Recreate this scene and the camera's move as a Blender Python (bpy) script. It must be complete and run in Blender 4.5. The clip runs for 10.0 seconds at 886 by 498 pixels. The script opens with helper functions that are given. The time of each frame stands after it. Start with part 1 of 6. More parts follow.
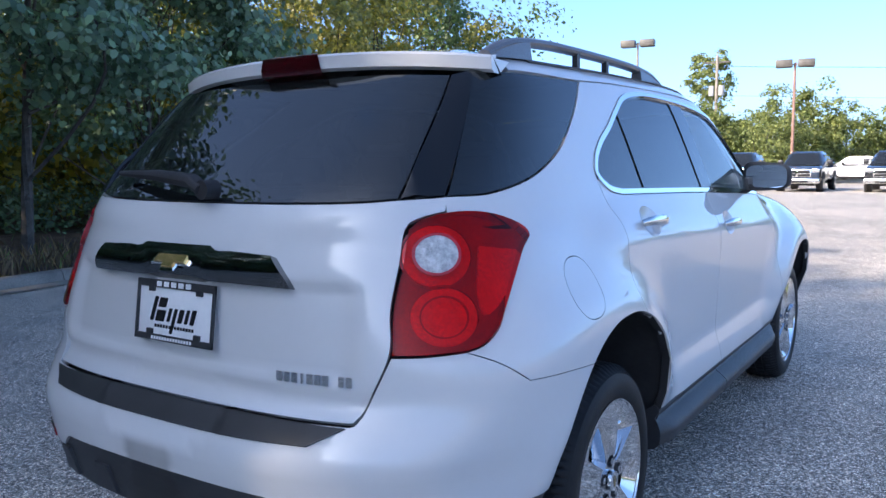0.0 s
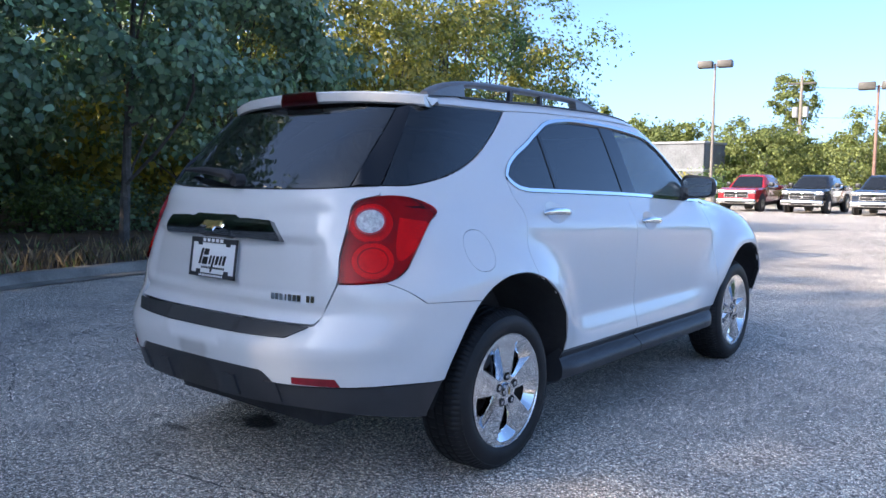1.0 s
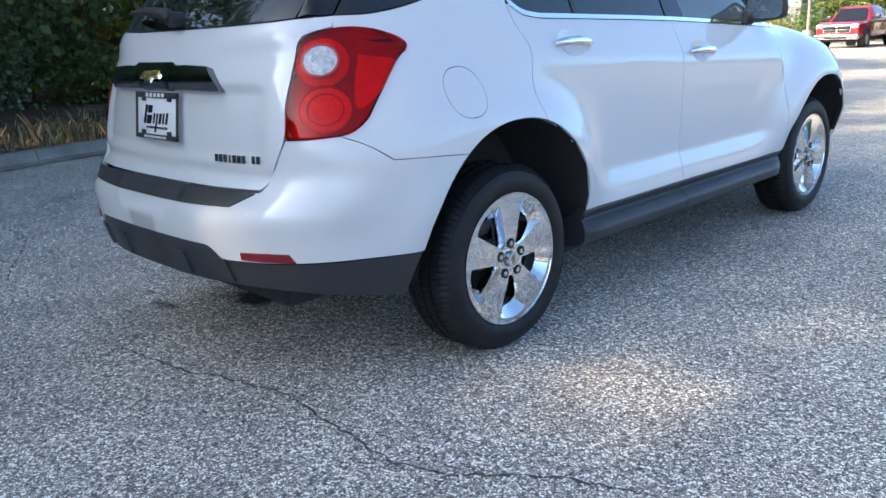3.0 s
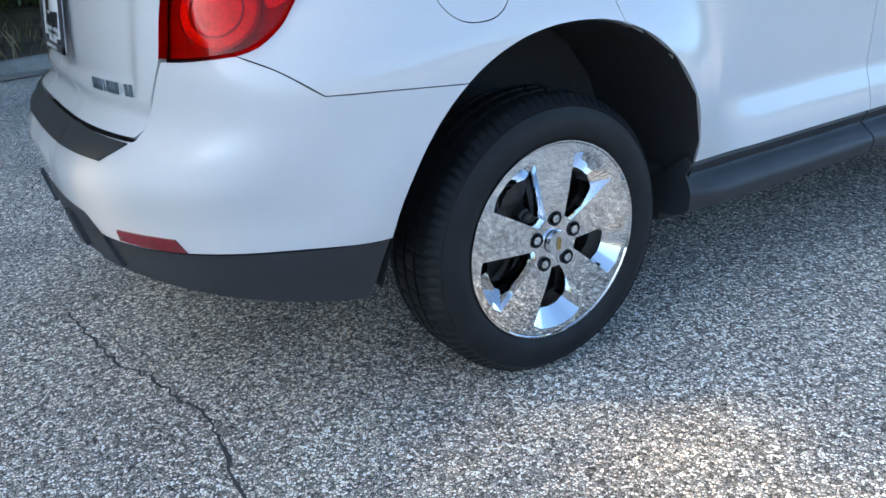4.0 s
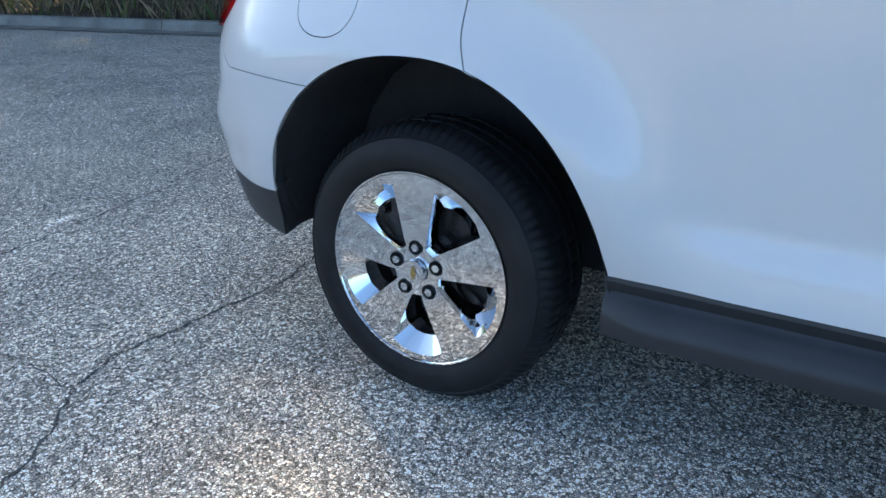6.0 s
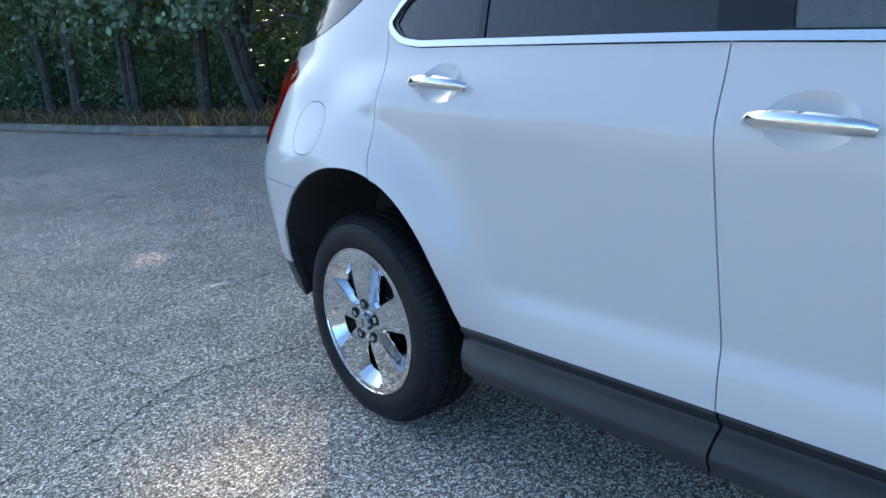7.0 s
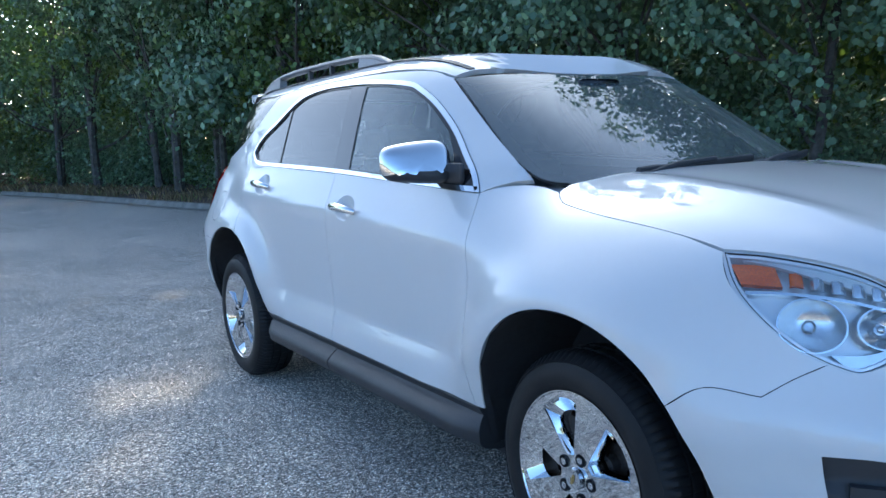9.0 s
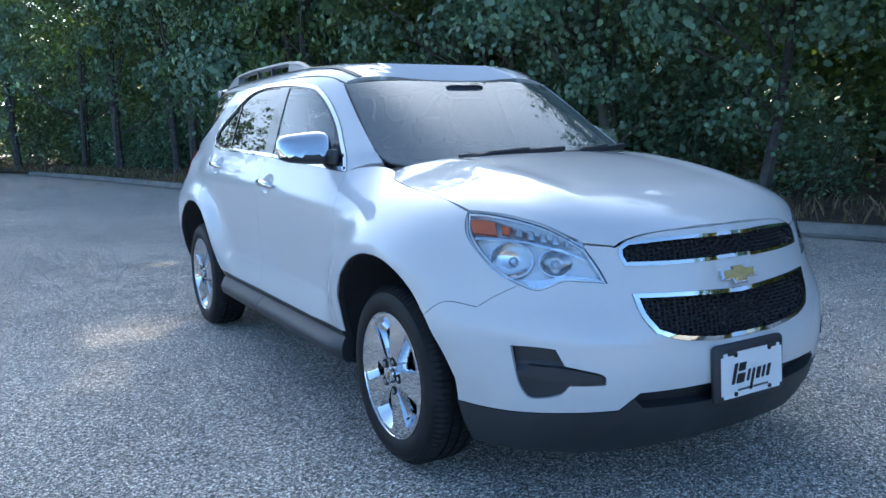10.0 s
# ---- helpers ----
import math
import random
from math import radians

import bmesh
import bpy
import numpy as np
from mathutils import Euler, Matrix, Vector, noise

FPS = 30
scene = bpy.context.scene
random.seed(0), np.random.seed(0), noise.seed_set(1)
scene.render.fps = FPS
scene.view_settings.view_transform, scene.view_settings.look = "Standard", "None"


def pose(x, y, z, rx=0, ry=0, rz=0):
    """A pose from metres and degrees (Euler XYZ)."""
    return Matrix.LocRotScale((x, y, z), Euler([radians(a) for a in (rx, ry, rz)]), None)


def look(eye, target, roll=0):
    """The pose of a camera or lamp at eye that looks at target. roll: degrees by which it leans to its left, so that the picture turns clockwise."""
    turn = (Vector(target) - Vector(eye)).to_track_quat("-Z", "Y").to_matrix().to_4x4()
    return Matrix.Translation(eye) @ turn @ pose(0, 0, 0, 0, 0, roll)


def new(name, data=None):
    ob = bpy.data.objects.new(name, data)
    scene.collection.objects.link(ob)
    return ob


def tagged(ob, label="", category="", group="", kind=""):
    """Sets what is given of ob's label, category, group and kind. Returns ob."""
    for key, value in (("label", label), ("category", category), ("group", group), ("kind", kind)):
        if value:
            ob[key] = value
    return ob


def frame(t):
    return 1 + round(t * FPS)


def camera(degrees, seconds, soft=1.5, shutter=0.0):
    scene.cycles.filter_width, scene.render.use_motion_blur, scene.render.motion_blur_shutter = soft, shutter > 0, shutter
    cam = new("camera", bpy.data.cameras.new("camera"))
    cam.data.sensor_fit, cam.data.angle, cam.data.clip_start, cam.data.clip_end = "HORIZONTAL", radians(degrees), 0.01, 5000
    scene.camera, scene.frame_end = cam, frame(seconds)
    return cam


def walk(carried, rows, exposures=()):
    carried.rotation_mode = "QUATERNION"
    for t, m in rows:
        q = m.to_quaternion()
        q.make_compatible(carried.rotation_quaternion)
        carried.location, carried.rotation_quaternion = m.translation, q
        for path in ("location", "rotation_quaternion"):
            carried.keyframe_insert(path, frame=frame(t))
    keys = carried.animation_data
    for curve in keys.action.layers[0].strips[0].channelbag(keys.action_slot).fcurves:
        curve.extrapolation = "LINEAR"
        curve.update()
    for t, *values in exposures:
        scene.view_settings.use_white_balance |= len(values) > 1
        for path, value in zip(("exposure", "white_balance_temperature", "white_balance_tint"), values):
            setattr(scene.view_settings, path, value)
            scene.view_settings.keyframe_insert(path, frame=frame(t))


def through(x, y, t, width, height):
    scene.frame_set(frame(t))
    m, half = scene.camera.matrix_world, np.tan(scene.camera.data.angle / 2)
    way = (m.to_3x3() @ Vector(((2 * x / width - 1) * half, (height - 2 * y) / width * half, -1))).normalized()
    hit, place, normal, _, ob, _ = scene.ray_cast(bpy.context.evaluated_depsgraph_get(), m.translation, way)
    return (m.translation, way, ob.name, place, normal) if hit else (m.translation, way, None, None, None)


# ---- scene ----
from mathutils.geometry import delaunay_2d_cdt

cam = camera(58.3, 10.0)
PATH = [
    (0, (1.769, -3.653, 1.336), (0.668, -1.998, 1.113), -0.6),
    (0.5, (2.298, -3.991, 1.324), (1.104, -2.398, 1.136), 0.7),
    (1, (2.838, -4.245, 1.285), (1.574, -2.705, 1.103), 0.6),
    (1.5, (3.140, -4.538, 1.293), (1.848, -3.025, 1.081), -0.1),
    (2, (3.194, -4.505, 1.294), (1.87, -3.029, 1.035), -1.0),
    (2.5, (3.048, -4.113, 1.239), (1.701, -2.679, 0.879), -1.9),
    (3, (2.748, -3.596, 1.18), (1.37, -2.245, 0.654), -2.5),
    (3.2, (2.628, -3.402, 1.175), (1.236, -2.095, 0.581), -2.8),
    (4.3, (2.156, -2.267, 1.086), (0.497, -1.532, 0.244), -4.0),
    (4.5, (2.101, -2.064, 1.107), (0.399, -1.502, 0.219), -3.6),
    (5, (2.155, -1.524, 1.119), (0.378, -1.472, 0.203), -2.9),
    (5.2, (2.207, -1.349, 1.125), (0.431, -1.511, 0.22), -2.2),
    (6.3, (2.365, -0.068, 1.126), (0.922, -1.286, 0.467), -0.3),
    (6.5, (2.367, 0.131, 1.147), (0.986, -1.184, 0.544), -0.4),
    (7, (2.24, 0.67, 1.223), (1.024, -0.837, 0.723), -4.3),
    (7.5, (2.341, 1.295, 1.277), (1.202, -0.307, 0.909), -4.1),
    (8, (2.334, 1.858, 1.307), (1.245, 0.206, 1.013), -3.7),
    (8.5, (2.373, 2.501, 1.329), (1.299, 0.835, 1.06), -3.0),
    (9, (2.296, 3.031, 1.3), (1.24, 1.353, 1.035), -2.3),
    (9.5, (2.256, 3.627, 1.288), (1.218, 1.939, 1.011), -1.6),
    (10, (2.216, 4.133, 1.294), (1.215, 2.426, 1.003), -1.4),
]
walk(cam, [(t, look(eye, target, roll)) for t, eye, target, roll in PATH], [(0.0, 1.70, 5600, 6), (2.5, 2.06, 6150, 2), (4.5, 2.32, 6350, -4), (7.0, 1.94, 6050, -4), (10.0, 1.95, 5650, -4)])

# ---- world, sun, exposure ----
SUN_AZ, SUN_EL = radians(204.0), radians(29.5)  # compass turn of the sun from +y towards +x, and its height
TO_SUN = Vector((math.sin(SUN_AZ) * math.cos(SUN_EL), math.cos(SUN_AZ) * math.cos(SUN_EL), math.sin(SUN_EL)))
world = bpy.data.worlds.new("sky")
scene.world = world
world.use_nodes = True
sky = world.node_tree.nodes.new("ShaderNodeTexSky")
sky.sky_type, sky.sun_disc = "NISHITA", False
sky.sun_elevation, sky.sun_rotation = SUN_EL, SUN_AZ
sky.air_density, sky.dust_density, sky.ozone_density = 0.45, 2.2, 2.2
world.node_tree.links.new(sky.outputs[0], world.node_tree.nodes["Background"].inputs[0])
world.node_tree.nodes["Background"].inputs[1].default_value = 0.15
sun = new("sun", bpy.data.lights.new("sun", "SUN"))
sun.data.energy, sun.data.angle, sun.data.color = 2.8, radians(0.9), (1.0, 0.75, 0.52)
sun.matrix_world = look((0, 0, 30), Vector((0, 0, 30)) - TO_SUN)


# ---- the car's form: half width as a function of length y and height z ----
def lerp_table(v, keys, values):
    """Smooth reading of a short table."""
    keys, values = np.array(keys, float), np.array(values, float)
    v = np.clip(np.asarray(v, float), keys[0], keys[-1])
    slope = np.gradient(values, keys)
    n = np.clip(np.searchsorted(keys, v) - 1, 0, len(keys) - 2)
    h = keys[n + 1] - keys[n]
    t = (v - keys[n]) / h
    return ((1 + 2 * t) * (1 - t) ** 2 * values[n] + t * (1 - t) ** 2 * h * slope[n]
            + t * t * (3 - 2 * t) * values[n + 1] + t * t * (t - 1) * h * slope[n + 1])


def smooth(a, b, v):
    t = np.clip((v - a) / (b - a), 0, 1)
    return t * t * (3 - 2 * t)


def falling(v, n):
    """1 at v = 0, down to 0 at v = 1, as a quarter of a superellipse; below 0 past it."""
    v = np.maximum(v, 0)
    return np.where(v < 1, np.maximum(1 - np.minimum(v, 1) ** n, 0) ** (1 / n), 1 - v)


def within(x, share):
    """The half width narrowed by a share; outside the form it is negative."""
    return np.where((x > 0) & (share > 0), x * share, -0.1)


AXLE, WHEEL_Z = 1.4285, 0.357


def lower_x(y, z):
    """Half width of the body under the windows."""
    y, z = np.broadcast_arrays(np.asarray(y, float), np.asarray(z, float))
    side = lerp_table(z, (0.15, 0.24, 0.34, 0.42, 0.50, 0.57, 0.65, 0.80, 0.92, 1.00, 1.06, 1.12, 1.18, 1.26),
                      (0.74, 0.81, 0.860, 0.869, 0.872, 0.869, 0.878, 0.884, 0.878, 0.866, 0.853, 0.837, 0.815, 0.78))
    # Doors: widest at the shoulder, drawn in to a low crease, and flared again over the sill.
    zs = z + 0.045 * np.clip(y, -1.2, 1.0) * smooth(0.72, 0.98, z)
    doors = lerp_table(zs, (0.15, 0.24, 0.34, 0.42, 0.48, 0.53, 0.565, 0.585, 0.605, 0.65, 0.80, 0.92, 0.99, 1.03, 1.06, 1.12, 1.18, 1.26),
                       (0.74, 0.81, 0.882, 0.897, 0.893, 0.884, 0.874, 0.8685, 0.868, 0.870, 0.878, 0.8835, 0.885, 0.880, 0.868, 0.841, 0.816, 0.78))
    side = side + (doors - side) * smooth(0.50, 0.76, np.hypot(y + AXLE, z - WHEEL_Z)) * smooth(-1.60, -1.25, y) * smooth(0.50, 0.82, np.hypot(y - AXLE, z - WHEEL_Z)) * smooth(1.40, 0.95, y)
    top = lerp_table(y, (0.6, 1.15, 1.5, 1.83, 2.05, 2.2, 2.3, 2.4), (1.225, 1.20, 1.17, 1.115, 1.06, 1.0, 0.95, 0.89))
    bonnet = 0.900 * falling((z - 0.72) / (top - 0.72), 3.4)
    bonnet = np.where(z < 0.72, side + (0.900 - side) * smooth(0.50, 0.72, z), bonnet)
    x = side + (bonnet - side) * smooth(0.75, 1.25, y)
    plain = 1.0
    for axle, lift in ((-AXLE, 1.0), (AXLE, 0.9)):
        r = np.hypot(y - axle, z - WHEEL_Z)
        plain = plain * (1 - lift * np.exp(-(((r - 0.50) / 0.13) ** 2)) * smooth(0.34, 0.62, z))
    plain = plain * (1 - 0.95 * np.exp(-(((z - 0.82) / 0.17) ** 2)) * smooth(-1.3, -1.65, y))
    plain = plain * (1 - 0.75 * np.exp(-(((z - 0.74) / 0.15) ** 2)) * smooth(1.5, 1.8, y))
    x = np.where(x > 0, x + 0.066 * (1 - plain), x)
    back = lerp_table(z, (0.2, 0.3, 0.42, 0.55, 0.64, 0.69, 0.75, 0.86, 1.0, 1.1, 1.2),
                      (2.26, 2.34, 2.385, 2.405, 2.40, 2.365, 2.32, 2.305, 2.29, 2.265, 2.215))
    x = within(x, falling((-1.7 - y) / (back - 1.7), lerp_table(z, (0.3, 0.5, 0.62, 0.8, 1.0, 1.2), (2.6, 2.95, 3.1, 2.9, 2.65, 2.6))))
    front = lerp_table(z, (0.2, 0.3, 0.4, 0.5, 0.6, 0.78, 0.9, 1.0, 1.2), (2.28, 2.34, 2.37, 2.385, 2.375, 2.34, 2.30, 2.27, 2.2))
    return within(x, falling((y - 1.5) / (front - 1.5), lerp_table(z, (0.3, 0.6, 0.75, 0.9, 1.05), (2.7, 2.65, 2.2, 2.3, 2.9))))


def upper_x(y, z):
    """Half width of the cabin above the belt line."""
    y, z = np.broadcast_arrays(np.asarray(y, float), np.asarray(z, float))
    side = 0.842 - 0.335 * (z - 1.12) - 0.06 * (z - 1.12) ** 2
    top = lerp_table(y, (-2.2, -1.75, -1.2, -0.5, 0.1, 0.6, 1.3), (1.62, 1.645, 1.665, 1.675, 1.67, 1.635, 1.56))
    x = side * falling((z - 1.05) / (top - 1.05), 12.0)
    back = lerp_table(z, (1.05, 1.15, 1.22, 1.4, 1.55, 1.7), (2.27, 2.24, 2.19, 2.01, 1.85, 1.69))
    x = within(x, falling((-0.95 - y) / (back - 0.95), lerp_table(z, (1.2, 1.4, 1.6), (4.5, 5.5, 7.0))))
    front = lerp_table(z, (1.0, 1.1, 1.2, 1.35, 1.5, 1.58, 1.7), (1.48, 1.34, 1.18, 0.92, 0.65, 0.50, 0.27))
    start = front - 1.1
    return within(x, falling((y - start) / 1.1, lerp_table(z, (1.1, 1.35, 1.55), (4.0, 5.0, 7.0))))


def whole_x(y, z):
    """Half width of sills, doors, quarters and cabin sides as one skin."""
    low, high = lower_x(y, z), upper_x(y, z)
    return low + (high - low) * smooth(1.12, 1.22, np.asarray(z, float))


def meet(half, start, way, far=3.0):
    """Where rays from inside the car leave the form: points and outward normals."""
    start, way = np.asarray(start, float), np.asarray(way, float)
    lo, hi = np.zeros(len(start)), np.full(len(start), far)
    for _ in range(34):
        mid = (lo + hi) / 2
        p = start + way * mid[:, None]
        inside = np.abs(p[:, 0]) < half(p[:, 1], p[:, 2])
        lo, hi = np.where(inside, mid, lo), np.where(inside, hi, mid)
    p = start + way * ((lo + hi) / 2)[:, None]
    return p, normals(half, p)


def normals(half, p, e=0.004):
    def f(q):
        return np.abs(q[:, 0]) - half(q[:, 1], q[:, 2])
    g = np.stack([f(p + e * a) - f(p - e * a) for a in np.eye(3)], 1)
    return g / np.maximum(np.linalg.norm(g, axis=1, keepdims=True), 1e-9)


def from_side(u, v):
    """u: y, v: z."""
    n = len(u)
    return np.stack([np.zeros(n), u, v], 1), np.tile((1.0, 0, 0), (n, 1))


def from_back(u, v):
    """u: x, v: z."""
    n = len(u)
    return np.stack([u, np.full(n, -1.0), v], 1), np.tile((0, -1.0, 0), (n, 1))


def from_front(u, v):
    n = len(u)
    return np.stack([u, np.full(n, 0.2), v], 1), np.tile((0, 1.0, 0), (n, 1))


def from_top(u, v):
    """u: x, v: y."""
    n = len(u)
    return np.stack([u, v, np.full(n, 0.8)], 1), np.tile((0, 0, 1.0), (n, 1))


def round_back(u, v, y=-1.2):
    """u: metres round a post at y from straight back towards the right side, v: z."""
    a = np.asarray(u) / 0.95
    n = len(a)
    return np.stack([np.zeros(n), np.full(n, y), v], 1), np.stack([np.sin(a), -np.cos(a), np.zeros(n)], 1)


def round_front(u, v, y=1.2):
    a = np.asarray(u) / 0.95
    n = len(a)
    return np.stack([np.zeros(n), np.full(n, y), v], 1), np.stack([np.sin(a), np.cos(a), np.zeros(n)], 1)


def round_roof(u, v):
    """u: metres round the car's long axis from the top towards the right, v: y."""
    a = np.asarray(u) / 0.65
    n = len(a)
    return np.stack([np.zeros(n), v, np.full(n, 1.2)], 1), np.stack([np.sin(a), np.zeros(n), np.cos(a)], 1)


def ub(x, y):
    return 0.95 * math.atan2(x, -(y + 1.2))


def uf(x, y):
    return 0.95 * math.atan2(x, y - 1.2)


# ---- materials ----
def material(name, colour=(0.5, 0.5, 0.5), rough=0.5, metal=0.0, coat=0.0, spec=0.5):
    m = bpy.data.materials.new(name)
    m.use_nodes = True
    b = m.node_tree.nodes["Principled BSDF"]
    b.inputs["Base Color"].default_value = (*colour, 1)
    b.inputs["Roughness"].default_value = rough
    b.inputs["Metallic"].default_value = metal
    b.inputs["Coat Weight"].default_value = coat
    b.inputs["Coat Roughness"].default_value = 0.015
    b.inputs["Specular IOR Level"].default_value = spec
    return m


def nodes_of(m):
    t = m.node_tree
    return t, t.nodes, t.links, t.nodes["Principled BSDF"]


def noise_node(t, scale, detail=4.0, kind="ShaderNodeTexNoise", coords="Object"):
    n = t.nodes.new(kind)
    c = t.nodes.new("ShaderNodeTexCoord")
    t.links.new(c.outputs[coords], n.inputs["Vector"])
    n.inputs["Scale"].default_value = scale
    if "Detail" in n.inputs and kind == "ShaderNodeTexNoise":
        n.inputs["Detail"].default_value = detail
    return n


def ramp(t, source, *stops):
    r = t.nodes.new("ShaderNodeValToRGB")
    while len(r.color_ramp.elements) < len(stops):
        r.color_ramp.elements.new(0.5)
    for e, (at, c) in zip(r.color_ramp.elements, stops):
        e.position, e.color = at, (*c, 1) if len(c) == 3 else c
    t.links.new(source, r.inputs[0])
    return r


def mix(t, a, b, fac, kind="MIX"):
    n = t.nodes.new("ShaderNodeMix")
    n.data_type, n.blend_type = "RGBA", kind
    for socket, value in ((n.inputs[6], a), (n.inputs[7], b), (n.inputs[0], fac)):
        if isinstance(value, (tuple, float, int)):
            socket.default_value = (*value, 1) if isinstance(value, tuple) else value
        else:
            t.links.new(value, socket)
    return n.outputs[2]


def bump(t, b, height, strength, distance):
    n = t.nodes.new("ShaderNodeBump")
    n.inputs["Strength"].default_value, n.inputs["Distance"].default_value = strength, distance
    t.links.new(height, n.inputs["Height"])
    t.links.new(n.outputs[0], b.inputs["Normal"])


def mottled(name, low, high, scale, rough=0.6, relief=0.0, coat=0.0, metal=0.0, fine=None, grit=1.0):
    """A surface whose colour wanders between two tones, with a finer grain."""
    m = material(name, low, rough, metal, coat)
    t, _, links, b = nodes_of(m)
    big, small = noise_node(t, scale, 5), noise_node(t, fine or scale * 9, 3)
    base = ramp(t, big.outputs[0], (0.3, low), (0.7, high)).outputs[0]
    grain = ramp(t, small.outputs[0], (0.3, (1 - 0.18 * grit,) * 3), (0.7, (1 + 0.12 * grit,) * 3)).outputs[0]
    links.new(mix(t, base, grain, 1.0, "MULTIPLY"), b.inputs["Base Color"])
    if relief:
        bump(t, b, small.outputs[0], 0.6, relief)
    return m


def glass(name, tint, gloss_rough=0.01, ior=1.5, dust_sheen=0.0):
    """A thin pane: tinted see-through, with a mirror sheen that grows at a slant."""
    m = bpy.data.materials.new(name)
    m.use_nodes = True
    t = m.node_tree
    t.nodes.remove(t.nodes["Principled BSDF"])
    clear, shine, share, fresnel = (t.nodes.new("ShaderNode" + k) for k in ("BsdfTransparent", "BsdfGlossy", "MixShader", "Fresnel"))
    clear.inputs[0].default_value = (*tint, 1)
    shine.inputs["Roughness"].default_value = gloss_rough
    fresnel.inputs["IOR"].default_value = ior
    for a, c in ((fresnel.outputs[0], share.inputs[0]), (clear.outputs[0], share.inputs[1]), (shine.outputs[0], share.inputs[2]),
                 (share.outputs[0], t.nodes["Material Output"].inputs["Surface"])):
        t.links.new(a, c)
    # Pale teal film: thin dust, thickened to stand in for the sky's sheen.
    if dust_sheen:
        film, over = t.nodes.new("ShaderNodeBsdfDiffuse"), t.nodes.new("ShaderNodeMixShader")
        film.inputs[0].default_value = (0.52, 0.60, 0.58, 1)
        speck = noise_node(t, 3.0, 6)
        amount = ramp(t, speck.outputs[0], (0.3, (dust_sheen * 0.9,) * 3), (0.7, (dust_sheen * 1.1,) * 3))
        t.links.new(amount.outputs[0], over.inputs[0])
        t.links.new(share.outputs[0], over.inputs[1])
        t.links.new(film.outputs[0], over.inputs[2])
        t.links.new(over.outputs[0], t.nodes["Material Output"].inputs["Surface"])
    return m


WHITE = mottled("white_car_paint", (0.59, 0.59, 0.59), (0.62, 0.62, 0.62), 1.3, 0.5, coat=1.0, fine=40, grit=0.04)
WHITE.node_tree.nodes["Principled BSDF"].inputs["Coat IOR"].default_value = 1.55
BLACK = mottled("black_grained_plastic", (0.024, 0.025, 0.028), (0.036, 0.037, 0.041), 6, 0.48, 0.0006, fine=900)
GLOSS_BLACK = material("gloss_black_trim", (0.008, 0.008, 0.009), 0.10, spec=0.5)
DULL = mottled("dull_black_liner", (0.014, 0.014, 0.016), (0.028, 0.028, 0.030), 5, 0.75, 0.002)
DARK_CHROME = material("dark_chrome", (0.20, 0.205, 0.21), 0.05, 1.0)
CHROME = material("chrome", (0.78, 0.79, 0.80), 0.045, 1.0)
SATIN = mottled("satin_grey_metal", (0.15, 0.15, 0.155), (0.19, 0.19, 0.195), 4, 0.36, metal=0.45, fine=200)
RUBBER = mottled("tyre_rubber", (0.009, 0.009, 0.010), (0.017, 0.017, 0.018), 12, 0.55, 0.0008, fine=300)
RUBBER.node_tree.nodes["Principled BSDF"].inputs["Specular IOR Level"].default_value = 0.26
IRON = mottled("rusty_grey_iron", (0.05, 0.045, 0.042), (0.12, 0.10, 0.09), 14, 0.55, metal=0.6)
PRIVACY = glass("privacy_glass", (0.05, 0.055, 0.06), dust_sheen=0.015, ior=1.8)
TINTED = glass("lightly_tinted_glass", (0.48, 0.56, 0.54), dust_sheen=0.15, ior=1.85)
SCREEN = glass("windscreen_glass", (0.27, 0.36, 0.34), dust_sheen=0.13, ior=2.2)
LENS = glass("clear_lamp_lens", (0.93, 0.94, 0.95))
RED_LENS = glass("red_lamp_lens", (0.93, 0.015, 0.028), ior=1.36)
RED_GLOW = mottled("red_reflector", (0.80, 0.010, 0.018), (0.90, 0.022, 0.03), 16, 0.3, coat=0.2)
RED_DEEP = mottled("deep_red_lens", (0.028, 0.001, 0.003), (0.04, 0.002, 0.004), 16, 0.12, coat=0.8)
RED_DARK = mottled("dark_red_plastic", (0.34, 0.004, 0.011), (0.44, 0.006, 0.014), 16, 0.15, coat=0.8)
CLEAR_LAMP = mottled("clear_faceted_lamp", (0.30, 0.31, 0.32), (0.62, 0.63, 0.64), 60, 0.12, 0.012, coat=1.0, fine=150)
BUMPER_RED = mottled("dark_bumper_reflector", (0.16, 0.003, 0.010), (0.22, 0.005, 0.014), 30, 0.2, coat=0.5)
SILVER = mottled("silver_reflector", (0.62, 0.63, 0.65), (0.78, 0.79, 0.80), 25, 0.16, metal=0.9)
FROST = mottled("silver_lamp_housing", (0.78, 0.79, 0.81), (0.86, 0.87, 0.88), 8, 0.22, metal=0.35, grit=0.2)
AMBER = mottled("amber_reflector", (0.75, 0.14, 0.03), (0.85, 0.20, 0.05), 30, 0.25, coat=0.8)
GOLD = mottled("gold_emblem", (0.50, 0.36, 0.12), (0.66, 0.50, 0.22), 30, 0.22, metal=0.8)
PLATE = mottled("white_plate", (0.77, 0.78, 0.78), (0.80, 0.80, 0.80), 9, 0.35, coat=0.3, grit=0.1)
INK = material("black_ink", (0.01, 0.01, 0.012), 0.4)
CLOTH = mottled("grey_seat_cloth", (0.16, 0.16, 0.155), (0.22, 0.22, 0.215), 20, 0.9, 0.002)
DASH = mottled("dark_dashboard", (0.035, 0.035, 0.037), (0.05, 0.05, 0.052), 10, 0.7)
MIRROR = material("mirror_glass", (0.9, 0.9, 0.9), 0.01, 1.0)


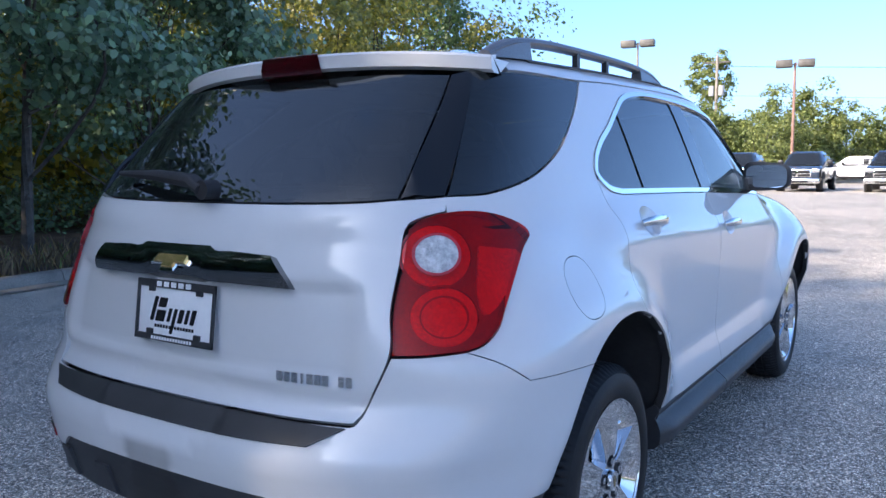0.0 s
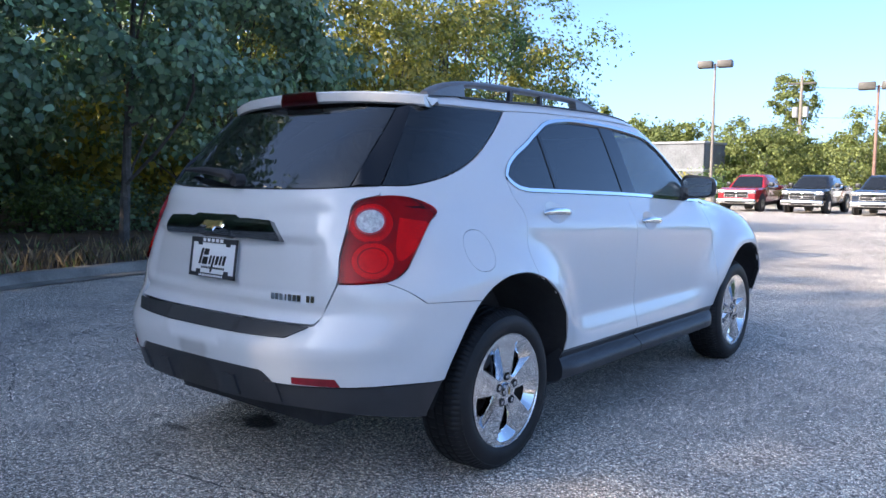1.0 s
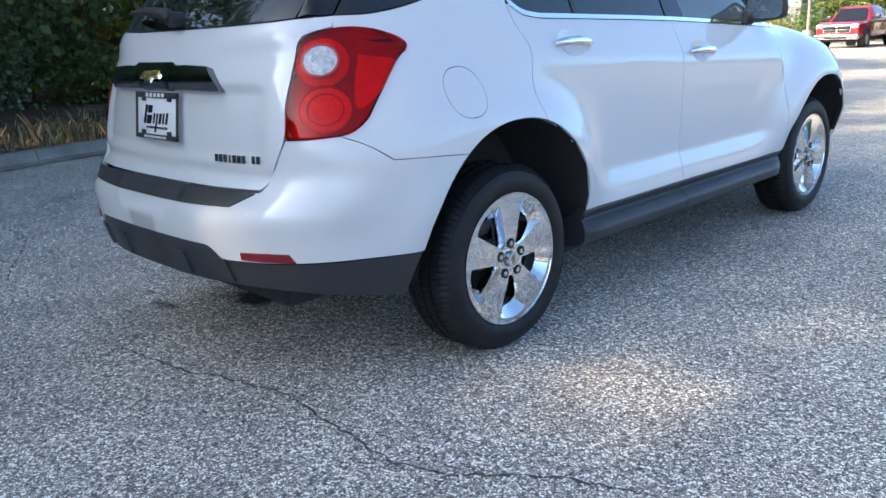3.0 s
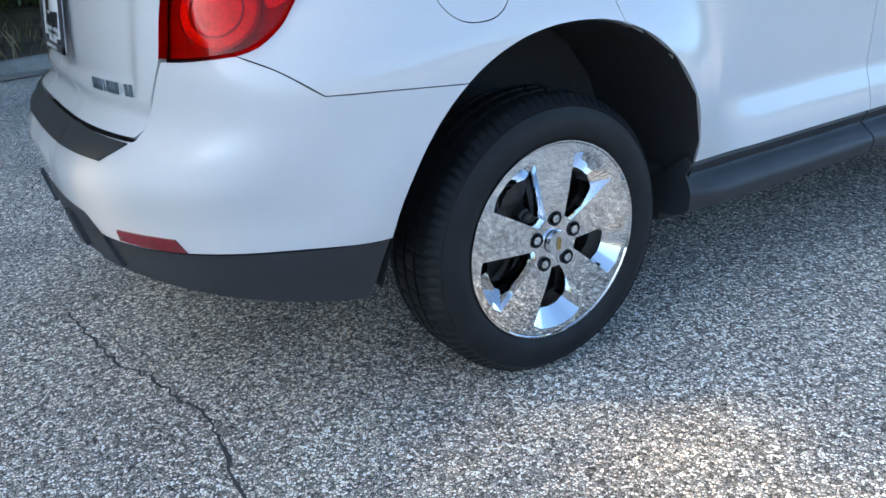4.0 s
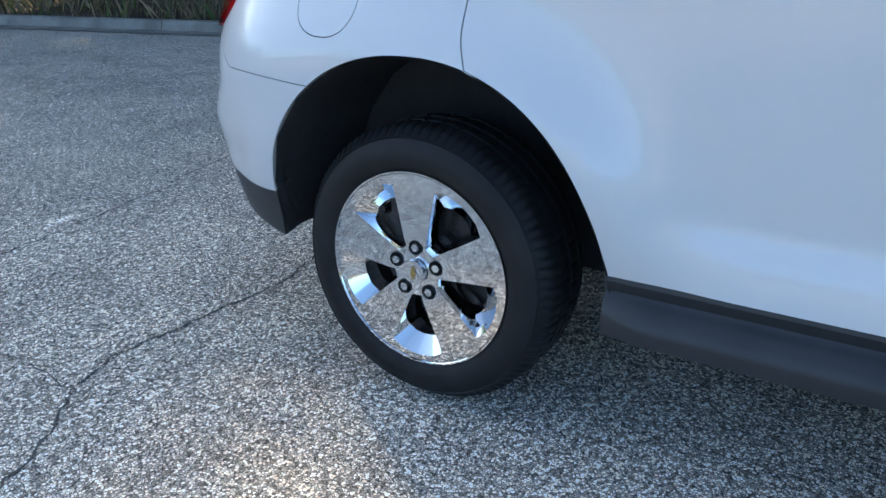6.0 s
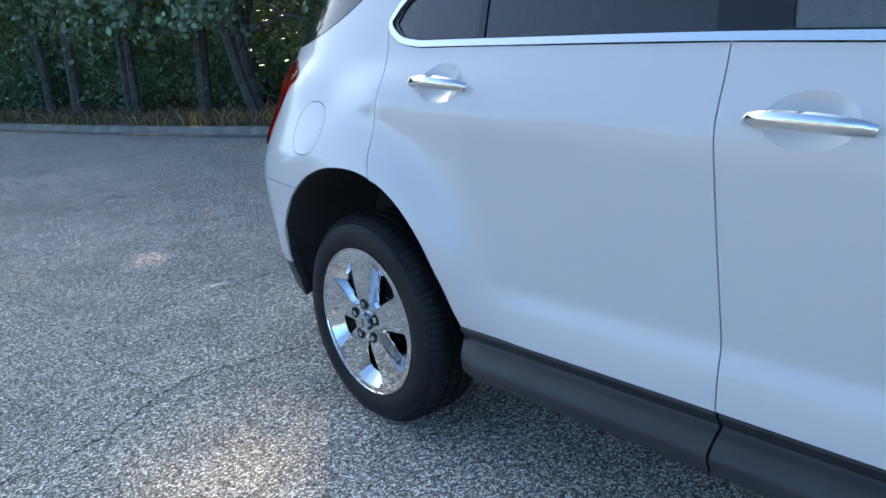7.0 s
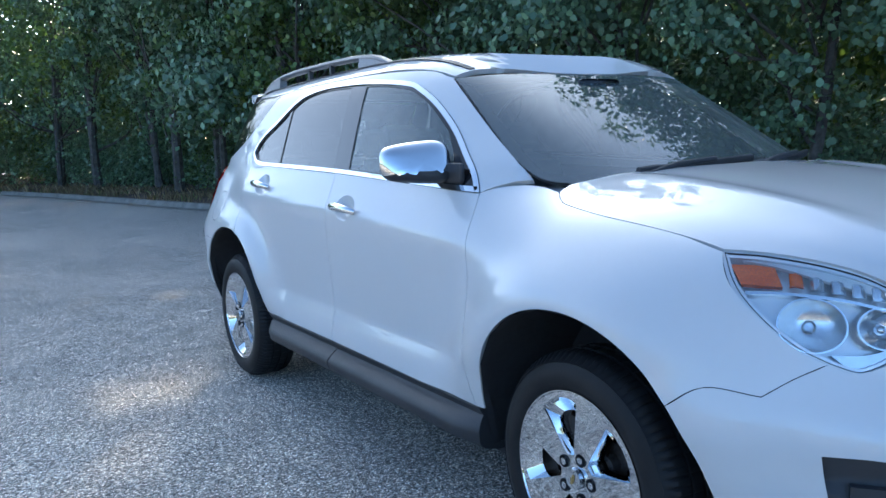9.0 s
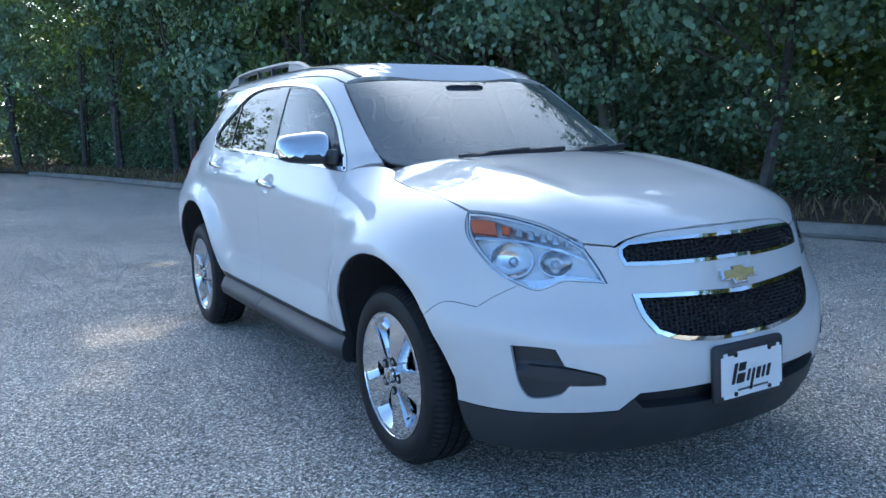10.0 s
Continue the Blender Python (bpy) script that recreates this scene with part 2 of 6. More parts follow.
# ---- mesh helpers ----
def mesh_object(name, verts, faces, mat, parent=None, label="", normal=None, flat=False):
    me = bpy.data.meshes.new(name)
    me.from_pydata([tuple(v) for v in verts], [], [tuple(f) for f in faces])
    me.materials.append(mat)
    if not flat:
        me.shade_smooth()
    if normal is not None:
        me.normals_split_custom_set_from_vertices([tuple(n) for n in normal])
    ob = new(name, me)
    if parent:
        ob.parent = parent
    if label:
        ob["label"] = label
    return ob


def part(name, bm, mat, parent=None, label="", smooth_faces=True):
    me = bpy.data.meshes.new(name)
    bmesh.ops.recalc_face_normals(bm, faces=bm.faces)
    for f in bm.faces:
        f.smooth = smooth_faces
    bm.to_mesh(me)
    bm.free()
    if smooth_faces:
        me.set_sharp_from_angle(angle=radians(38))
    me.materials.append(mat)
    ob = new(name, me)
    if parent:
        ob.parent = parent
    if label:
        ob["label"] = label
    return ob


def thing(name, label, category, group="", at=None, kind=""):
    ob = tagged(new(name), label, category, group, kind)
    ob.empty_display_size = 0.1
    if at is not None:
        ob.matrix_world = at
    return ob


def box(bm, x0, x1, y0, y1, z0, z1, bevel=0.0, segments=2):
    v = bmesh.ops.create_cube(bm, size=1, matrix=Matrix.LocRotScale(((x0 + x1) / 2, (y0 + y1) / 2, (z0 + z1) / 2), None,
                                                                     (x1 - x0, y1 - y0, z1 - z0)))["verts"]
    if bevel:
        edges = list({e for w in v for e in w.link_edges})
        bmesh.ops.bevel(bm, geom=edges, offset=bevel, segments=segments, profile=0.5, affect="EDGES")
    return bm


def tube(bm, points, radius, sides=8, flat=1.0, up=(0, 0, 1), closed=False):
    """A bar along points; radius a number or one per point; flat squeezes it along up."""
    pts = [Vector(p) for p in points]
    rings = []
    for n, p in enumerate(pts):
        a = pts[n - 1] if n or closed else p
        b = pts[(n + 1) % len(pts)] if n < len(pts) - 1 or closed else p
        d = (b - a).normalized()
        side = d.cross(Vector(up))
        side = side.normalized() if side.length > 1e-6 else Vector((1, 0, 0))
        top = side.cross(d)
        r = radius[n] if isinstance(radius, (list, tuple)) else radius
        rings.append([bm.verts.new(p + side * r * math.cos(t) + top * r * flat * math.sin(t)) for t in
                      (2 * math.pi * k / sides for k in range(sides))])
    pairs = list(zip(rings, rings[1:])) + ([(rings[-1], rings[0])] if closed else [])
    for a, b in pairs:
        for k in range(sides):
            bm.faces.new((a[k], a[(k + 1) % sides], b[(k + 1) % sides], b[k]))
    if not closed:
        bm.faces.new(rings[0][::-1])
        bm.faces.new(rings[-1])
    return bm


def disc(bm, m, r, depth, segments=28, r2=None):
    bmesh.ops.create_cone(bm, cap_ends=True, segments=segments, radius1=r, radius2=r if r2 is None else r2, depth=depth, matrix=m)
    return bm


def spline(points, step=0.02):
    """A smooth line through points."""
    p = np.array(points, float)
    if len(p) == 2:
        n = max(1, int(np.ceil(np.linalg.norm(p[1] - p[0]) / step)))
        return [tuple(p[0] + (p[1] - p[0]) * k / n) for k in range(n + 1)]
    q = np.vstack([2 * p[0] - p[1], p, 2 * p[-1] - p[-2]])
    out = []
    for a, b, c, d in zip(q, q[1:], q[2:], q[3:]):
        n = max(1, int(np.ceil(np.linalg.norm(c - b) / step)))
        for k in range(n):
            t = k / n
            out.append(tuple(0.5 * (2 * b + (c - a) * t + (2 * a - 5 * b + 4 * c - d) * t * t + (3 * b - a - 3 * c + d) * t ** 3)))
    return out + [tuple(p[-1])]


def outline(*runs, step=0.02):
    """A closed outline out of smooth runs that meet at corners."""
    out = []
    for run in runs:
        for p in spline(run, step):
            if not out or np.hypot(p[0] - out[-1][0], p[1] - out[-1][1]) > 1e-4:
                out.append(p)
    if np.hypot(out[0][0] - out[-1][0], out[0][1] - out[-1][1]) < 1e-4:
        out.pop()
    return out


def both_sides(half):
    """A closed outline from its right half, which runs from the middle line round to the middle line."""
    left = [(-u, v) for u, v in half[::-1] if u > 1e-4]
    return list(half) + left


def oval(u, v, a, b, n=40, power=2.0):
    t = [2 * math.pi * k / n for k in range(n)]
    return [(u + a * math.copysign(abs(math.cos(k)) ** (2 / power), math.cos(k)), v + b * math.copysign(abs(math.sin(k)) ** (2 / power), math.sin(k))) for k in t]


def inside(poly, pts):
    p, q = np.array(poly), np.asarray(pts)
    a, b = p, np.roll(p, -1, 0)
    hit = np.zeros(len(q), bool)
    for (ax, ay), (bx, by) in zip(a, b):
        cross = (ay > q[:, 1]) != (by > q[:, 1])
        with np.errstate(divide="ignore", invalid="ignore"):
            hit ^= cross & (q[:, 0] < (bx - ax) * (q[:, 1] - ay) / (by - ay) + ax)
    return hit


def shrunk(poly, d):
    p = np.array(poly)
    if d == 0:
        return p
    t = np.roll(p, -1, 0) - np.roll(p, 1, 0)
    t /= np.maximum(np.linalg.norm(t, axis=1, keepdims=True), 1e-9)
    area = np.sum(p[:, 0] * np.roll(p[:, 1], -1) - np.roll(p[:, 0], -1) * p[:, 1])
    return p + np.stack([-t[:, 1], t[:, 0]], 1) * d * np.sign(area)


def panel(name, poly, proj, half, mat, parent, label="", mirror=False, holes=(), lift=0.0, depth=0.02, step=0.045, gap=0.0018, own_normals=False, calm=False):
    """A skin cut out of the car's form along an outline, with its edges turned in. lift: a height over the form, or a function of u, v."""
    rings = [shrunk(poly, gap)] + [shrunk(h, -gap) for h in holes]
    pts, edges = [], []
    for r in rings:
        n = len(pts)
        pts += [tuple(v) for v in r]
        edges += [(n + k, n + (k + 1) % len(r)) for k in range(len(r))]
    lo, hi = rings[0].min(0), rings[0].max(0)
    gu, gv = np.meshgrid(np.arange(lo[0] + step / 2, hi[0], step), np.arange(lo[1] + step / 2, hi[1], step))
    grid = np.stack([gu.ravel(), gv.ravel()], 1)
    ok = inside(rings[0], grid)
    for r in rings[1:]:
        ok &= ~inside(r, grid)
    edge = np.array(pts)
    ok &= np.array([((edge - g) ** 2).sum(1).min() > (0.4 * step) ** 2 for g in grid]) if len(grid) else ok
    pts += [tuple(g) for g in grid[ok]]
    v2, _, tris, *_ = delaunay_2d_cdt([Vector(p) for p in pts], edges, [], 0, 1e-6)
    v2 = np.array([tuple(v) for v in v2])
    tris = [t for t in tris if len(t) == 3]
    mid = np.array([v2[list(t)].mean(0) for t in tris])
    keep = inside(rings[0], mid)
    for r in rings[1:]:
        keep &= ~inside(r, mid)
    tris = [t for t, k in zip(tris, keep) if k]
    p, nor = meet(half, *proj(v2[:, 0], v2[:, 1]))
    if calm:
        # One smooth sheet of low order through the form, as a pane is bent.
        v0 = v2[:, 1].mean()

        def terms(u, v):
            return np.stack([(u / 0.7) ** i * ((v - v0) / 0.25) ** j for i in (0, 2, 4, 6) for j in range(4)], 1)

        start, way = proj(v2[:, 0], v2[:, 1])
        fit = np.linalg.lstsq(terms(v2[:, 0], v2[:, 1]), ((p - start) * way).sum(1), rcond=None)[0]

        def sheet(u, v):
            a, b = proj(u, v)
            return a + b * (terms(u, v) @ fit)[:, None]

        e = 0.002
        u, v = v2[:, 0], v2[:, 1]
        p = sheet(u, v)
        turned = np.cross(sheet(u + e, v) - sheet(u - e, v), sheet(u, v + e) - sheet(u, v - e))
        turned /= np.linalg.norm(turned, axis=1, keepdims=True)
        nor = turned * np.sign((turned * nor).sum(1, keepdims=True))
    h = lift(v2[:, 0], v2[:, 1]) if callable(lift) else np.full(len(v2), lift)
    p = p + nor * h[:, None]
    verts, norms, faces = list(p), list(nor), []
    for t in tris:
        a, b, c = (p[i] for i in t)
        faces.append(tuple(t) if np.cross(b - a, c - a) @ nor[list(t)].sum(0) > 0 else tuple(t[::-1]))
    if own_normals:
        acc = np.zeros_like(p)
        for f in faces:
            n = np.cross(p[f[1]] - p[f[0]], p[f[2]] - p[f[0]])
            for i in f:
                acc[i] += n
        norms = list(acc / np.maximum(np.linalg.norm(acc, axis=1, keepdims=True), 1e-12))
    if depth:
        count = {}
        for f in faces:
            for i, j in zip(f, f[1:] + f[:1]):
                count[(min(i, j), max(i, j))] = count.get((min(i, j), max(i, j)), 0) + 1
        for f in list(faces):
            for i, j in zip(f, f[1:] + f[:1]):
                if count[(min(i, j), max(i, j))] == 1:
                    out = np.cross(p[j] - p[i], nor[i])
                    out /= max(np.linalg.norm(out), 1e-9)
                    k = len(verts)
                    verts += [p[i], p[j], p[j] - nor[j] * depth, p[i] - nor[i] * depth]
                    norms += [out] * 4
                    faces.append((k, k + 3, k + 2, k + 1))
    verts, norms = np.array(verts), np.array(norms)
    if mirror:
        verts, norms = verts * (-1, 1, 1), norms * (-1, 1, 1)
        faces = [f[::-1] for f in faces]
    return mesh_object(name, verts, faces, mat, parent, label, norms)


def surface_at(half, proj, u, v, lift=0.0):
    p, n = meet(half, *proj(np.array([u], float), np.array([v], float)))
    return Vector(p[0] + n[0] * lift), Vector(n[0])


def on_surface(half, proj, u, v, lift=0.0):
    """A pose on the form: z outwards, y up."""
    p, n = surface_at(half, proj, u, v, lift)
    up = Vector((0, 0, 1))
    right = up.cross(n).normalized()
    m = Matrix((right, n.cross(right), n)).transposed().to_4x4()
    return Matrix.Translation(p) @ m


# ---- the white car ----
car = thing("suv_car", "white five-door suv parked on grey asphalt in tree shade", "car")


def sx(y, z):
    return float(lower_x(y, z))


def rear_arch(a0, a1, grow=0.0):
    """Points of the rear wheel opening from angle a0 to a1, degrees from forward, over the top."""
    out = []
    for k in np.linspace(a0, a1, 12):
        c, s = math.cos(radians(k)), math.sin(radians(k))
        out.append((-1.41 + (0.47 + grow) * math.copysign(abs(c) ** 0.93, c), 0.36 + (0.515 + grow) * math.copysign(abs(s) ** 0.93, s)))
    return out


def front_arch(a0, a1, grow=0.0):
    out = []
    for k in np.linspace(a0, a1, 12):
        c, s = math.cos(radians(k)), math.sin(radians(k))
        out.append((1.443 + (0.445 + grow) * math.copysign(abs(c) ** 0.93, c), 0.36 + (0.485 + grow) * math.copysign(abs(s) ** 0.93, s)))
    return out


# Seams of the right side, as y, z.
B_SEAM = [(-0.150, 0.452), (-0.152, 0.50), (-0.158, 0.66), (-0.164, 0.85), (-0.169, 1.02), (-0.172, 1.12), (-0.174, 1.187)]
C_SEAM = [(-1.262, 0.856), (-1.285, 0.935), (-1.278, 1.044), (-1.267, 1.126), (-1.288, 1.20), (-1.305, 1.27)]
A_SEAM = [(0.962, 0.445), (0.957, 0.586), (0.945, 0.745), (0.938, 0.86), (0.918, 0.98), (0.908, 1.067), (0.893, 1.132)]
BELT = [(0.893, 1.132), (0.42, 1.158), (-0.17, 1.187), (-0.80, 1.207), (-1.14, 1.217)]
DLO_TOP = [(-1.305, 1.30), (-1.262, 1.35), (-1.18, 1.40), (-1.07, 1.448), (-0.94, 1.513), (-0.80, 1.567), (-0.56, 1.592), (-0.20, 1.586), (0.065, 1.567),
           (0.27, 1.542), (0.36, 1.515), (0.495, 1.453), (0.645, 1.358), (0.765, 1.262), (0.84, 1.20), (0.893, 1.132)]
DLO_CORNER = [(-1.14, 1.217), (-1.23, 1.232), (-1.295, 1.27), (-1.305, 1.30)]
TAIL = [(0.645, -2.119, 1.169), (0.662, -2.085, 1.192), (0.70, -2.024, 1.207), (0.745, -1.965, 1.207), (0.786, -1.896, 1.19), (0.815, -1.842, 1.165), (0.828, -1.833, 1.138),
        (0.833, -1.881, 1.104), (0.832, -1.986, 0.985), (0.82, -2.028, 0.935), (0.788, -2.072, 0.901), (0.749, -2.108, 0.887)]
TAIL = TAIL[:7] + [(sx(y, z), y, z) for _, y, z in TAIL[7:]]
BONNET_EDGE = [(0.690, 1.162), (0.727, 1.215), (0.742, 1.278), (0.758, 1.42), (0.760, 1.567), (0.757, 1.70), (0.751, 1.816)]
HEAD_TOP = [(0.753, 1.819, 1.021), (0.713, 1.901, 1.017), (0.662, 1.994, 1.001), (0.614, 2.068, 0.977), (0.575, 2.122, 0.946), (0.53, 2.167, 0.909)]
HEAD_IN = [(0.53, 2.167, 0.909), (0.507, 2.206, 0.85), (0.49, 2.231, 0.799)]
HEAD_LOW = [(0.49, 2.231, 0.799), (0.546, 2.199, 0.804), (0.606, 2.159, 0.808), (0.645, 2.136, 0.791), (0.682, 2.11, 0.779), (0.718, 2.067, 0.795)]
HEAD_OUT = [(0.718, 2.067, 0.795), (0.757, 2.011, 0.829), (0.787, 1.941, 0.889), (0.786, 1.872, 0.955), (0.753, 1.819, 1.021)]


def yz(run):
    return [(y, z) for _, y, z in run]


def back_uv(run):
    return [(ub(x, y), z) for x, y, z in run]


def front_uv(run):
    return [(uf(x, y), z) for x, y, z in run]


FRONT_SEAM = [front_arch(39, 39)[0], (1.872, 0.730), (1.978, 0.722)]
FRONT_RISE = [(1.978, 0.722), (2.022, 0.762), (2.067, 0.795)]
ARCH_SEAM = rear_arch(125, 125)[0]
REAR_SEAM = [(-1.985, 0.806), (-1.85, 0.800), ARCH_SEAM]
REAR_RISE = [(-2.108, 0.887), (-2.05, 0.855), (-1.985, 0.806)]
SIDE_SKIN = outline(
    rear_arch(125, 70), C_SEAM, [(-1.305, 1.27), (-1.305, 1.30)], DLO_TOP, [(0.893, 1.132), (0.935, 1.150), (0.99, 1.166)],
    [(1.04, 1.17), (0.986, 1.215), (0.803, 1.33), (0.62, 1.452), (0.478, 1.543)], [(0.478, 1.543), (0.30, 1.585), (-0.2, 1.607), (-0.8, 1.605), (-1.15, 1.592)],
    [(-1.15, 1.592), (-1.192, 1.565), (-1.322, 1.472), (-1.494, 1.366), (-1.682, 1.292), (-1.878, 1.25), (-2.013, 1.245)],
    [(-2.013, 1.245), (-2.024, 1.207)], yz(TAIL[2:]), REAR_RISE, REAR_SEAM)
def bonnet_line():
    """The bonnet's side seam, as y, z on the fender."""
    out = [(1.819, 1.021)]
    for x, y in BONNET_EDGE[::-1][1:]:
        out.append((y, float(meet(lower_x, *from_top(np.array([x]), np.array([y])))[0][0][2])))
    return out


FUEL = oval(-1.648, 0.985, 0.088, 0.083, power=2.3)
REAR_DOOR = outline(C_SEAM[::-1], rear_arch(70, 11), [(-0.945, 0.452), (-0.150, 0.452)], B_SEAM, BELT[2:], DLO_CORNER[:3], [(-1.295, 1.27), (-1.305, 1.27)])
FRONT_DOOR = outline([(-0.150, 0.452), (0.962, 0.445)], A_SEAM, BELT[:3], B_SEAM[::-1])
FENDER = outline([(0.962, 0.445), (0.985, 0.445)], front_arch(171, 39), FRONT_SEAM, FRONT_RISE,
                 yz(HEAD_OUT), bonnet_line(), [bonnet_line()[-1], (1.05, 1.155), (0.95, 1.150), (0.893, 1.132)], A_SEAM[::-1])


def cup(y, z):
    """The hollow behind a door handle."""
    return lambda u, v: -0.022 * np.maximum(1 - ((u - y) / 0.085) ** 2 - ((v - z) / 0.05) ** 2, 0)


HANDLES = ((-1.00, 1.112), (0.008, 1.038))
for side in (False, True):
    s = -1 if side else 1
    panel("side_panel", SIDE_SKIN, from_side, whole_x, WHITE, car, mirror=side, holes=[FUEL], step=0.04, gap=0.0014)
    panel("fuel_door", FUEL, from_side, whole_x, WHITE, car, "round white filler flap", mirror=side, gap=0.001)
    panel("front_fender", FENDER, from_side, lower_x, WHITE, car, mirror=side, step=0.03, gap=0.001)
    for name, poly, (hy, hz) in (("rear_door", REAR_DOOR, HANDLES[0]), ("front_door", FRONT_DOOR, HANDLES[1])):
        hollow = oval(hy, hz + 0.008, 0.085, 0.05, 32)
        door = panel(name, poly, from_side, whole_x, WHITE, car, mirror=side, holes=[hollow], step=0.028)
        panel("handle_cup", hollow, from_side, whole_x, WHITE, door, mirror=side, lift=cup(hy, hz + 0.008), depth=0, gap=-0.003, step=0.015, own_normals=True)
        bm = bmesh.new()
        pts = []
        for k in range(13):
            y = hy - 0.115 + 0.23 * k / 12
            p, n = surface_at(whole_x, from_side, y, hz - 0.012 * (k / 12 - 0.5), 0)
            pts.append(p + n * (0.006 + 0.030 * math.sin(math.pi * k / 12) ** 0.5))
        tube(bm, pts, [0.012 + 0.006 * math.sin(math.pi * k / 12) ** 0.5 for k in range(13)], 10, 0.62, up=(1, 0, 0))
        if side:
            bmesh.ops.scale(bm, vec=(-1, 1, 1), verts=bm.verts)
        part("handle", bm, CHROME, door, "chrome pull handle")
    # Sill: a flat band, and a rounded running strip under it, in two lengths.
    for y0, y1 in ((-0.955, -0.154), (-0.147, 0.975)):
        bm = bmesh.new()
        rows = []
        for y in np.linspace(y0, y1, 20):
            end = min(1.0, (y - y0) / 0.1 + 0.35) if y0 < -0.5 else min(1.0, (y1 - y) / 0.12 + 0.3)
            x = 0.878
            sec = [(x - 0.010, 0.462), (x + 0.008, 0.450), (x + 0.010, 0.440), (x - 0.006, 0.412), (x - 0.002, 0.405), (x + 0.008 * end, 0.399), (x + 0.032 * end, 0.379), (x + 0.043 * end, 0.366), (x + 0.045 * end, 0.352),
                   (x + 0.034 * end, 0.318), (x - 0.005, 0.300), (x - 0.06, 0.285), (x - 0.25, 0.280)]
            rows.append([bm.verts.new((s * a, y, b)) for a, b in sec])
        for a, b in zip(rows, rows[1:]):
            for k in range(len(a) - 1):
                bm.faces.new((a[k], a[k + 1], b[k + 1], b[k]))
        bm.faces.new(rows[0])
        bm.faces.new(rows[-1][::-1])
        part("sill", bm, BLACK, car, "black plastic sill trim")
    # Window band: black ground, chrome surround and the panes.
    dlo = outline(BELT, DLO_CORNER, DLO_TOP)
    inner = shrunk(dlo, 0.017)
    panel("window_surround", dlo, from_side, whole_x, CHROME, car, "thin chrome window surround", mirror=side, holes=[inner[::1]], lift=0.005, depth=0.008, gap=0.0, step=0.03)
    panes = {
        "quarter_light": (outline([(-0.906, 1.232), (-1.13, 1.24)], [(-1.13, 1.24), (-1.225, 1.254), (-1.272, 1.29)], [(-1.272, 1.29), (-1.225, 1.345), (-1.09, 1.408), (-0.93, 1.49)], [(-0.93, 1.49), (-0.906, 1.232)]), PRIVACY),
        "rear_side_window": (outline([(-0.212, 1.209), (-0.882, 1.23)], [(-0.882, 1.23), (-0.905, 1.498)], [(-0.905, 1.498), (-0.78, 1.545), (-0.56, 1.568), (-0.262, 1.564)], [(-0.262, 1.564), (-0.212, 1.209)]), PRIVACY),
        "front_side_window": (outline([(0.74, 1.163), (0.42, 1.18), (-0.058, 1.2055)], [(-0.058, 1.2055), (-0.108, 1.556)], [(-0.108, 1.556), (0.06, 1.544), (0.25, 1.519), (0.345, 1.49), (0.475, 1.43), (0.62, 1.338)], [(0.62, 1.338), (0.70, 1.25), (0.74, 1.163)]), TINTED)}
    panel("window_frame", list(map(tuple, inner)), from_side, whole_x, GLOSS_BLACK, car, "black window frame and pillar", mirror=side, holes=[p for p, _ in panes.values()], lift=-0.003, depth=0.012, gap=0.0, step=0.04)
    for name, (poly, glassy) in panes.items():
        pane = panel(name, poly, from_side, whole_x, glassy, car, mirror=side, lift=-0.007, depth=0, gap=-0.002, step=0.05)
        pane.visible_shadow = False
    quarter = outline([(-2.006, 1.247), (-1.878, 1.253), (-1.682, 1.295), (-1.496, 1.369), (-1.324, 1.475), (-1.196, 1.567), (-1.156, 1.592)],
                      [(-1.156, 1.592), (-1.45, 1.588), (-1.735, 1.587)], [(-1.735, 1.587), (-1.87, 1.42), (-2.006, 1.247)])
    panel("quarter_window", quarter, from_side, whole_x, PRIVACY, car, "dark tinted rear quarter glass", mirror=side, lift=-0.002, depth=0.01, step=0.04).visible_shadow = False

    # Tail lamp
    poly = outline(back_uv([(0.637, -2.174, 0.879), (0.633, -2.162, 0.984), (0.642, -2.135, 1.09), (0.645, -2.119, 1.169)]), back_uv(TAIL), back_uv([TAIL[-1], (0.70, -2.14, 0.880), (0.637, -2.174, 0.879)]), step=0.012)
    lamp = panel("tail_lamp", poly, round_back, whole_x, RED_DARK, car, "red wraparound tail lamp", mirror=side, lift=-0.020, depth=0.02, gap=0.0035, step=0.03)
    dome = lambda u, v: 0.006 + 0.006 * np.cos((u - 0.69) * 8)
    panel("lens", poly, round_back, whole_x, RED_LENS, lamp, "glossy red lens", mirror=side, lift=dome, depth=0.03, gap=0.0035, step=0.02, own_normals=True).visible_shadow = False
    for name, x, y, z, r, mat, rise in (("ring", 0.705, -2.08, 1.108, 0.072, RED_GLOW, -0.014), ("reversing_lamp", 0.702, -2.08, 1.108, 0.043, SILVER, 0.018), ("brake_reflector", 0.728, -2.09, 0.968, 0.066, RED_GLOW, -0.014)):
        circle = oval(ub(x, y), z, r, r, 36)
        if name == "reversing_lamp":
            panel(name, circle, round_back, whole_x, CLEAR_LAMP, lamp, "round white reversing lamp", mirror=side, lift=lambda u, v, c=ub(x, y), z=z: 0.0165 - 0.004 * (np.hypot(u - c, v - z) / 0.043) ** 2, depth=0.02, step=0.012, gap=0, own_normals=True)
            panel("bezel", oval(ub(x, y), z, r + 0.006, r + 0.006, 36), round_back, whole_x, RED_DARK, lamp, mirror=side, holes=[circle], lift=0.014, depth=0.01, step=0.02, gap=0)
        else:
            panel(name, circle, round_back, whole_x, mat, lamp, mirror=side, lift=lambda u, v, c=ub(x, y), z=z, r=r, k=rise: k + 0.010 * np.abs(np.sin(np.hypot(u - c, v - z) / r * 5.5)), depth=0.01, step=0.010, gap=0, own_normals=True)
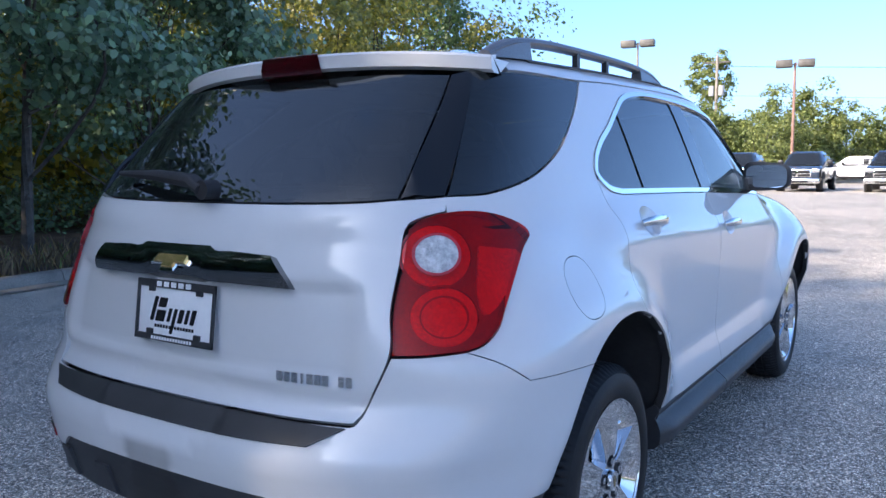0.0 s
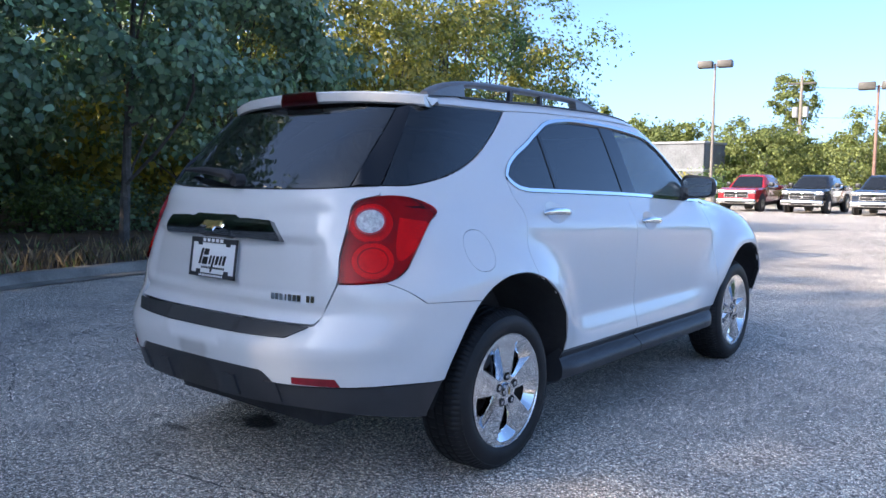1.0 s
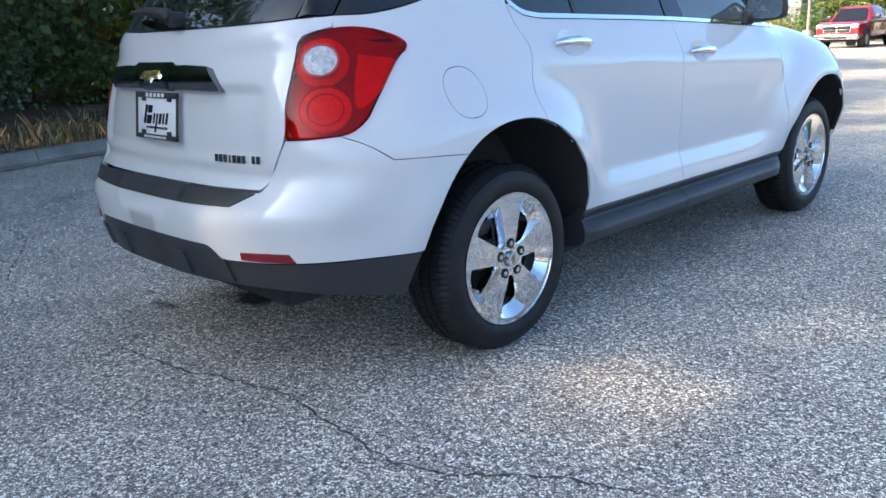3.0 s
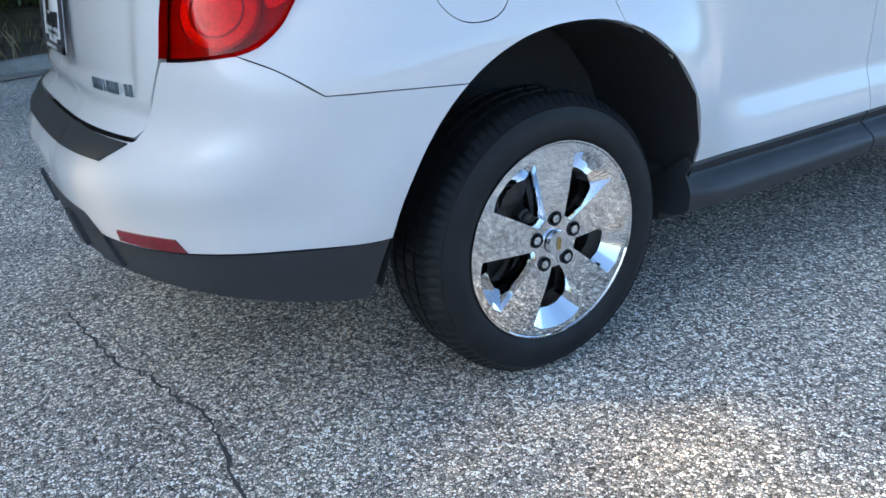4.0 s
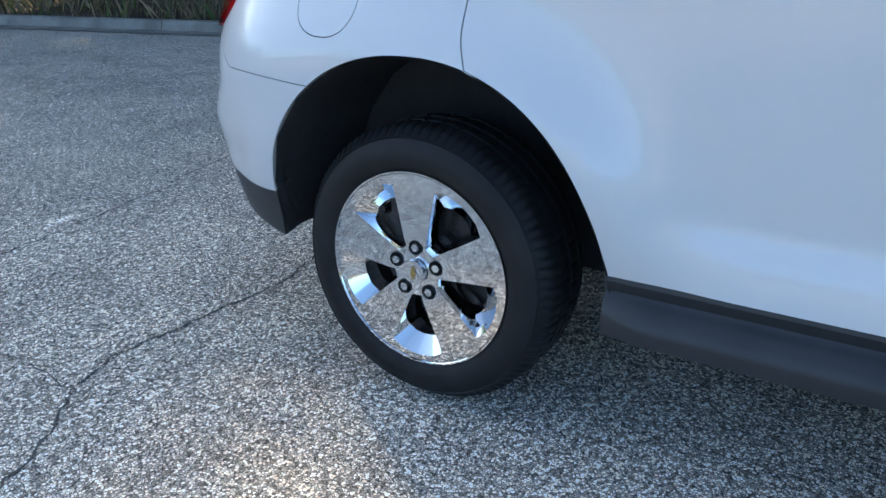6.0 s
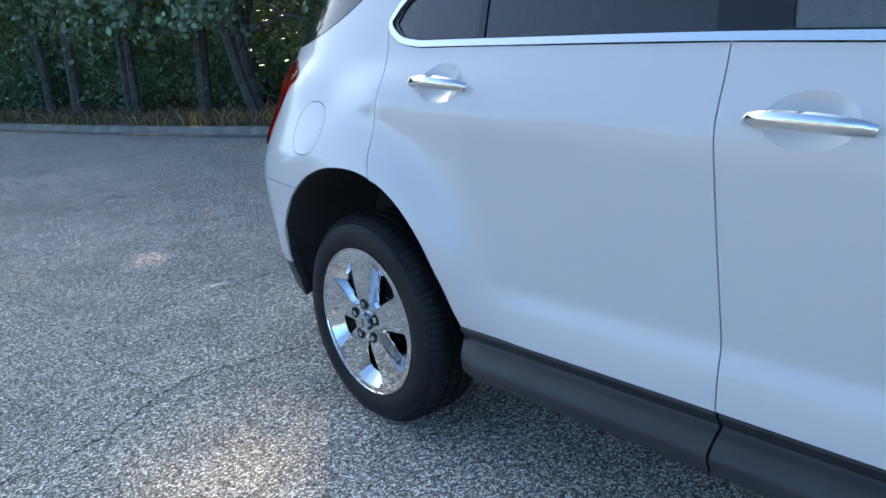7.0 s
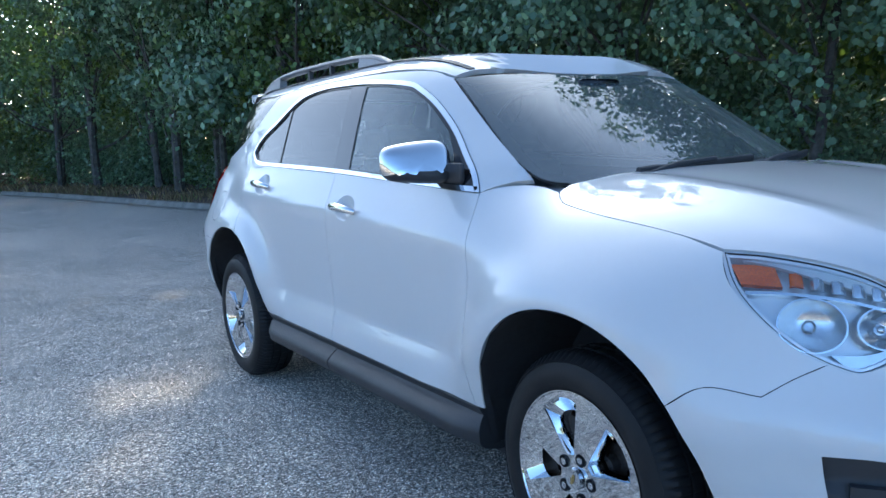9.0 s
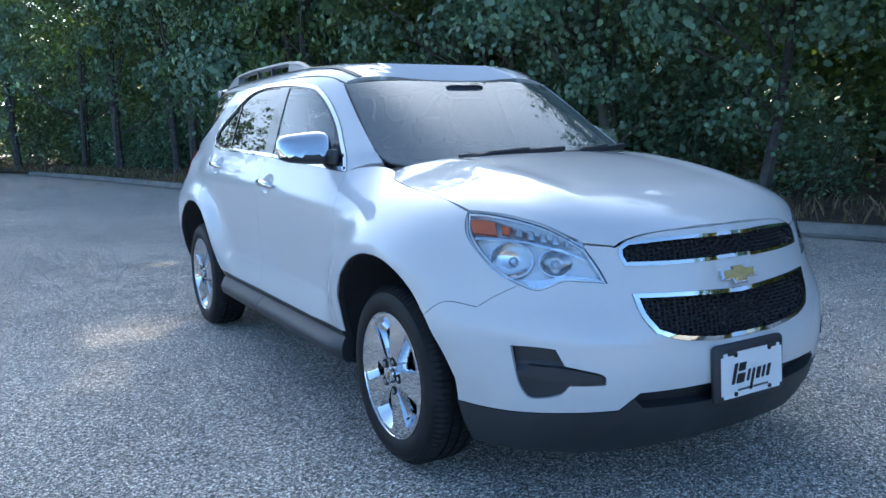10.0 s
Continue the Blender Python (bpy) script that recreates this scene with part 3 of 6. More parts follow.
    for x, y, z, r0, r1, up in ((0.705, -2.08, 1.108, 0.074, 0.078, -0.006), (0.728, -2.09, 0.968, 0.068, 0.073, -0.004), (0.728, -2.09, 0.968, 0.045, 0.048, -0.002)):
        panel("lamp_ring", oval(ub(x, y), z, r1, r1, 40), round_back, whole_x, RED_DARK, lamp, "dark red moulded ring", mirror=side, holes=[oval(ub(x, y), z, r0, r0, 40)], lift=up, depth=0.01, step=0.03, gap=0)
    wedge = outline(back_uv([(0.775, -1.99, 1.13), (0.80, -1.93, 1.12), (0.822, -1.87, 1.10), (0.815, -1.96, 1.0), (0.80, -2.02, 0.97), (0.785, -2.02, 1.03), (0.775, -1.99, 1.13)]))
    panel("side_reflector", wedge, round_back, whole_x, RED_GLOW, lamp, mirror=side, lift=-0.012, depth=0.01, step=0.02, gap=0)
    # Reflector strip in the bumper
    strip = outline(back_uv([(0.52, -2.289, 0.529), (0.60, -2.265, 0.53), (0.674, -2.23, 0.528)]), back_uv([(0.674, -2.23, 0.528), (0.69, -2.219, 0.498)]), back_uv([(0.69, -2.219, 0.498), (0.52, -2.288, 0.504)]), back_uv([(0.52, -2.288, 0.504), (0.52, -2.289, 0.529)]))
    panel("reflector", strip, round_back, lower_x, BUMPER_RED, car, "red bumper reflector", mirror=side, lift=0.004, depth=0.01, gap=0)

    # Head lamp
    poly = outline(front_uv(HEAD_TOP), front_uv(HEAD_IN), front_uv(HEAD_LOW), front_uv(HEAD_OUT), step=0.012)
    lamp = panel("head_lamp", poly, round_front, lower_x, FROST, car, "clear wraparound head lamp", mirror=side, lift=-0.040, depth=0.0, gap=0.003, step=0.03)
    panel("bezel", poly, round_front, lower_x, GLOSS_BLACK, lamp, mirror=side, holes=[list(map(tuple, shrunk(poly, 0.0028)))], lift=-0.002, depth=0.006, gap=0.001, step=0.03)
    panel("inner_rim", list(map(tuple, shrunk(poly, 0.0028))), round_front, lower_x, FROST, lamp, mirror=side, holes=[list(map(tuple, shrunk(poly, 0.0085)))], lift=-0.005, depth=0.045, gap=0.0, step=0.03)
    panel("lamp_seat", list(map(tuple, shrunk(poly, -0.007))), round_front, lower_x, FROST, lamp, mirror=side, holes=[list(map(tuple, shrunk(poly, 0.002)))], lift=-0.009, depth=0.0, gap=0.0, step=0.03)
    panel("lens", poly, round_front, lower_x, LENS, lamp, "clear plastic lens", mirror=side, lift=0.002, depth=0, gap=0.004, step=0.02).visible_shadow = False
    for name, x, y, z, r in (("low_beam", 0.718, 2.02, 0.875, 0.060), ("high_beam", 0.615, 2.125, 0.868, 0.045)):
        c = uf(x, y)
        panel(name, oval(c, z, r, r * 0.92, 36), round_front, lower_x, SILVER, lamp, "chrome reflector bowl", mirror=side, lift=lambda u, v, c=c, z=z, r=r: -0.037 + 0.027 * (np.hypot(u - c, v - z) / r) ** 2, depth=0.008, step=0.010, gap=0, own_normals=True)
        panel("bulb_ring", oval(c, z, r + 0.003, r * 0.92 + 0.003, 40), round_front, lower_x, CHROME, lamp, mirror=side, holes=[oval(c, z, r, r * 0.92, 40)], lift=-0.006, depth=0.01, step=0.03, gap=0)
        p, n = surface_at(lower_x, round_front, c, z, -0.03)
        bm = bmesh.new()
        bmesh.ops.create_uvsphere(bm, u_segments=16, v_segments=10, radius=0.013, matrix=Matrix.Translation((s * p.x, p.y, p.z)))
        part("bulb", bm, LENS if name == "low_beam" else SILVER, lamp)
    amber = outline(front_uv([(0.765, 1.845, 1.0), (0.735, 1.895, 1.0), (0.715, 1.925, 0.995)]), front_uv([(0.715, 1.925, 0.995), (0.72, 1.945, 0.955)]), front_uv([(0.72, 1.945, 0.955), (0.775, 1.88, 0.96)]), front_uv([(0.775, 1.88, 0.96), (0.765, 1.845, 1.0)]))
    panel("turn_signal", amber, round_front, lower_x, AMBER, lamp, "amber side marker", mirror=side, lift=-0.008, depth=0.02, gap=0, step=0.015)
    for k in range(7):
        c, z = uf(0.69 - 0.027 * k, 1.955 + 0.031 * k), 0.972 - 0.008 * k
        panel("light_facet", outline([(c - 0.013, z - 0.016), (c + 0.013, z - 0.013)], [(c + 0.013, z - 0.013), (c + 0.011, z + 0.014)], [(c + 0.011, z + 0.014), (c - 0.013, z + 0.010)], [(c - 0.013, z + 0.010), (c - 0.013, z - 0.016)]), round_front, lower_x, SILVER if k else AMBER, lamp, mirror=side,
              lift=lambda u, v, c=c: -0.018 + 0.012 * np.cos((u - c) * 90), depth=0.01, gap=0, step=0.008, own_normals=True)
    brow = outline(front_uv([(0.735, 1.85, 1.015), (0.69, 1.94, 1.008), (0.64, 2.02, 0.992), (0.59, 2.095, 0.963), (0.553, 2.135, 0.932)]), front_uv([(0.553, 2.135, 0.932), (0.60, 2.085, 0.940), (0.65, 2.01, 0.968), (0.70, 1.93, 0.997), (0.735, 1.85, 1.012)]))
    bar = outline(front_uv([(0.785, 1.90, 0.945), (0.735, 1.955, 0.946), (0.66, 2.055, 0.932), (0.58, 2.135, 0.902), (0.535, 2.175, 0.880)]), front_uv([(0.535, 2.175, 0.880), (0.535, 2.176, 0.873)]), front_uv([(0.535, 2.176, 0.873), (0.58, 2.138, 0.895), (0.66, 2.058, 0.925), (0.735, 1.958, 0.939), (0.785, 1.90, 0.938)]), front_uv([(0.785, 1.90, 0.938), (0.785, 1.90, 0.945)]))
    panel("divider", bar, round_front, lower_x, CHROME, lamp, mirror=side, lift=-0.010, depth=0.025, gap=0, step=0.02)
    chin = outline(front_uv([(0.50, 2.222, 0.812), (0.55, 2.195, 0.822), (0.61, 2.155, 0.828), (0.66, 2.12, 0.815), (0.715, 2.07, 0.815)]), front_uv([(0.715, 2.07, 0.815), (0.70, 2.088, 0.796), (0.682, 2.108, 0.787), (0.645, 2.134, 0.799), (0.606, 2.157, 0.815), (0.546, 2.197, 0.811), (0.50, 2.222, 0.812)]))
    panel("chin", chin, round_front, lower_x, SILVER, lamp, mirror=side, lift=-0.014, depth=0.02, gap=0, step=0.015)
    panel("brow", brow, round_front, lower_x, PLATE, lamp, mirror=side, lift=-0.012, depth=0.01, gap=0, step=0.02)
    # Fog lamp pocket
    fog = outline(front_uv([(0.774, 2.089, 0.607), (0.72, 2.15, 0.606), (0.675, 2.196, 0.60)]), front_uv([(0.675, 2.196, 0.60), (0.655, 2.218, 0.546)]), front_uv([(0.655, 2.218, 0.546), (0.56, 2.284, 0.52), (0.545, 2.288, 0.50), (0.547, 2.288, 0.483)]),
                  front_uv([(0.547, 2.288, 0.483), (0.64, 2.222, 0.482)]), front_uv([(0.64, 2.222, 0.482), (0.665, 2.199, 0.447), (0.723, 2.129, 0.43), (0.75, 2.106, 0.47), (0.767, 2.099, 0.536), (0.774, 2.089, 0.607)]), step=0.012)
    pocket = panel("fog_pocket", fog, round_front, lower_x, BLACK, car, "black fog lamp blank", mirror=side, lift=lambda u, v: np.where(v > 0.535, -0.03, -0.012), depth=0.0, gap=-0.002, step=0.02, own_normals=True)
    bar = outline(front_uv([(0.735, 2.13, 0.545), (0.65, 2.222, 0.538), (0.56, 2.283, 0.516)]), front_uv([(0.56, 2.283, 0.516), (0.552, 2.287, 0.488)]), front_uv([(0.552, 2.287, 0.488), (0.64, 2.223, 0.488), (0.735, 2.13, 0.50)]), front_uv([(0.735, 2.13, 0.50), (0.735, 2.13, 0.545)]))
    panel("blade", bar, round_front, lower_x, BLACK, pocket, mirror=side, lift=0.003, depth=0.02, gap=0, step=0.02)

    # Wheel housing: a hollow drum behind each opening.
    for name, pts, y in (("rear", rear_arch(180, 0), -AXLE), ("front", front_arch(184, -4), AXLE)):
        bm = bmesh.new()
        rows = []
        for a, b in pts:
            x = sx(a, max(b, 0.3))
            rows.append([bm.verts.new((s * q, a + (y - a) * g, b + (0.36 - b) * g)) for q, g in ((x - 0.004, 0.0), (x - 0.03, 0.0), (x - 0.035, -0.03), (0.75, -0.03), (0.55, 0.0), (0.52, 0.25), (0.52, 0.98))])
        for a, b in zip(rows, rows[1:]):
            for k in range(len(a) - 1):
                bm.faces.new((a[k], a[k + 1], b[k + 1], b[k]))
        part("wheel_housing", bm, DULL, car, "black wheel arch liner")

    # Roof rail
    bm = bmesh.new()
    rail = [(-1.615, 1.645), (-1.54, 1.675), (-1.42, 1.702), (-1.2, 1.718), (-0.9, 1.722), (-0.6, 1.720), (-0.38, 1.713), (-0.22, 1.697), (-0.14, 1.676), (-0.08, 1.655)]
    tube(bm, [(s * (0.565 + 0.01 * math.sin((a + 0.1) * 2)), a, b - 0.006) for a, b in spline(rail, 0.05)], 0.023, 10, 0.7)
    r = part("roof_rail", bm, SATIN, car, "satin grey roof rail")
    for y0, y1 in ((-1.61, -1.36), (-0.36, -0.10)):
        foot = bmesh.new()
        rows = []
        for y in np.linspace(y0, y1, 10):
            top = float(np.interp(y, [a for a, _ in rail], [b for _, b in rail])) - 0.004
            low = meet(upper_x, *from_top(np.array([0.565]), np.array([y])))[0][0][2] - 0.004
            rows.append([foot.verts.new((s * q, y, z)) for q, z in ((0.542, low), (0.548, top), (0.582, top), (0.59, low))])
        for a, b in zip(rows, rows[1:]):
            for k in range(3):
                foot.faces.new((a[k], a[k + 1], b[k + 1], b[k]))
        foot.faces.new(rows[0])
        foot.faces.new(rows[-1][::-1])
        part("rail_foot", foot, SATIN, r)
    for y in (-0.97, -0.70):
        low = meet(upper_x, *from_top(np.array([0.565]), np.array([y])))[0][0][2] - 0.004
        part("rail_post", box(bmesh.new(), *sorted((s * 0.555, s * 0.575)), y - 0.012, y + 0.012, low, 1.715), BLACK, r)

    # Door mirror: chrome cap, black foot and arm, and the glass.
    mirror = bmesh.new()
    cx, cy, cz = 0.898, 0.645, 1.236
    shell = []
    for k in range(17):
        a = math.pi * k / 16
        ring = []
        for j in range(28):
            b = 2 * math.pi * j / 28
            q = math.sin(a) ** 0.55
            x = 0.122 * q * math.copysign(abs(math.cos(b)) ** 0.5, math.cos(b))
            z = 0.072 * q * math.copysign(abs(math.sin(b)) ** 0.55, math.sin(b)) * (1 - 0.12 * x / 0.1)
            ring.append((cx + x, cy - 0.065 * math.copysign(abs(math.cos(a)) ** 0.8, math.cos(a)) * (0.35 if k < 8 else 1.0) - 0.20 * x - (0.42 * z * math.sin(math.pi * min(max((k - 6) / 10, 0), 1) / 2) if k > 6 else 0), cz + z))
        shell.append(ring)
    for name, keep, mat in (("mirror", lambda k, j: not (3 <= k and 0 <= j < 13), BLACK), ("cap", lambda k, j: 3 <= k and 0 <= j < 13, CHROME)):
        bm = bmesh.new()
        vs = [[bm.verts.new((s * a, b, c)) for a, b, c in ring] for ring in shell]
        for k in range(16):
            for j in range(28):
                mid = (j + 1) % 28
                up = min(shell[k][j][2], shell[k][mid][2]) > 1.195 and k >= 8
                if up == (name == "cap"):
                    bm.faces.new((vs[k][j], vs[k][mid], vs[k + 1][mid], vs[k + 1][j]))
        bmesh.ops.remove_doubles(bm, verts=bm.verts, dist=0.0004)
        bmesh.ops.delete(bm, geom=[v for v in bm.verts if not v.link_faces], context="VERTS")
        if name == "cap":
            part("cap", bm, CHROME, mirror_object, "chrome mirror cap")
        else:
            box(bm, *sorted((s * 0.79, s * 0.90)), 0.63, 0.72, 1.168, 1.20, 0.012)
            box(bm, *sorted((s * 0.79, s * 0.815)), 0.60, 0.80, 1.16, 1.23, 0.01)
            mirror_object = part("door_mirror", bm, BLACK, car, "chrome-capped black door mirror")
    bm = bmesh.new()
    rim = [(s * (cx + 0.103 * math.copysign(abs(math.cos(b)) ** 0.5, math.cos(b))), cy - 0.0245 - 0.09 * math.cos(b), cz + 0.057 * math.copysign(abs(math.sin(b)) ** 0.55, math.sin(b))) for b in (2 * math.pi * j / 32 for j in range(32))]
    bm.faces.new([bm.verts.new((x, cy - 0.027 - 0.20 * (abs(x) - cx), z)) for x, _, z in rim])
    part("mirror_glass", bm, MIRROR, mirror_object, "flat mirror glass", False)

# Inner black shell behind the gaps
for side in (False, True):
    hide = outline(rear_arch(10, 150, 0.012), [(-1.95, 0.55), (-2.05, 0.9), (-1.95, 1.18)], [(-1.95, 1.18), (-1.2, 1.18), (0.85, 1.11), (1.2, 1.07), (1.75, 0.98)], [(1.75, 0.98), (1.88, 0.85), (1.86, 0.70)], front_arch(40, 170, 0.012), [(0.95, 0.45), (-0.93, 0.45)])
    panel("inner_shell", hide, from_side, lower_x, DULL, car, mirror=side, lift=-0.03, depth=0, gap=0, step=0.08)
hide = both_sides(outline([(0.0, 0.40), (0.62, 0.40), (0.9, 0.5)], [(0.9, 0.5), (0.92, 1.16)], [(0.92, 1.16), (0.0, 1.20)]))
panel("inner_shell", hide, round_back, lower_x, DULL, car, lift=-0.05, depth=0, gap=0, step=0.08)

# Rear bumper, step pad, lower apron, tailgate
BUMPER_LOW = [(0.0, 0.545), (ub(0.2, -2.325), 0.545), (ub(0.375, -2.31), 0.541)]
side_arch = [(ub(sx(y, z), y), z) for y, z in rear_arch(167, 125)]
half = outline(BUMPER_LOW, [BUMPER_LOW[-1], (ub(0.40, -2.31), 0.53), (ub(0.438, -2.304), 0.497)], back_uv([(0.438, -2.304, 0.497), (0.60, -2.26, 0.496), (0.76, -2.15, 0.495), (0.86, -2.0, 0.494)]) + [side_arch[0]], side_arch,
               [(ub(sx(y, z), y), z) for y, z in REAR_SEAM[::-1]], [(ub(sx(y, z), y), z) for y, z in REAR_RISE[::-1]], [(ub(sx(-2.108, 0.887), -2.108), 0.887), (ub(0.70, -2.14), 0.878), (ub(0.637, -2.176), 0.876)],
               back_uv([(0.637, -2.176, 0.875), (0.585, -2.215, 0.74), (0.565, -2.235, 0.718)]), back_uv([(0.565, -2.235, 0.718), (0.4, -2.28, 0.718), (0.0, -2.31, 0.718)]))
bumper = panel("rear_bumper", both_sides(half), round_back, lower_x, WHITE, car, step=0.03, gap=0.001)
pad = both_sides(outline([(0.0, 0.666), (ub(0.25, -2.31), 0.667), (ub(0.48, -2.285), 0.672)], [(ub(0.48, -2.285), 0.672), (ub(0.56, -2.245), 0.714)], [(ub(0.56, -2.245), 0.714), (ub(0.3, -2.29), 0.718), (0.0, 0.718)]))
panel("step_pad", pad, round_back, lower_x, BLACK, bumper, "ribbed black step pad", lift=lambda u, v: 0.006 + 0.0012 * np.sin(v * 900), depth=0.008, step=0.012, gap=0)
half = outline([(0.0, 0.405), (ub(0.3, -2.29), 0.405), (ub(0.6, -2.22), 0.395), (ub(0.851, -1.914), 0.335)], [(ub(0.851, -1.914), 0.335), side_arch[0]], (back_uv([(0.438, -2.304, 0.493), (0.60, -2.26, 0.492), (0.76, -2.15, 0.491), (0.86, -2.0, 0.490)]) + [side_arch[0]])[::-1],
               [(ub(0.438, -2.304), 0.493), (ub(0.40, -2.31), 0.526), BUMPER_LOW[-1]], BUMPER_LOW[::-1])
panel("rear_apron", both_sides(half), round_back, lower_x, BLACK, car, "black lower bumper apron", lift=-0.004, depth=0.06, step=0.05)
for x in (-0.42, -0.21, 0.21, 0.42):
    panel("apron_rib", [(ub(x + a, -2.30), z) for a, z in ((-0.05, 0.42), (0.05, 0.42), (0.03, 0.5), (-0.03, 0.5))], round_back, lower_x, BLACK, car, lift=0.006, depth=0.012, step=0.04, gap=0)


def gate_form(u, v):
    """The number-plate hollow and the low crease of the tailgate."""
    u = np.abs(u)
    hollow = smooth(0.50, 0.44, u) * smooth(0.80, 0.83, v) * smooth(1.045, 1.03, v)
    crease = 0.012 * smooth(0.792, 0.778, v) * smooth(0.60, 0.5, u) * smooth(0.724, 0.76, v)
    return -0.016 * hollow - crease


half = outline([(0.0, 0.724), (ub(0.4, -2.28), 0.724), (ub(0.562, -2.235), 0.724)], back_uv([(0.562, -2.235, 0.724), (0.58, -2.215, 0.742), (0.632, -2.176, 0.878), (0.629, -2.164, 0.984), (0.637, -2.138, 1.09), (0.641, -2.12, 1.169), (0.657, -2.088, 1.194), (0.697, -2.026, 1.21)]),
               back_uv([(0.697, -2.026, 1.21), (0.688, -2.005, 1.245)]), back_uv([(0.688, -2.005, 1.245), (0.612, -2.087, 1.240), (0.497, -2.148, 1.232), (0.267, -2.181, 1.227), (0.0, -2.184, 1.226)]))
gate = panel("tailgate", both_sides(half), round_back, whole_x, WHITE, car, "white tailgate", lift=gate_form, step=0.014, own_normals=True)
half = outline(back_uv([(0.0, -2.184, 1.230), (0.267, -2.181, 1.231), (0.497, -2.148, 1.236), (0.600, -2.092, 1.243)]), back_uv([(0.600, -2.092, 1.243), (0.587, -1.949, 1.401), (0.552, -1.781, 1.571)]), back_uv([(0.552, -1.781, 1.571), (0.3, -1.82, 1.585), (0.0, -1.83, 1.59)]))
panel("rear_window", both_sides(half), round_back, whole_x, PRIVACY, gate, "dark tinted rear window", lift=-0.003, depth=0.01, step=0.05).visible_shadow = False
for side in (False, True):
    poly = outline(back_uv([(0.604, -2.089, 1.243), (0.685, -2.01, 1.248)]), back_uv([(0.685, -2.01, 1.248), (0.655, -1.87, 1.42), (0.60, -1.733, 1.587)]), back_uv([(0.60, -1.733, 1.587), (0.556, -1.781, 1.571)]), back_uv([(0.556, -1.781, 1.571), (0.591, -1.949, 1.401), (0.604, -2.089, 1.243)]))
    panel("pillar_cover", poly, round_back, whole_x, GLOSS_BLACK, gate, "gloss black pillar cover", mirror=side, lift=lambda u, v: -0.001 + 0.012 * np.exp(-(((u - 0.60 - (1.25 - v) * -0.02) / 0.02) ** 2)), depth=0.01, step=0.02, own_normals=True)

# Spoiler over the rear window, with the high brake lamp
bm = bmesh.new()
rows = []
for k in range(41):
    x = -0.64 + 1.28 * k / 40
    q = abs(x) / 0.64
    back = -1.83 + 0.125 * q ** 3
    drop = 0.030 * q ** 2.2
    top0 = meet(upper_x, *from_top(np.array([min(abs(x), 0.615) * math.copysign(1, x)]), np.array([-1.60])))[0][0][2] + 0.002
    sec = [(-1.60, top0), (-1.68, top0 + 0.003), (back + 0.03, 1.658 - drop), (back + 0.006, 1.655 - drop), (back, 1.648 - drop), (back + 0.004, 1.612 - drop * 0.9), (back + 0.02, 1.604 - drop * 0.9), (back + 0.06, 1.592 - drop * 0.6), (-1.66, 1.575)]
    rows.append([bm.verts.new((x, a, b)) for a, b in sec])
under, below = bmesh.new(), []
for a, b in zip(rows, rows[1:]):
    for k in range(6):
        bm.faces.new((a[k], a[k + 1], b[k + 1], b[k]))
for r in rows:
    below.append([under.verts.new(v.co) for v in r[6:]])
for a, b in zip(below, below[1:]):
    for k in range(2):
        under.faces.new((a[k], a[k + 1], b[k + 1], b[k]))
bm.faces.new(rows[0])
bm.faces.new(rows[-1][::-1])
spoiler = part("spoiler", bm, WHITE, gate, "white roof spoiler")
# White spoiler's underside set black to give the dark band over the glass.
part("spoiler_underside", under, GLOSS_BLACK, spoiler, "black spoiler underside")
bm = bmesh.new()
for x0, x1, z0, z1 in ((-0.115, 0.115, 1.600, 1.653),):
    rows = [[bm.verts.new((x * w, -1.835 + 0.05 * g, z)) for w, g, z in ((0.86, 0.4, 1.662), (1.0, 0.0, 1.655), (1.08, -0.02, 1.62), (1.1, 0.1, 1.600), (1.1, 0.9, 1.585))] for x in np.linspace(x0, x1, 12)]
    for a, b in zip(rows, rows[1:]):
        for k in range(4):
            bm.faces.new((a[k], a[k + 1], b[k + 1], b[k]))
part("brake_lamp", bm, RED_DEEP, spoiler, "dark red high brake lamp")
bm = bmesh.new()
tube(bm, [(0.03, -2.215, 1.262), (-0.02, -2.205, 1.285), (-0.2, -2.185, 1.300), (-0.44, -2.135, 1.305)], [0.022, 0.026, 0.021, 0.010], 10, 0.8)
disc(bm, Matrix.Translation((0.035, -2.20, 1.262)) @ Matrix.Rotation(radians(90), 4, "X"), 0.026, 0.05)
part("rear_wiper", bm, DULL, gate, "black rear wiper arm")

# Bar over the plate, emblem, lettering bars, plate
half = outline([(0.0, 1.030), (0.2, 1.028), (0.392, 1.024)], [(0.392, 1.024), (0.385, 1.045), (0.335, 1.097)], [(0.335, 1.097), (0.15, 1.105), (0.0, 1.106)])
panel("plate_bar", both_sides(half), from_back, whole_x, DARK_CHROME, gate, "dark chrome bar over the plate", lift=lambda u, v: 0.030 - 0.012 * ((v - 1.066) / 0.04) ** 2 + 0.006 * (v - 1.066) / 0.04, depth=0.03, step=0.014, gap=0, own_normals=True)


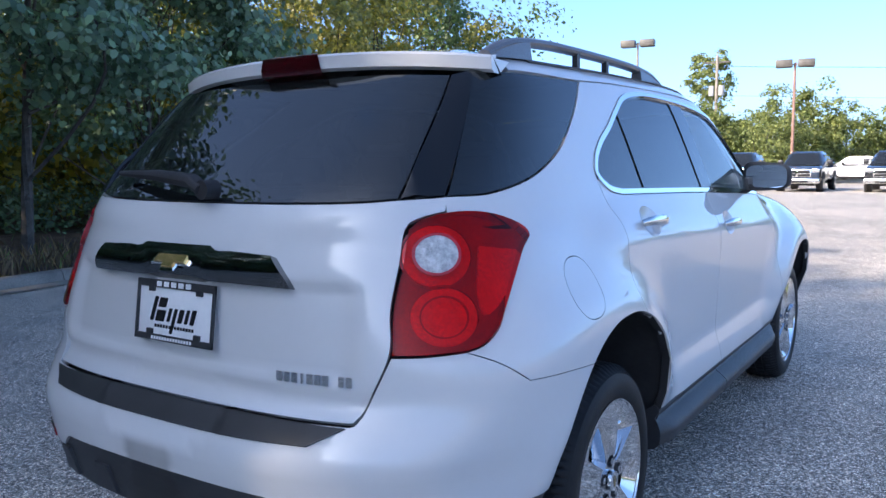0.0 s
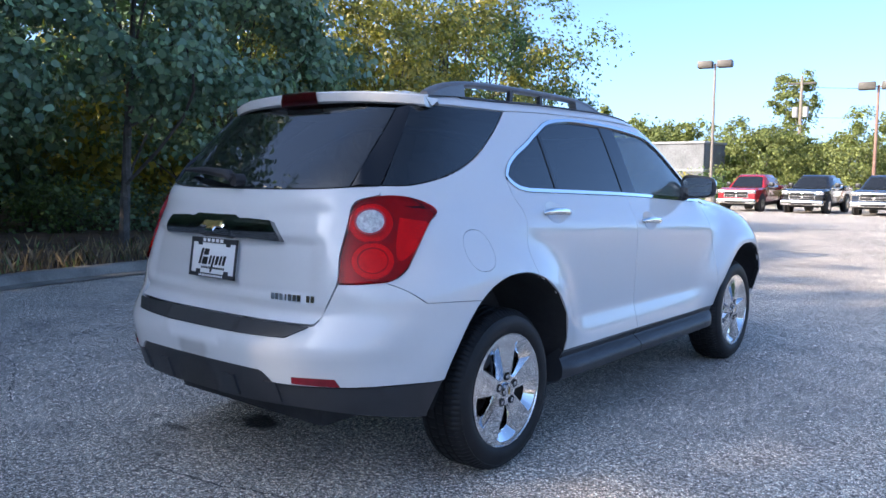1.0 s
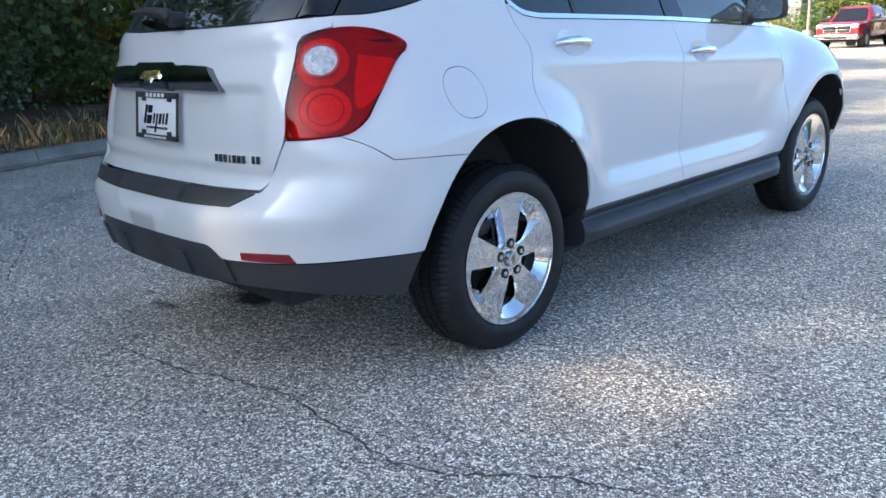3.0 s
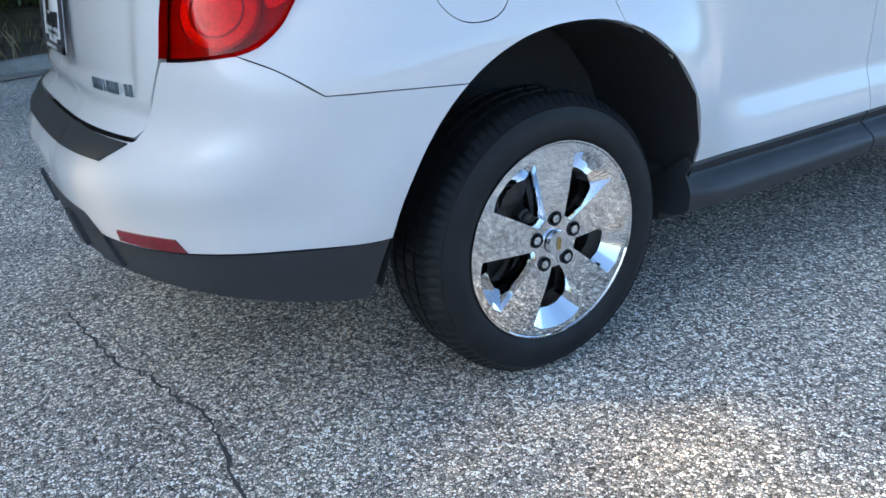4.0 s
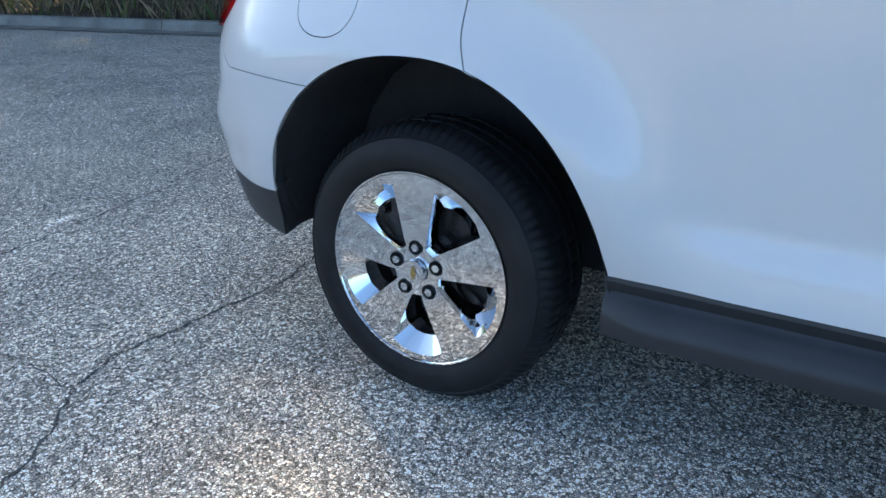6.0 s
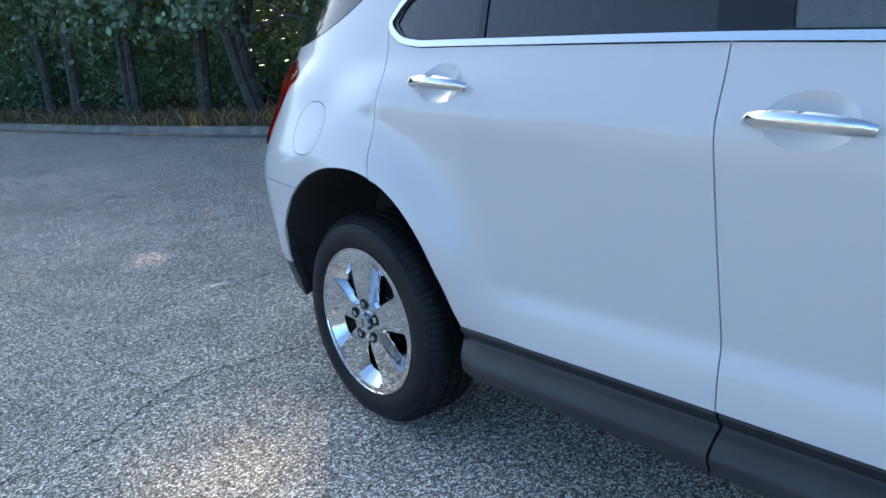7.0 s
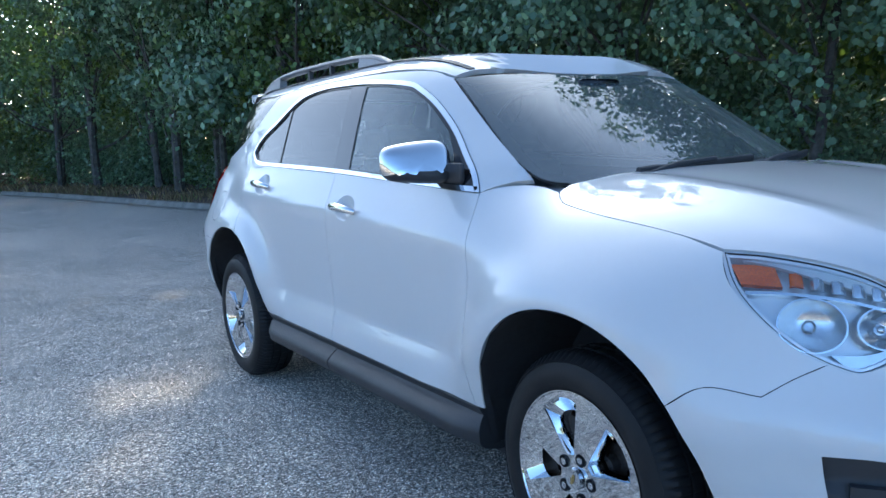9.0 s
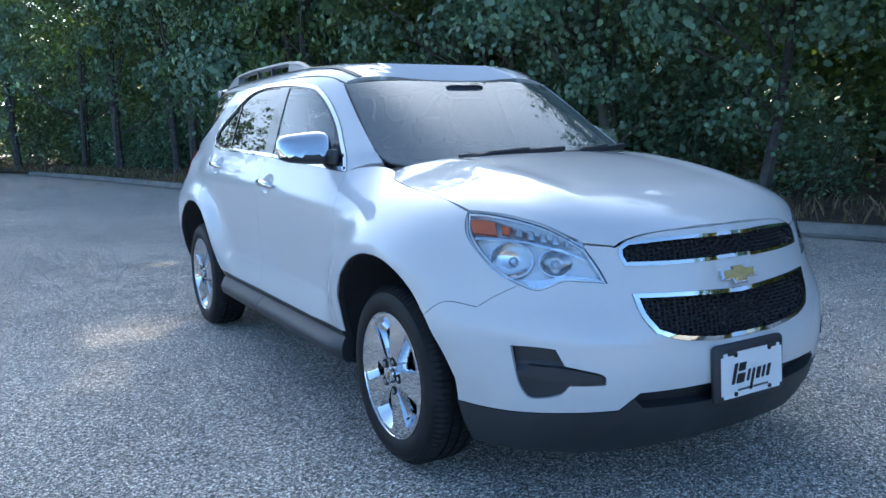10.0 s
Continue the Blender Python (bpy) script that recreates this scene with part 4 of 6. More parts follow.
def emblem(parent, m, w, h):
    """A plain slanted cross in gold with a chrome rim."""
    for name, grow, z, mat in (("emblem_rim", 1.12, 0.004, CHROME), ("emblem", 0.92, 0.010, GOLD)):
        bm = bmesh.new()
        a, b, lean = 0.5 * w, 0.5 * h, 0.12 * w
        shape = [(-a, -0.5 * b), (-0.34 * a - lean * 0.3, -0.5 * b), (-0.40 * a, -b), (0.26 * a, -b), (0.32 * a, -0.5 * b), (0.88 * a, -0.5 * b), (a, 0.5 * b), (0.34 * a + lean * 0.3, 0.5 * b), (0.40 * a, b), (-0.26 * a, b), (-0.32 * a, 0.5 * b), (-0.88 * a, 0.5 * b)]
        lowr = [bm.verts.new(m @ Vector((p * (grow + 0.05), q * (grow + 0.08), 0))) for p, q in shape]
        high = [bm.verts.new(m @ Vector((p * grow * 0.96, q * grow * 0.9, z))) for p, q in shape]
        bm.faces.new(high)
        for k in range(12):
            bm.faces.new((lowr[k], lowr[(k + 1) % 12], high[(k + 1) % 12], high[k]))
        part(name, bm, mat, parent, smooth_faces=False)


emblem(gate, on_surface(whole_x, from_back, 0.0, 1.066, 0.024), 0.145, 0.062)
for k, w in enumerate((0.026, 0.026, 0.026, 0.011, 0.027, 0.026, 0.027, 0.0, 0.022, 0.024)):
    if w:
        m = on_surface(whole_x, round_back, ub(0.362 + 0.0222 * k, -2.24), 0.815, 0.003)
        part("lettering_bar", box(bmesh.new(), -w * 0.33, w * 0.33, -0.0125, 0.0125, -0.002, 0.002), CHROME, gate, "raised chrome bar").matrix_basis = m


def script_bars(parent, m, w, h):
    """Plain slanting bars of the size and weight of the script on the plate."""
    for u0, u1, v0, v1 in ((-0.47, -0.39, -0.40, 0.50), (-0.36, -0.19, 0.12, 0.48), (-0.36, -0.17, -0.40, 0.02), (-0.12, -0.05, -0.38, 0.12), (-0.01, 0.06, -0.80, 0.12),
                           (0.10, 0.20, -0.38, 0.12), (0.24, 0.31, -0.38, 0.14), (0.35, 0.44, -0.38, 0.16)):
        bm, c = bmesh.new(), 0.012 * w
        ring = ((u0 * w + c, v0 * h), (u1 * w - c, v0 * h), (u1 * w, v0 * h + c), (u1 * w, v1 * h - c), (u1 * w - c, v1 * h), (u0 * w + c, v1 * h), (u0 * w, v1 * h - c), (u0 * w, v0 * h + c))
        bm.faces.new([bm.verts.new(m @ Vector((x + 0.28 * y, y, 0.0014))) for x, y in ring])
        part("script_bar", bm, INK, parent, "black printed bar")


def bars(bm, m, u0, u1, v, height, count):
    step = (u1 - u0) / count
    for k in range(count):
        a = u0 + step * k
        quad = [bm.verts.new(m @ Vector((x, y, 0.0014))) for x, y in ((a, v), (a + step * 0.72, v), (a + step * 0.72, v + height), (a, v + height))]
        bm.faces.new(quad)
    return bm


plate_pose = Matrix.Translation((0, -2.300, 0.936)) @ Euler((radians(90 - 8), 0, 0)).to_matrix().to_4x4()
bm = bmesh.new()
box(bm, -0.157, 0.157, -0.080, 0.080, -0.004, 0.0, 0.004)
plate = part("number_plate", bm, PLATE, gate, "white dealer plate in a black frame")
plate.matrix_basis = plate_pose
bm = bmesh.new()
for x0, x1, y0, y1 in ((-0.16, 0.16, 0.062, 0.083), (-0.16, 0.16, -0.083, -0.066), (-0.16, -0.15, -0.083, 0.083), (0.15, 0.16, -0.083, 0.083), (-0.11, -0.085, -0.07, -0.052), (0.085, 0.11, -0.07, -0.052), (-0.11, -0.085, 0.05, 0.066), (0.085, 0.11, 0.05, 0.066)):
    box(bm, x0, x1, y0, y1, -0.002, 0.006, 0.0015, 1)
part("plate_frame", bm, BLACK, plate, "black plate frame").parent = plate
script_bars(plate, Matrix.Identity(4), 0.20, 0.075)
part("small_print", bars(bmesh.new(), Matrix.Identity(4), -0.08, 0.085, -0.047, 0.009, 14), INK, plate)
fr = Matrix.Translation((0, 0, 0.0052))
part("frame_print", bars(bmesh.new(), fr, -0.075, 0.075, 0.0655, 0.014, 5), PLATE, plate)
part("frame_print", bars(bmesh.new(), fr, -0.085, 0.085, -0.0795, 0.009, 15), PLATE, plate)

# Front bumper with two grille openings
UPPER = both_sides(outline([(0.0, 0.845), (uf(0.243, 2.297), 0.845), (uf(0.425, 2.24), 0.850)], front_uv([(0.425, 2.24, 0.850), (0.438, 2.228, 0.875), (0.432, 2.218, 0.908), (0.398, 2.221, 0.926)]), [(uf(0.398, 2.221), 0.926), (uf(0.213, 2.267), 0.934), (0.0, 0.932)]))
LOWER = both_sides(outline([(0.0, 0.585), (uf(0.15, 2.37), 0.59), (uf(0.298, 2.354), 0.611), (uf(0.375, 2.335), 0.638)], front_uv([(0.375, 2.335, 0.638), (0.412, 2.306, 0.694), (0.425, 2.276, 0.764)]), [(uf(0.425, 2.276), 0.764), (uf(0.267, 2.322), 0.758), (uf(0.13, 2.34), 0.752), (0.0, 0.745)]))
front_side = [(uf(sx(y, z), y), z) for y, z in front_arch(39, 8)]
FRONT_LOW = [(uf(0.495, 2.293), 0.392), (uf(0.641, 2.201), 0.385), (uf(0.762, 2.056), 0.375), (uf(sx(1.86, 0.372), 1.86), 0.372)]
FRONT_STEP = [(0.0, 0.446), (uf(0.25, 2.36), 0.446), (uf(0.435, 2.327), 0.448)]
LID = []
for x, y in ((0.527, 2.164), (0.508, 2.176), (0.49, 2.186), (0.465, 2.199), (0.44, 2.212), (0.418, 2.216), (0.396, 2.219), (0.33, 2.233), (0.26, 2.247), (0.2, 2.259), (0.1, 2.275), (0.0, 2.281)):
    z = float(meet(lower_x, *from_top(np.array([x]), np.array([y])))[0][0][2])
    LID.append((uf(x, y), z - 0.0015))
half = outline(FRONT_STEP, [FRONT_STEP[-1], FRONT_LOW[0]], FRONT_LOW, [FRONT_LOW[-1], front_side[-2]], front_side[:-1][::-1], [(uf(sx(y, z), y), z) for y, z in FRONT_SEAM], [(uf(sx(y, z), y), z) for y, z in FRONT_RISE], front_uv(HEAD_LOW[::-1]), front_uv(HEAD_IN[::-1]), LID)
fogs = [fog, [(-u, v) for u, v in fog]]
nose = panel("front_bumper", both_sides(half), round_front, lower_x, WHITE, car, "white front bumper", holes=[list(map(tuple, shrunk(UPPER, 0.004))), LOWER] + fogs, step=0.03, gap=0.001)
half = outline([(0.0, 0.235), (uf(0.3, 2.30), 0.232), (uf(0.6, 2.145), 0.22), (uf(0.76, 1.98), 0.205), (uf(0.80, 1.86), 0.20)], [(uf(0.80, 1.86), 0.20), FRONT_LOW[-1]], FRONT_LOW[::-1], [FRONT_LOW[0], (uf(0.455, 2.32), 0.432)], [(uf(0.455, 2.32), 0.432), (uf(0.42, 2.33), 0.395)], [(uf(0.42, 2.33), 0.395), (uf(0.2, 2.355), 0.385), (0.0, 0.384)])
panel("front_apron", both_sides(half), round_front, lower_x, BLACK, car, "black lower front apron", lift=0.003, depth=0.05, step=0.05)
half = outline([(0.0, 0.38), (uf(0.42, 2.33), 0.38)], [(uf(0.42, 2.33), 0.38), (uf(0.445, 2.327), 0.45)], [(uf(0.445, 2.327), 0.45), (0.0, 0.45)])
panel("air_intake", both_sides(half), round_front, lower_x, DULL, car, lift=-0.045, depth=0, step=0.05, gap=0)
for name, poly, rise in (("upper_grille", UPPER, 0.012), ("lower_grille", LOWER, 0.014)):
    grille = panel(name, poly, round_front, lower_x, DULL, car, "black honeycomb grille with chrome edge", lift=-0.045, depth=0, step=0.04, gap=0)
    inner = list(map(tuple, shrunk(poly, rise)))
    panel("chrome_edge", poly, round_front, lower_x, CHROME, grille, "chrome grille edge", holes=[inner], lift=0.006, depth=0.04, step=0.02, gap=0)
    lo, hi = np.min(poly, 0), np.max(poly, 0)
    w, h = 0.034, 0.0125
    spots = np.array([(lo[0] + w * (c + 0.5 * (r % 2)), lo[1] + h * r) for r in range(int((hi[1] - lo[1]) / h) + 1) for c in range(int((hi[0] - lo[0]) / w) + 2)])
    spots = spots[inside(inner, spots)]
    ring = np.array([(a * w * 0.5, b * h) for a, b in ((-0.62, 0), (-0.38, 0.5), (0.38, 0.5), (0.62, 0), (0.38, -0.5), (-0.38, -0.5))])
    cells = np.concatenate([ring, ring * (0.72, 0.66), ring * (0.72, 0.66)])
    uv = (spots[:, None] + cells[None]).reshape(-1, 2)
    p, n = meet(lower_x, *round_front(uv[:, 0], uv[:, 1]))
    verts = p + n * np.tile([-0.018] * 6 + [-0.016] * 6 + [-0.034] * 6, len(spots))[:, None]
    faces = []
    for k in range(0, len(verts), 18):
        for j in range(6):
            i = (j + 1) % 6
            faces += [(k + j, k + i, k + 6 + i, k + 6 + j), (k + 6 + j, k + 6 + i, k + 12 + i, k + 12 + j)]
    mesh_object("honeycomb", verts, faces, BLACK, grille, flat=True)
emblem(nose, on_surface(lower_x, from_front, 0.0, 0.79, 0.006) , 0.165, 0.062)
plate_pose = Matrix.Translation((0.0, 2.412, 0.468)) @ Euler((radians(90 - 3), 0, radians(180))).to_matrix().to_4x4()
bm = bmesh.new()
box(bm, -0.175, 0.175, -0.095, 0.105, -0.035, -0.004, 0.018, 3)
base = part("plate_holder", bm, BLACK, car, "black front plate holder")
base.matrix_basis = plate_pose
bm = box(bmesh.new(), -0.153, 0.153, -0.077, 0.077, -0.003, 0.0, 0.0, 1)
bmesh.ops.bevel(bm, geom=[e for e in bm.edges if abs(e.verts[0].co.z - e.verts[1].co.z) > 0.001], offset=0.012, segments=4, affect="EDGES")
plate = part("number_plate", bm, PLATE, base, "white dealer plate")
script_bars(base, Matrix.Identity(4), 0.21, 0.078)
part("small_print", bars(bmesh.new(), Matrix.Identity(4), -0.075, 0.08, -0.058, 0.008, 14), INK, base)
for x, y in ((-0.085, -0.066), (0.085, -0.066), (-0.085, 0.068), (0.085, 0.068)):
    part("screw", disc(bmesh.new(), Matrix.Translation((x, y, 0.001)), 0.008, 0.006, 12), INK, base)
for x in (-0.1, 0.1):
    part("clip", box(bmesh.new(), x - 0.022, x + 0.022, 0.068, 0.085, -0.002, 0.004, 0.002, 1), BLACK, base)

# Bonnet, scuttle, windscreen, roof
half = outline([(0.0, 1.265), (0.30, 1.245), (0.52, 1.20), (0.64, 1.155)], [(0.64, 1.155), (0.690, 1.162)], BONNET_EDGE, [(0.751, 1.816), (0.71, 1.898), (0.659, 1.991), (0.611, 2.065), (0.572, 2.119), (0.527, 2.164)],
               [(0.527, 2.164), (0.49, 2.186), (0.44, 2.212)], [(0.44, 2.212), (0.396, 2.219), (0.2, 2.259), (0.0, 2.281)])


def bonnet_form(u, v):
    """Two long soft ridges."""
    u = np.abs(u)
    ridge = 0.50 - 0.06 * (v - 1.2)
    return 0.012 * np.exp(-(((u - ridge) / 0.06) ** 2)) * smooth(1.15, 1.35, v) * smooth(2.15, 1.8, v)


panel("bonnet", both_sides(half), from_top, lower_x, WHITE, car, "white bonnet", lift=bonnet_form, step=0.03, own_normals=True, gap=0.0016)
bm = bmesh.new()
rows = []
for x in np.linspace(-0.63, 0.63, 27):
    y0 = 1.272 - 0.20 * abs(x / 0.70) ** 2.6
    zc = float(meet(lower_x, *from_top(np.array([min(max(x, -0.68), 0.68)]), np.array([max(y0, 1.155)])))[0][0][2])
    rows.append([bm.verts.new((x, y0 + 0.04, zc - 0.03)), bm.verts.new((x, y0 - 0.005, zc - 0.012)), bm.verts.new((x, y0 - 0.09, zc - 0.02)), bm.verts.new((x, y0 - 0.2, zc - 0.05))])
for a, b in zip(rows, rows[1:]):
    for k in range(3):
        bm.faces.new((a[k], a[k + 1], b[k + 1], b[k]))
part("scuttle", bm, BLACK, car, "black scuttle panel")
for s in (-1, 1):
    bm, rows = bmesh.new(), []
    for x in np.linspace(0.60, 0.705, 7):
        y0 = 1.272 - 0.20 * abs(x / 0.70) ** 2.6
        zc = float(meet(lower_x, *from_top(np.array([min(x, 0.68)]), np.array([max(y0, 1.155)])))[0][0][2])
        rows.append([bm.verts.new((s * x, y0 + a, zc + b)) for a, b in ((0.10, -0.05), (0.03, -0.022), (-0.01, -0.014), (-0.09, -0.012), (-0.2, -0.03))])
    for a, b in zip(rows, rows[1:]):
        for k in range(4):
            bm.faces.new((a[k], a[k + 1], b[k + 1], b[k]))
    part("cowl_corner", bm, WHITE, car, "white corner between screen and bonnet")
half = outline([(0.0, 1.150), (0.40, 1.152), (0.60, 1.155)], [(0.60, 1.155), (0.676, 1.170), (0.694, 1.213), (0.672, 1.326), (0.612, 1.541)], [(0.612, 1.541), (0.4, 1.555), (0.0, 1.562)])
screen = panel("windscreen", both_sides(half), from_front, upper_x, SCREEN, car, "tinted windscreen", lift=-0.004, depth=0.0, step=0.03, calm=True)
screen.visible_shadow = False
ring = both_sides(half)
panel("screen_border", ring, from_front, upper_x, GLOSS_BLACK, screen, holes=[list(map(tuple, shrunk(ring, 0.028)))], lift=-0.007, depth=0, gap=-0.004, step=0.05, calm=True)
for x0, x1, y0 in ((0.42, -0.16, 1.255), (-0.12, -0.60, 1.25)):
    bm = bmesh.new()
    pts = []
    for k in range(9):
        x = x0 + (x1 - x0) * k / 8
        p, n = surface_at(upper_x, from_front, x, 1.166 + 0.022 * k / 8, 0.022)
        pts.append(p)
    tube(bm, pts, 0.011, 8, 1.3)
    tube(bm, [pts[0] + Vector((0.04 * np.sign(x0 - x1), 0.03, -0.02)), pts[2] + Vector((0, 0.01, 0.012)), pts[5] + Vector((0, 0.006, 0.014))], 0.010, 8)
    part("wiper", bm, BLACK, car, "black windscreen wiper")

roof_side = [(float(0.65 * math.atan2(whole_x(y, z), z - 1.2)), y) for y, z in ((0.478, 1.547), (0.30, 1.588), (-0.2, 1.610), (-0.8, 1.608), (-1.15, 1.595), (-1.40, 1.594), (-1.60, 1.592))]
half = outline([(0.0, 0.545), (0.3, 0.538), (0.55, 0.50), roof_side[0]], roof_side, [roof_side[-1], (0.3, -1.60), (0.0, -1.60)])
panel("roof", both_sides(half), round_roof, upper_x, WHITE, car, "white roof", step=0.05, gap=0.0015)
for side in (False, True):
    ditch = [(u - 0.055, y) for u, y in roof_side]
    panel("roof_strip", outline(spline(ditch[:6], 0.05), [ditch[5], (ditch[5][0] - 0.018, ditch[5][1])], [(u - 0.018, y) for u, y in ditch[:6]][::-1]), round_roof, upper_x, BLACK, car, "black roof ditch strip", mirror=side, lift=0.003, depth=0.006, gap=0, step=0.05)

# Underside, seats, dashboard and wheel inside
bm = bmesh.new()
box(bm, -0.78, 0.78, -0.95, 0.98, 0.24, 0.42, 0.03)
box(bm, -0.50, 0.50, -2.15, 2.1, 0.27, 0.5, 0.03)
part("floor_pan", bm, DULL, car, "black underbody")
bm = bmesh.new()
rows = []
for x in np.linspace(-0.74, 0.74, 25):
    rows.append([bm.verts.new((x, y - 0.12 * (x / 0.74) ** 2, z)) for y, z in ((1.17, 1.07), (1.02, 1.075), (0.90, 1.075 + 0.02 * math.exp(-((x + 0.35) / 0.2) ** 2)), (0.74, 1.04), (0.68, 0.96), (0.70, 0.7))])
for a, b in zip(rows, rows[1:]):
    for k in range(5):
        bm.faces.new((a[k], a[k + 1], b[k + 1], b[k]))
part("dashboard", bm, DASH, car, "dark dashboard")
bm = bmesh.new()
ring = [Vector((-0.36 + 0.18 * math.cos(t), 0.60 + 0.07 * math.sin(t), 0.99 + 0.17 * math.sin(t))) for t in (2 * math.pi * k / 28 for k in range(28))]
tube(bm, ring, 0.014, 8, closed=True, up=(0, 1, 0.4))
tube(bm, [ring[0], ring[14]], 0.02, 8)
part("steering_wheel", bm, DASH, car)
for x, y in ((-0.36, 0.0), (0.36, 0.0), (-0.36, -0.95), (0.0, -0.95), (0.36, -0.95)):
    bm = bmesh.new()
    wide = 0.25 if y > -0.5 else 0.16
    box(bm, x - wide, x + wide, y - (0.25 if y > -0.5 else 0.10), y + 0.27, 0.50, 0.72, 0.06, 3)
    m = Matrix.Translation((x, y - 0.27, 0.92)) @ Matrix.Rotation(radians(16), 4, "X")
    v = bmesh.ops.create_cube(bm, size=1, matrix=m @ Matrix.Diagonal((2 * wide * 0.95, 0.14, 0.62, 1)))["verts"]
    bmesh.ops.bevel(bm, geom=list({e for w in v for e in w.link_edges}), offset=0.05, segments=3, affect="EDGES")
    m = Matrix.Translation((x, y - 0.385, 1.31)) @ Matrix.Rotation(radians(12), 4, "X")
    v = bmesh.ops.create_cube(bm, size=1, matrix=m @ Matrix.Diagonal((0.25, 0.10, 0.17, 1)))["verts"]
    bmesh.ops.bevel(bm, geom=list({e for w in v for e in w.link_edges}), offset=0.04, segments=3, affect="EDGES")
    part("seat", bm, CLOTH, car, "grey cloth seat")
bm = bmesh.new()
box(bm, -0.11, 0.11, 0.60, 0.62, 1.46, 1.53, 0.02)
part("rear_view_mirror", bm, GLOSS_BLACK, car)


# ---- wheels ----
def lathe(bm, profile, segments, wave=None):
    """Turns a profile of (x, r) round the x axis."""
    rings = []
    for k in range(segments):
        a = 2 * math.pi * k / segments
        rings.append([bm.verts.new((x, (r + (wave(x, r, k) if wave else 0)) * math.cos(a), (r + (wave(x, r, k) if wave else 0)) * math.sin(a))) for x, r in profile])
    for a, b in zip(rings, rings[1:] + rings[:1]):
        for j in range(len(profile) - 1):
            bm.faces.new((a[j], a[j + 1], b[j + 1], b[j]))
    return bm


def make_wheel():
    """Local x points out of the car; the hub face lies at x = 0."""
    w = new("wheel")
    w.parent = car
    w["label"] = "five-spoke chrome wheel with black tyre"
    prof = [(-0.205, 0.232), (-0.215, 0.262), (-0.222, 0.30), (-0.214, 0.335), (-0.20, 0.350)]
    for g in (-0.165, -0.12, -0.075):
        prof += [(g - 0.006, 0.3565), (g - 0.0055, 0.349), (g + 0.0055, 0.349), (g + 0.006, 0.3565)]
    prof += [(-0.040, 0.354), (-0.034, 0.352), (-0.022, 0.343), (-0.008, 0.331), (-0.004, 0.3285), (-0.006, 0.326), (0.000, 0.315), (0.006, 0.298), (0.006, 0.278), (0.001, 0.258), (-0.008, 0.2475), (-0.02, 0.241)]

    def sipes(x, r, k):
        if r > 0.340 and x > -0.045 and k % 4 == 0:
            return -0.006
        if r > 0.351 and k % 8 == (0 if x < -0.12 else 4):
            return -0.004
        return 0.0

    part("tyre", lathe(bmesh.new(), prof, 360, sipes), RUBBER, w, "black tyre with worn tread", True)
    # The face: a disc with five openings between broad flat spokes.
    def dish(u, v):
        r = np.hypot(u, v)
        return -0.004 - 0.004 * smooth(0.09, 0.06, r) + 0 * r

    def fan(mid, corners, n=9):
        """A straight-edged opening from corners (r, degrees), with as many points on every side."""
        out = []
        for (r0, a0), (r1, a1) in zip(corners, corners[1:] + corners[:1]):
            a, b = ((r * math.cos(mid + radians(d)), r * math.sin(mid + radians(d))) for r, d in ((r0, a0), (r1, a1)))
            for k in range(n):
                t = k / n
                if min(r0, r1) > 0.14:
                    r, d = r0 + (r1 - r0) * t, mid + radians(a0 + (a1 - a0) * t)
                    out.append((r * math.cos(d), r * math.sin(d)))
                else:
                    out.append((a[0] + (b[0] - a[0]) * t, a[1] + (b[1] - a[1]) * t))
        return out

    holes, floors = [], []
    for k in range(5):
        mid = radians(90 + 36 + 72 * k)
        holes.append(fan(mid, ((0.066, -11.5), (0.217, -20), (0.2265, -12), (0.2285, 0), (0.2265, 12), (0.217, 20), (0.066, 11.5))))
        floors.append(fan(mid, ((0.080, -6.0), (0.176, -14.5), (0.1845, -8), (0.186, 0), (0.1845, 8), (0.176, 14.5), (0.080, 6.0))))
    rim = [(0.243 * math.cos(2 * math.pi * k / 96), 0.243 * math.sin(2 * math.pi * k / 96)) for k in range(96)]
    lugs = [oval(0.0605 * math.cos(radians(90 + 72 * k)), 0.0605 * math.sin(radians(90 + 72 * k)), 0.0185, 0.0185, 20) for k in range(5)]
    pts, edges = [], []
    for r in [rim] + holes + lugs:
        n = len(pts)
        pts += r
        edges += [(n + k, n + (k + 1) % len(r)) for k in range(len(r))]
    cand = np.array([(r * math.cos(2 * math.pi * k / m), r * math.sin(2 * math.pi * k / m)) for r in np.arange(0.02, 0.239, 0.02) for m in [int(2 * math.pi * r / 0.022)] for k in range(m)])
    ok = np.array([((np.array(pts) - c) ** 2).sum(1).min() > 3e-5 for c in cand])
    for h in holes + lugs:
        ok &= ~inside(h, cand)
    pts += [tuple(c) for c in cand[ok]]
    v2, _, tris, *_ = delaunay_2d_cdt([Vector(p) for p in pts], edges, [], 0, 1e-6)
    v2 = np.array([tuple(v) for v in v2])
    mid = np.array([v2[list(t)].mean(0) for t in tris])
    keep = np.hypot(*mid.T) < 0.2428
    for h in holes + lugs:
        keep &= ~inside(h, mid)
    verts = [(x, y, z) for (y, z), x in zip(v2, dish(v2[:, 0], v2[:, 1]))]
    mesh_object("rim", verts, [t for t, k in zip(tris, keep) if k], CHROME, w, "chrome five-spoke rim")
    bm = bmesh.new()
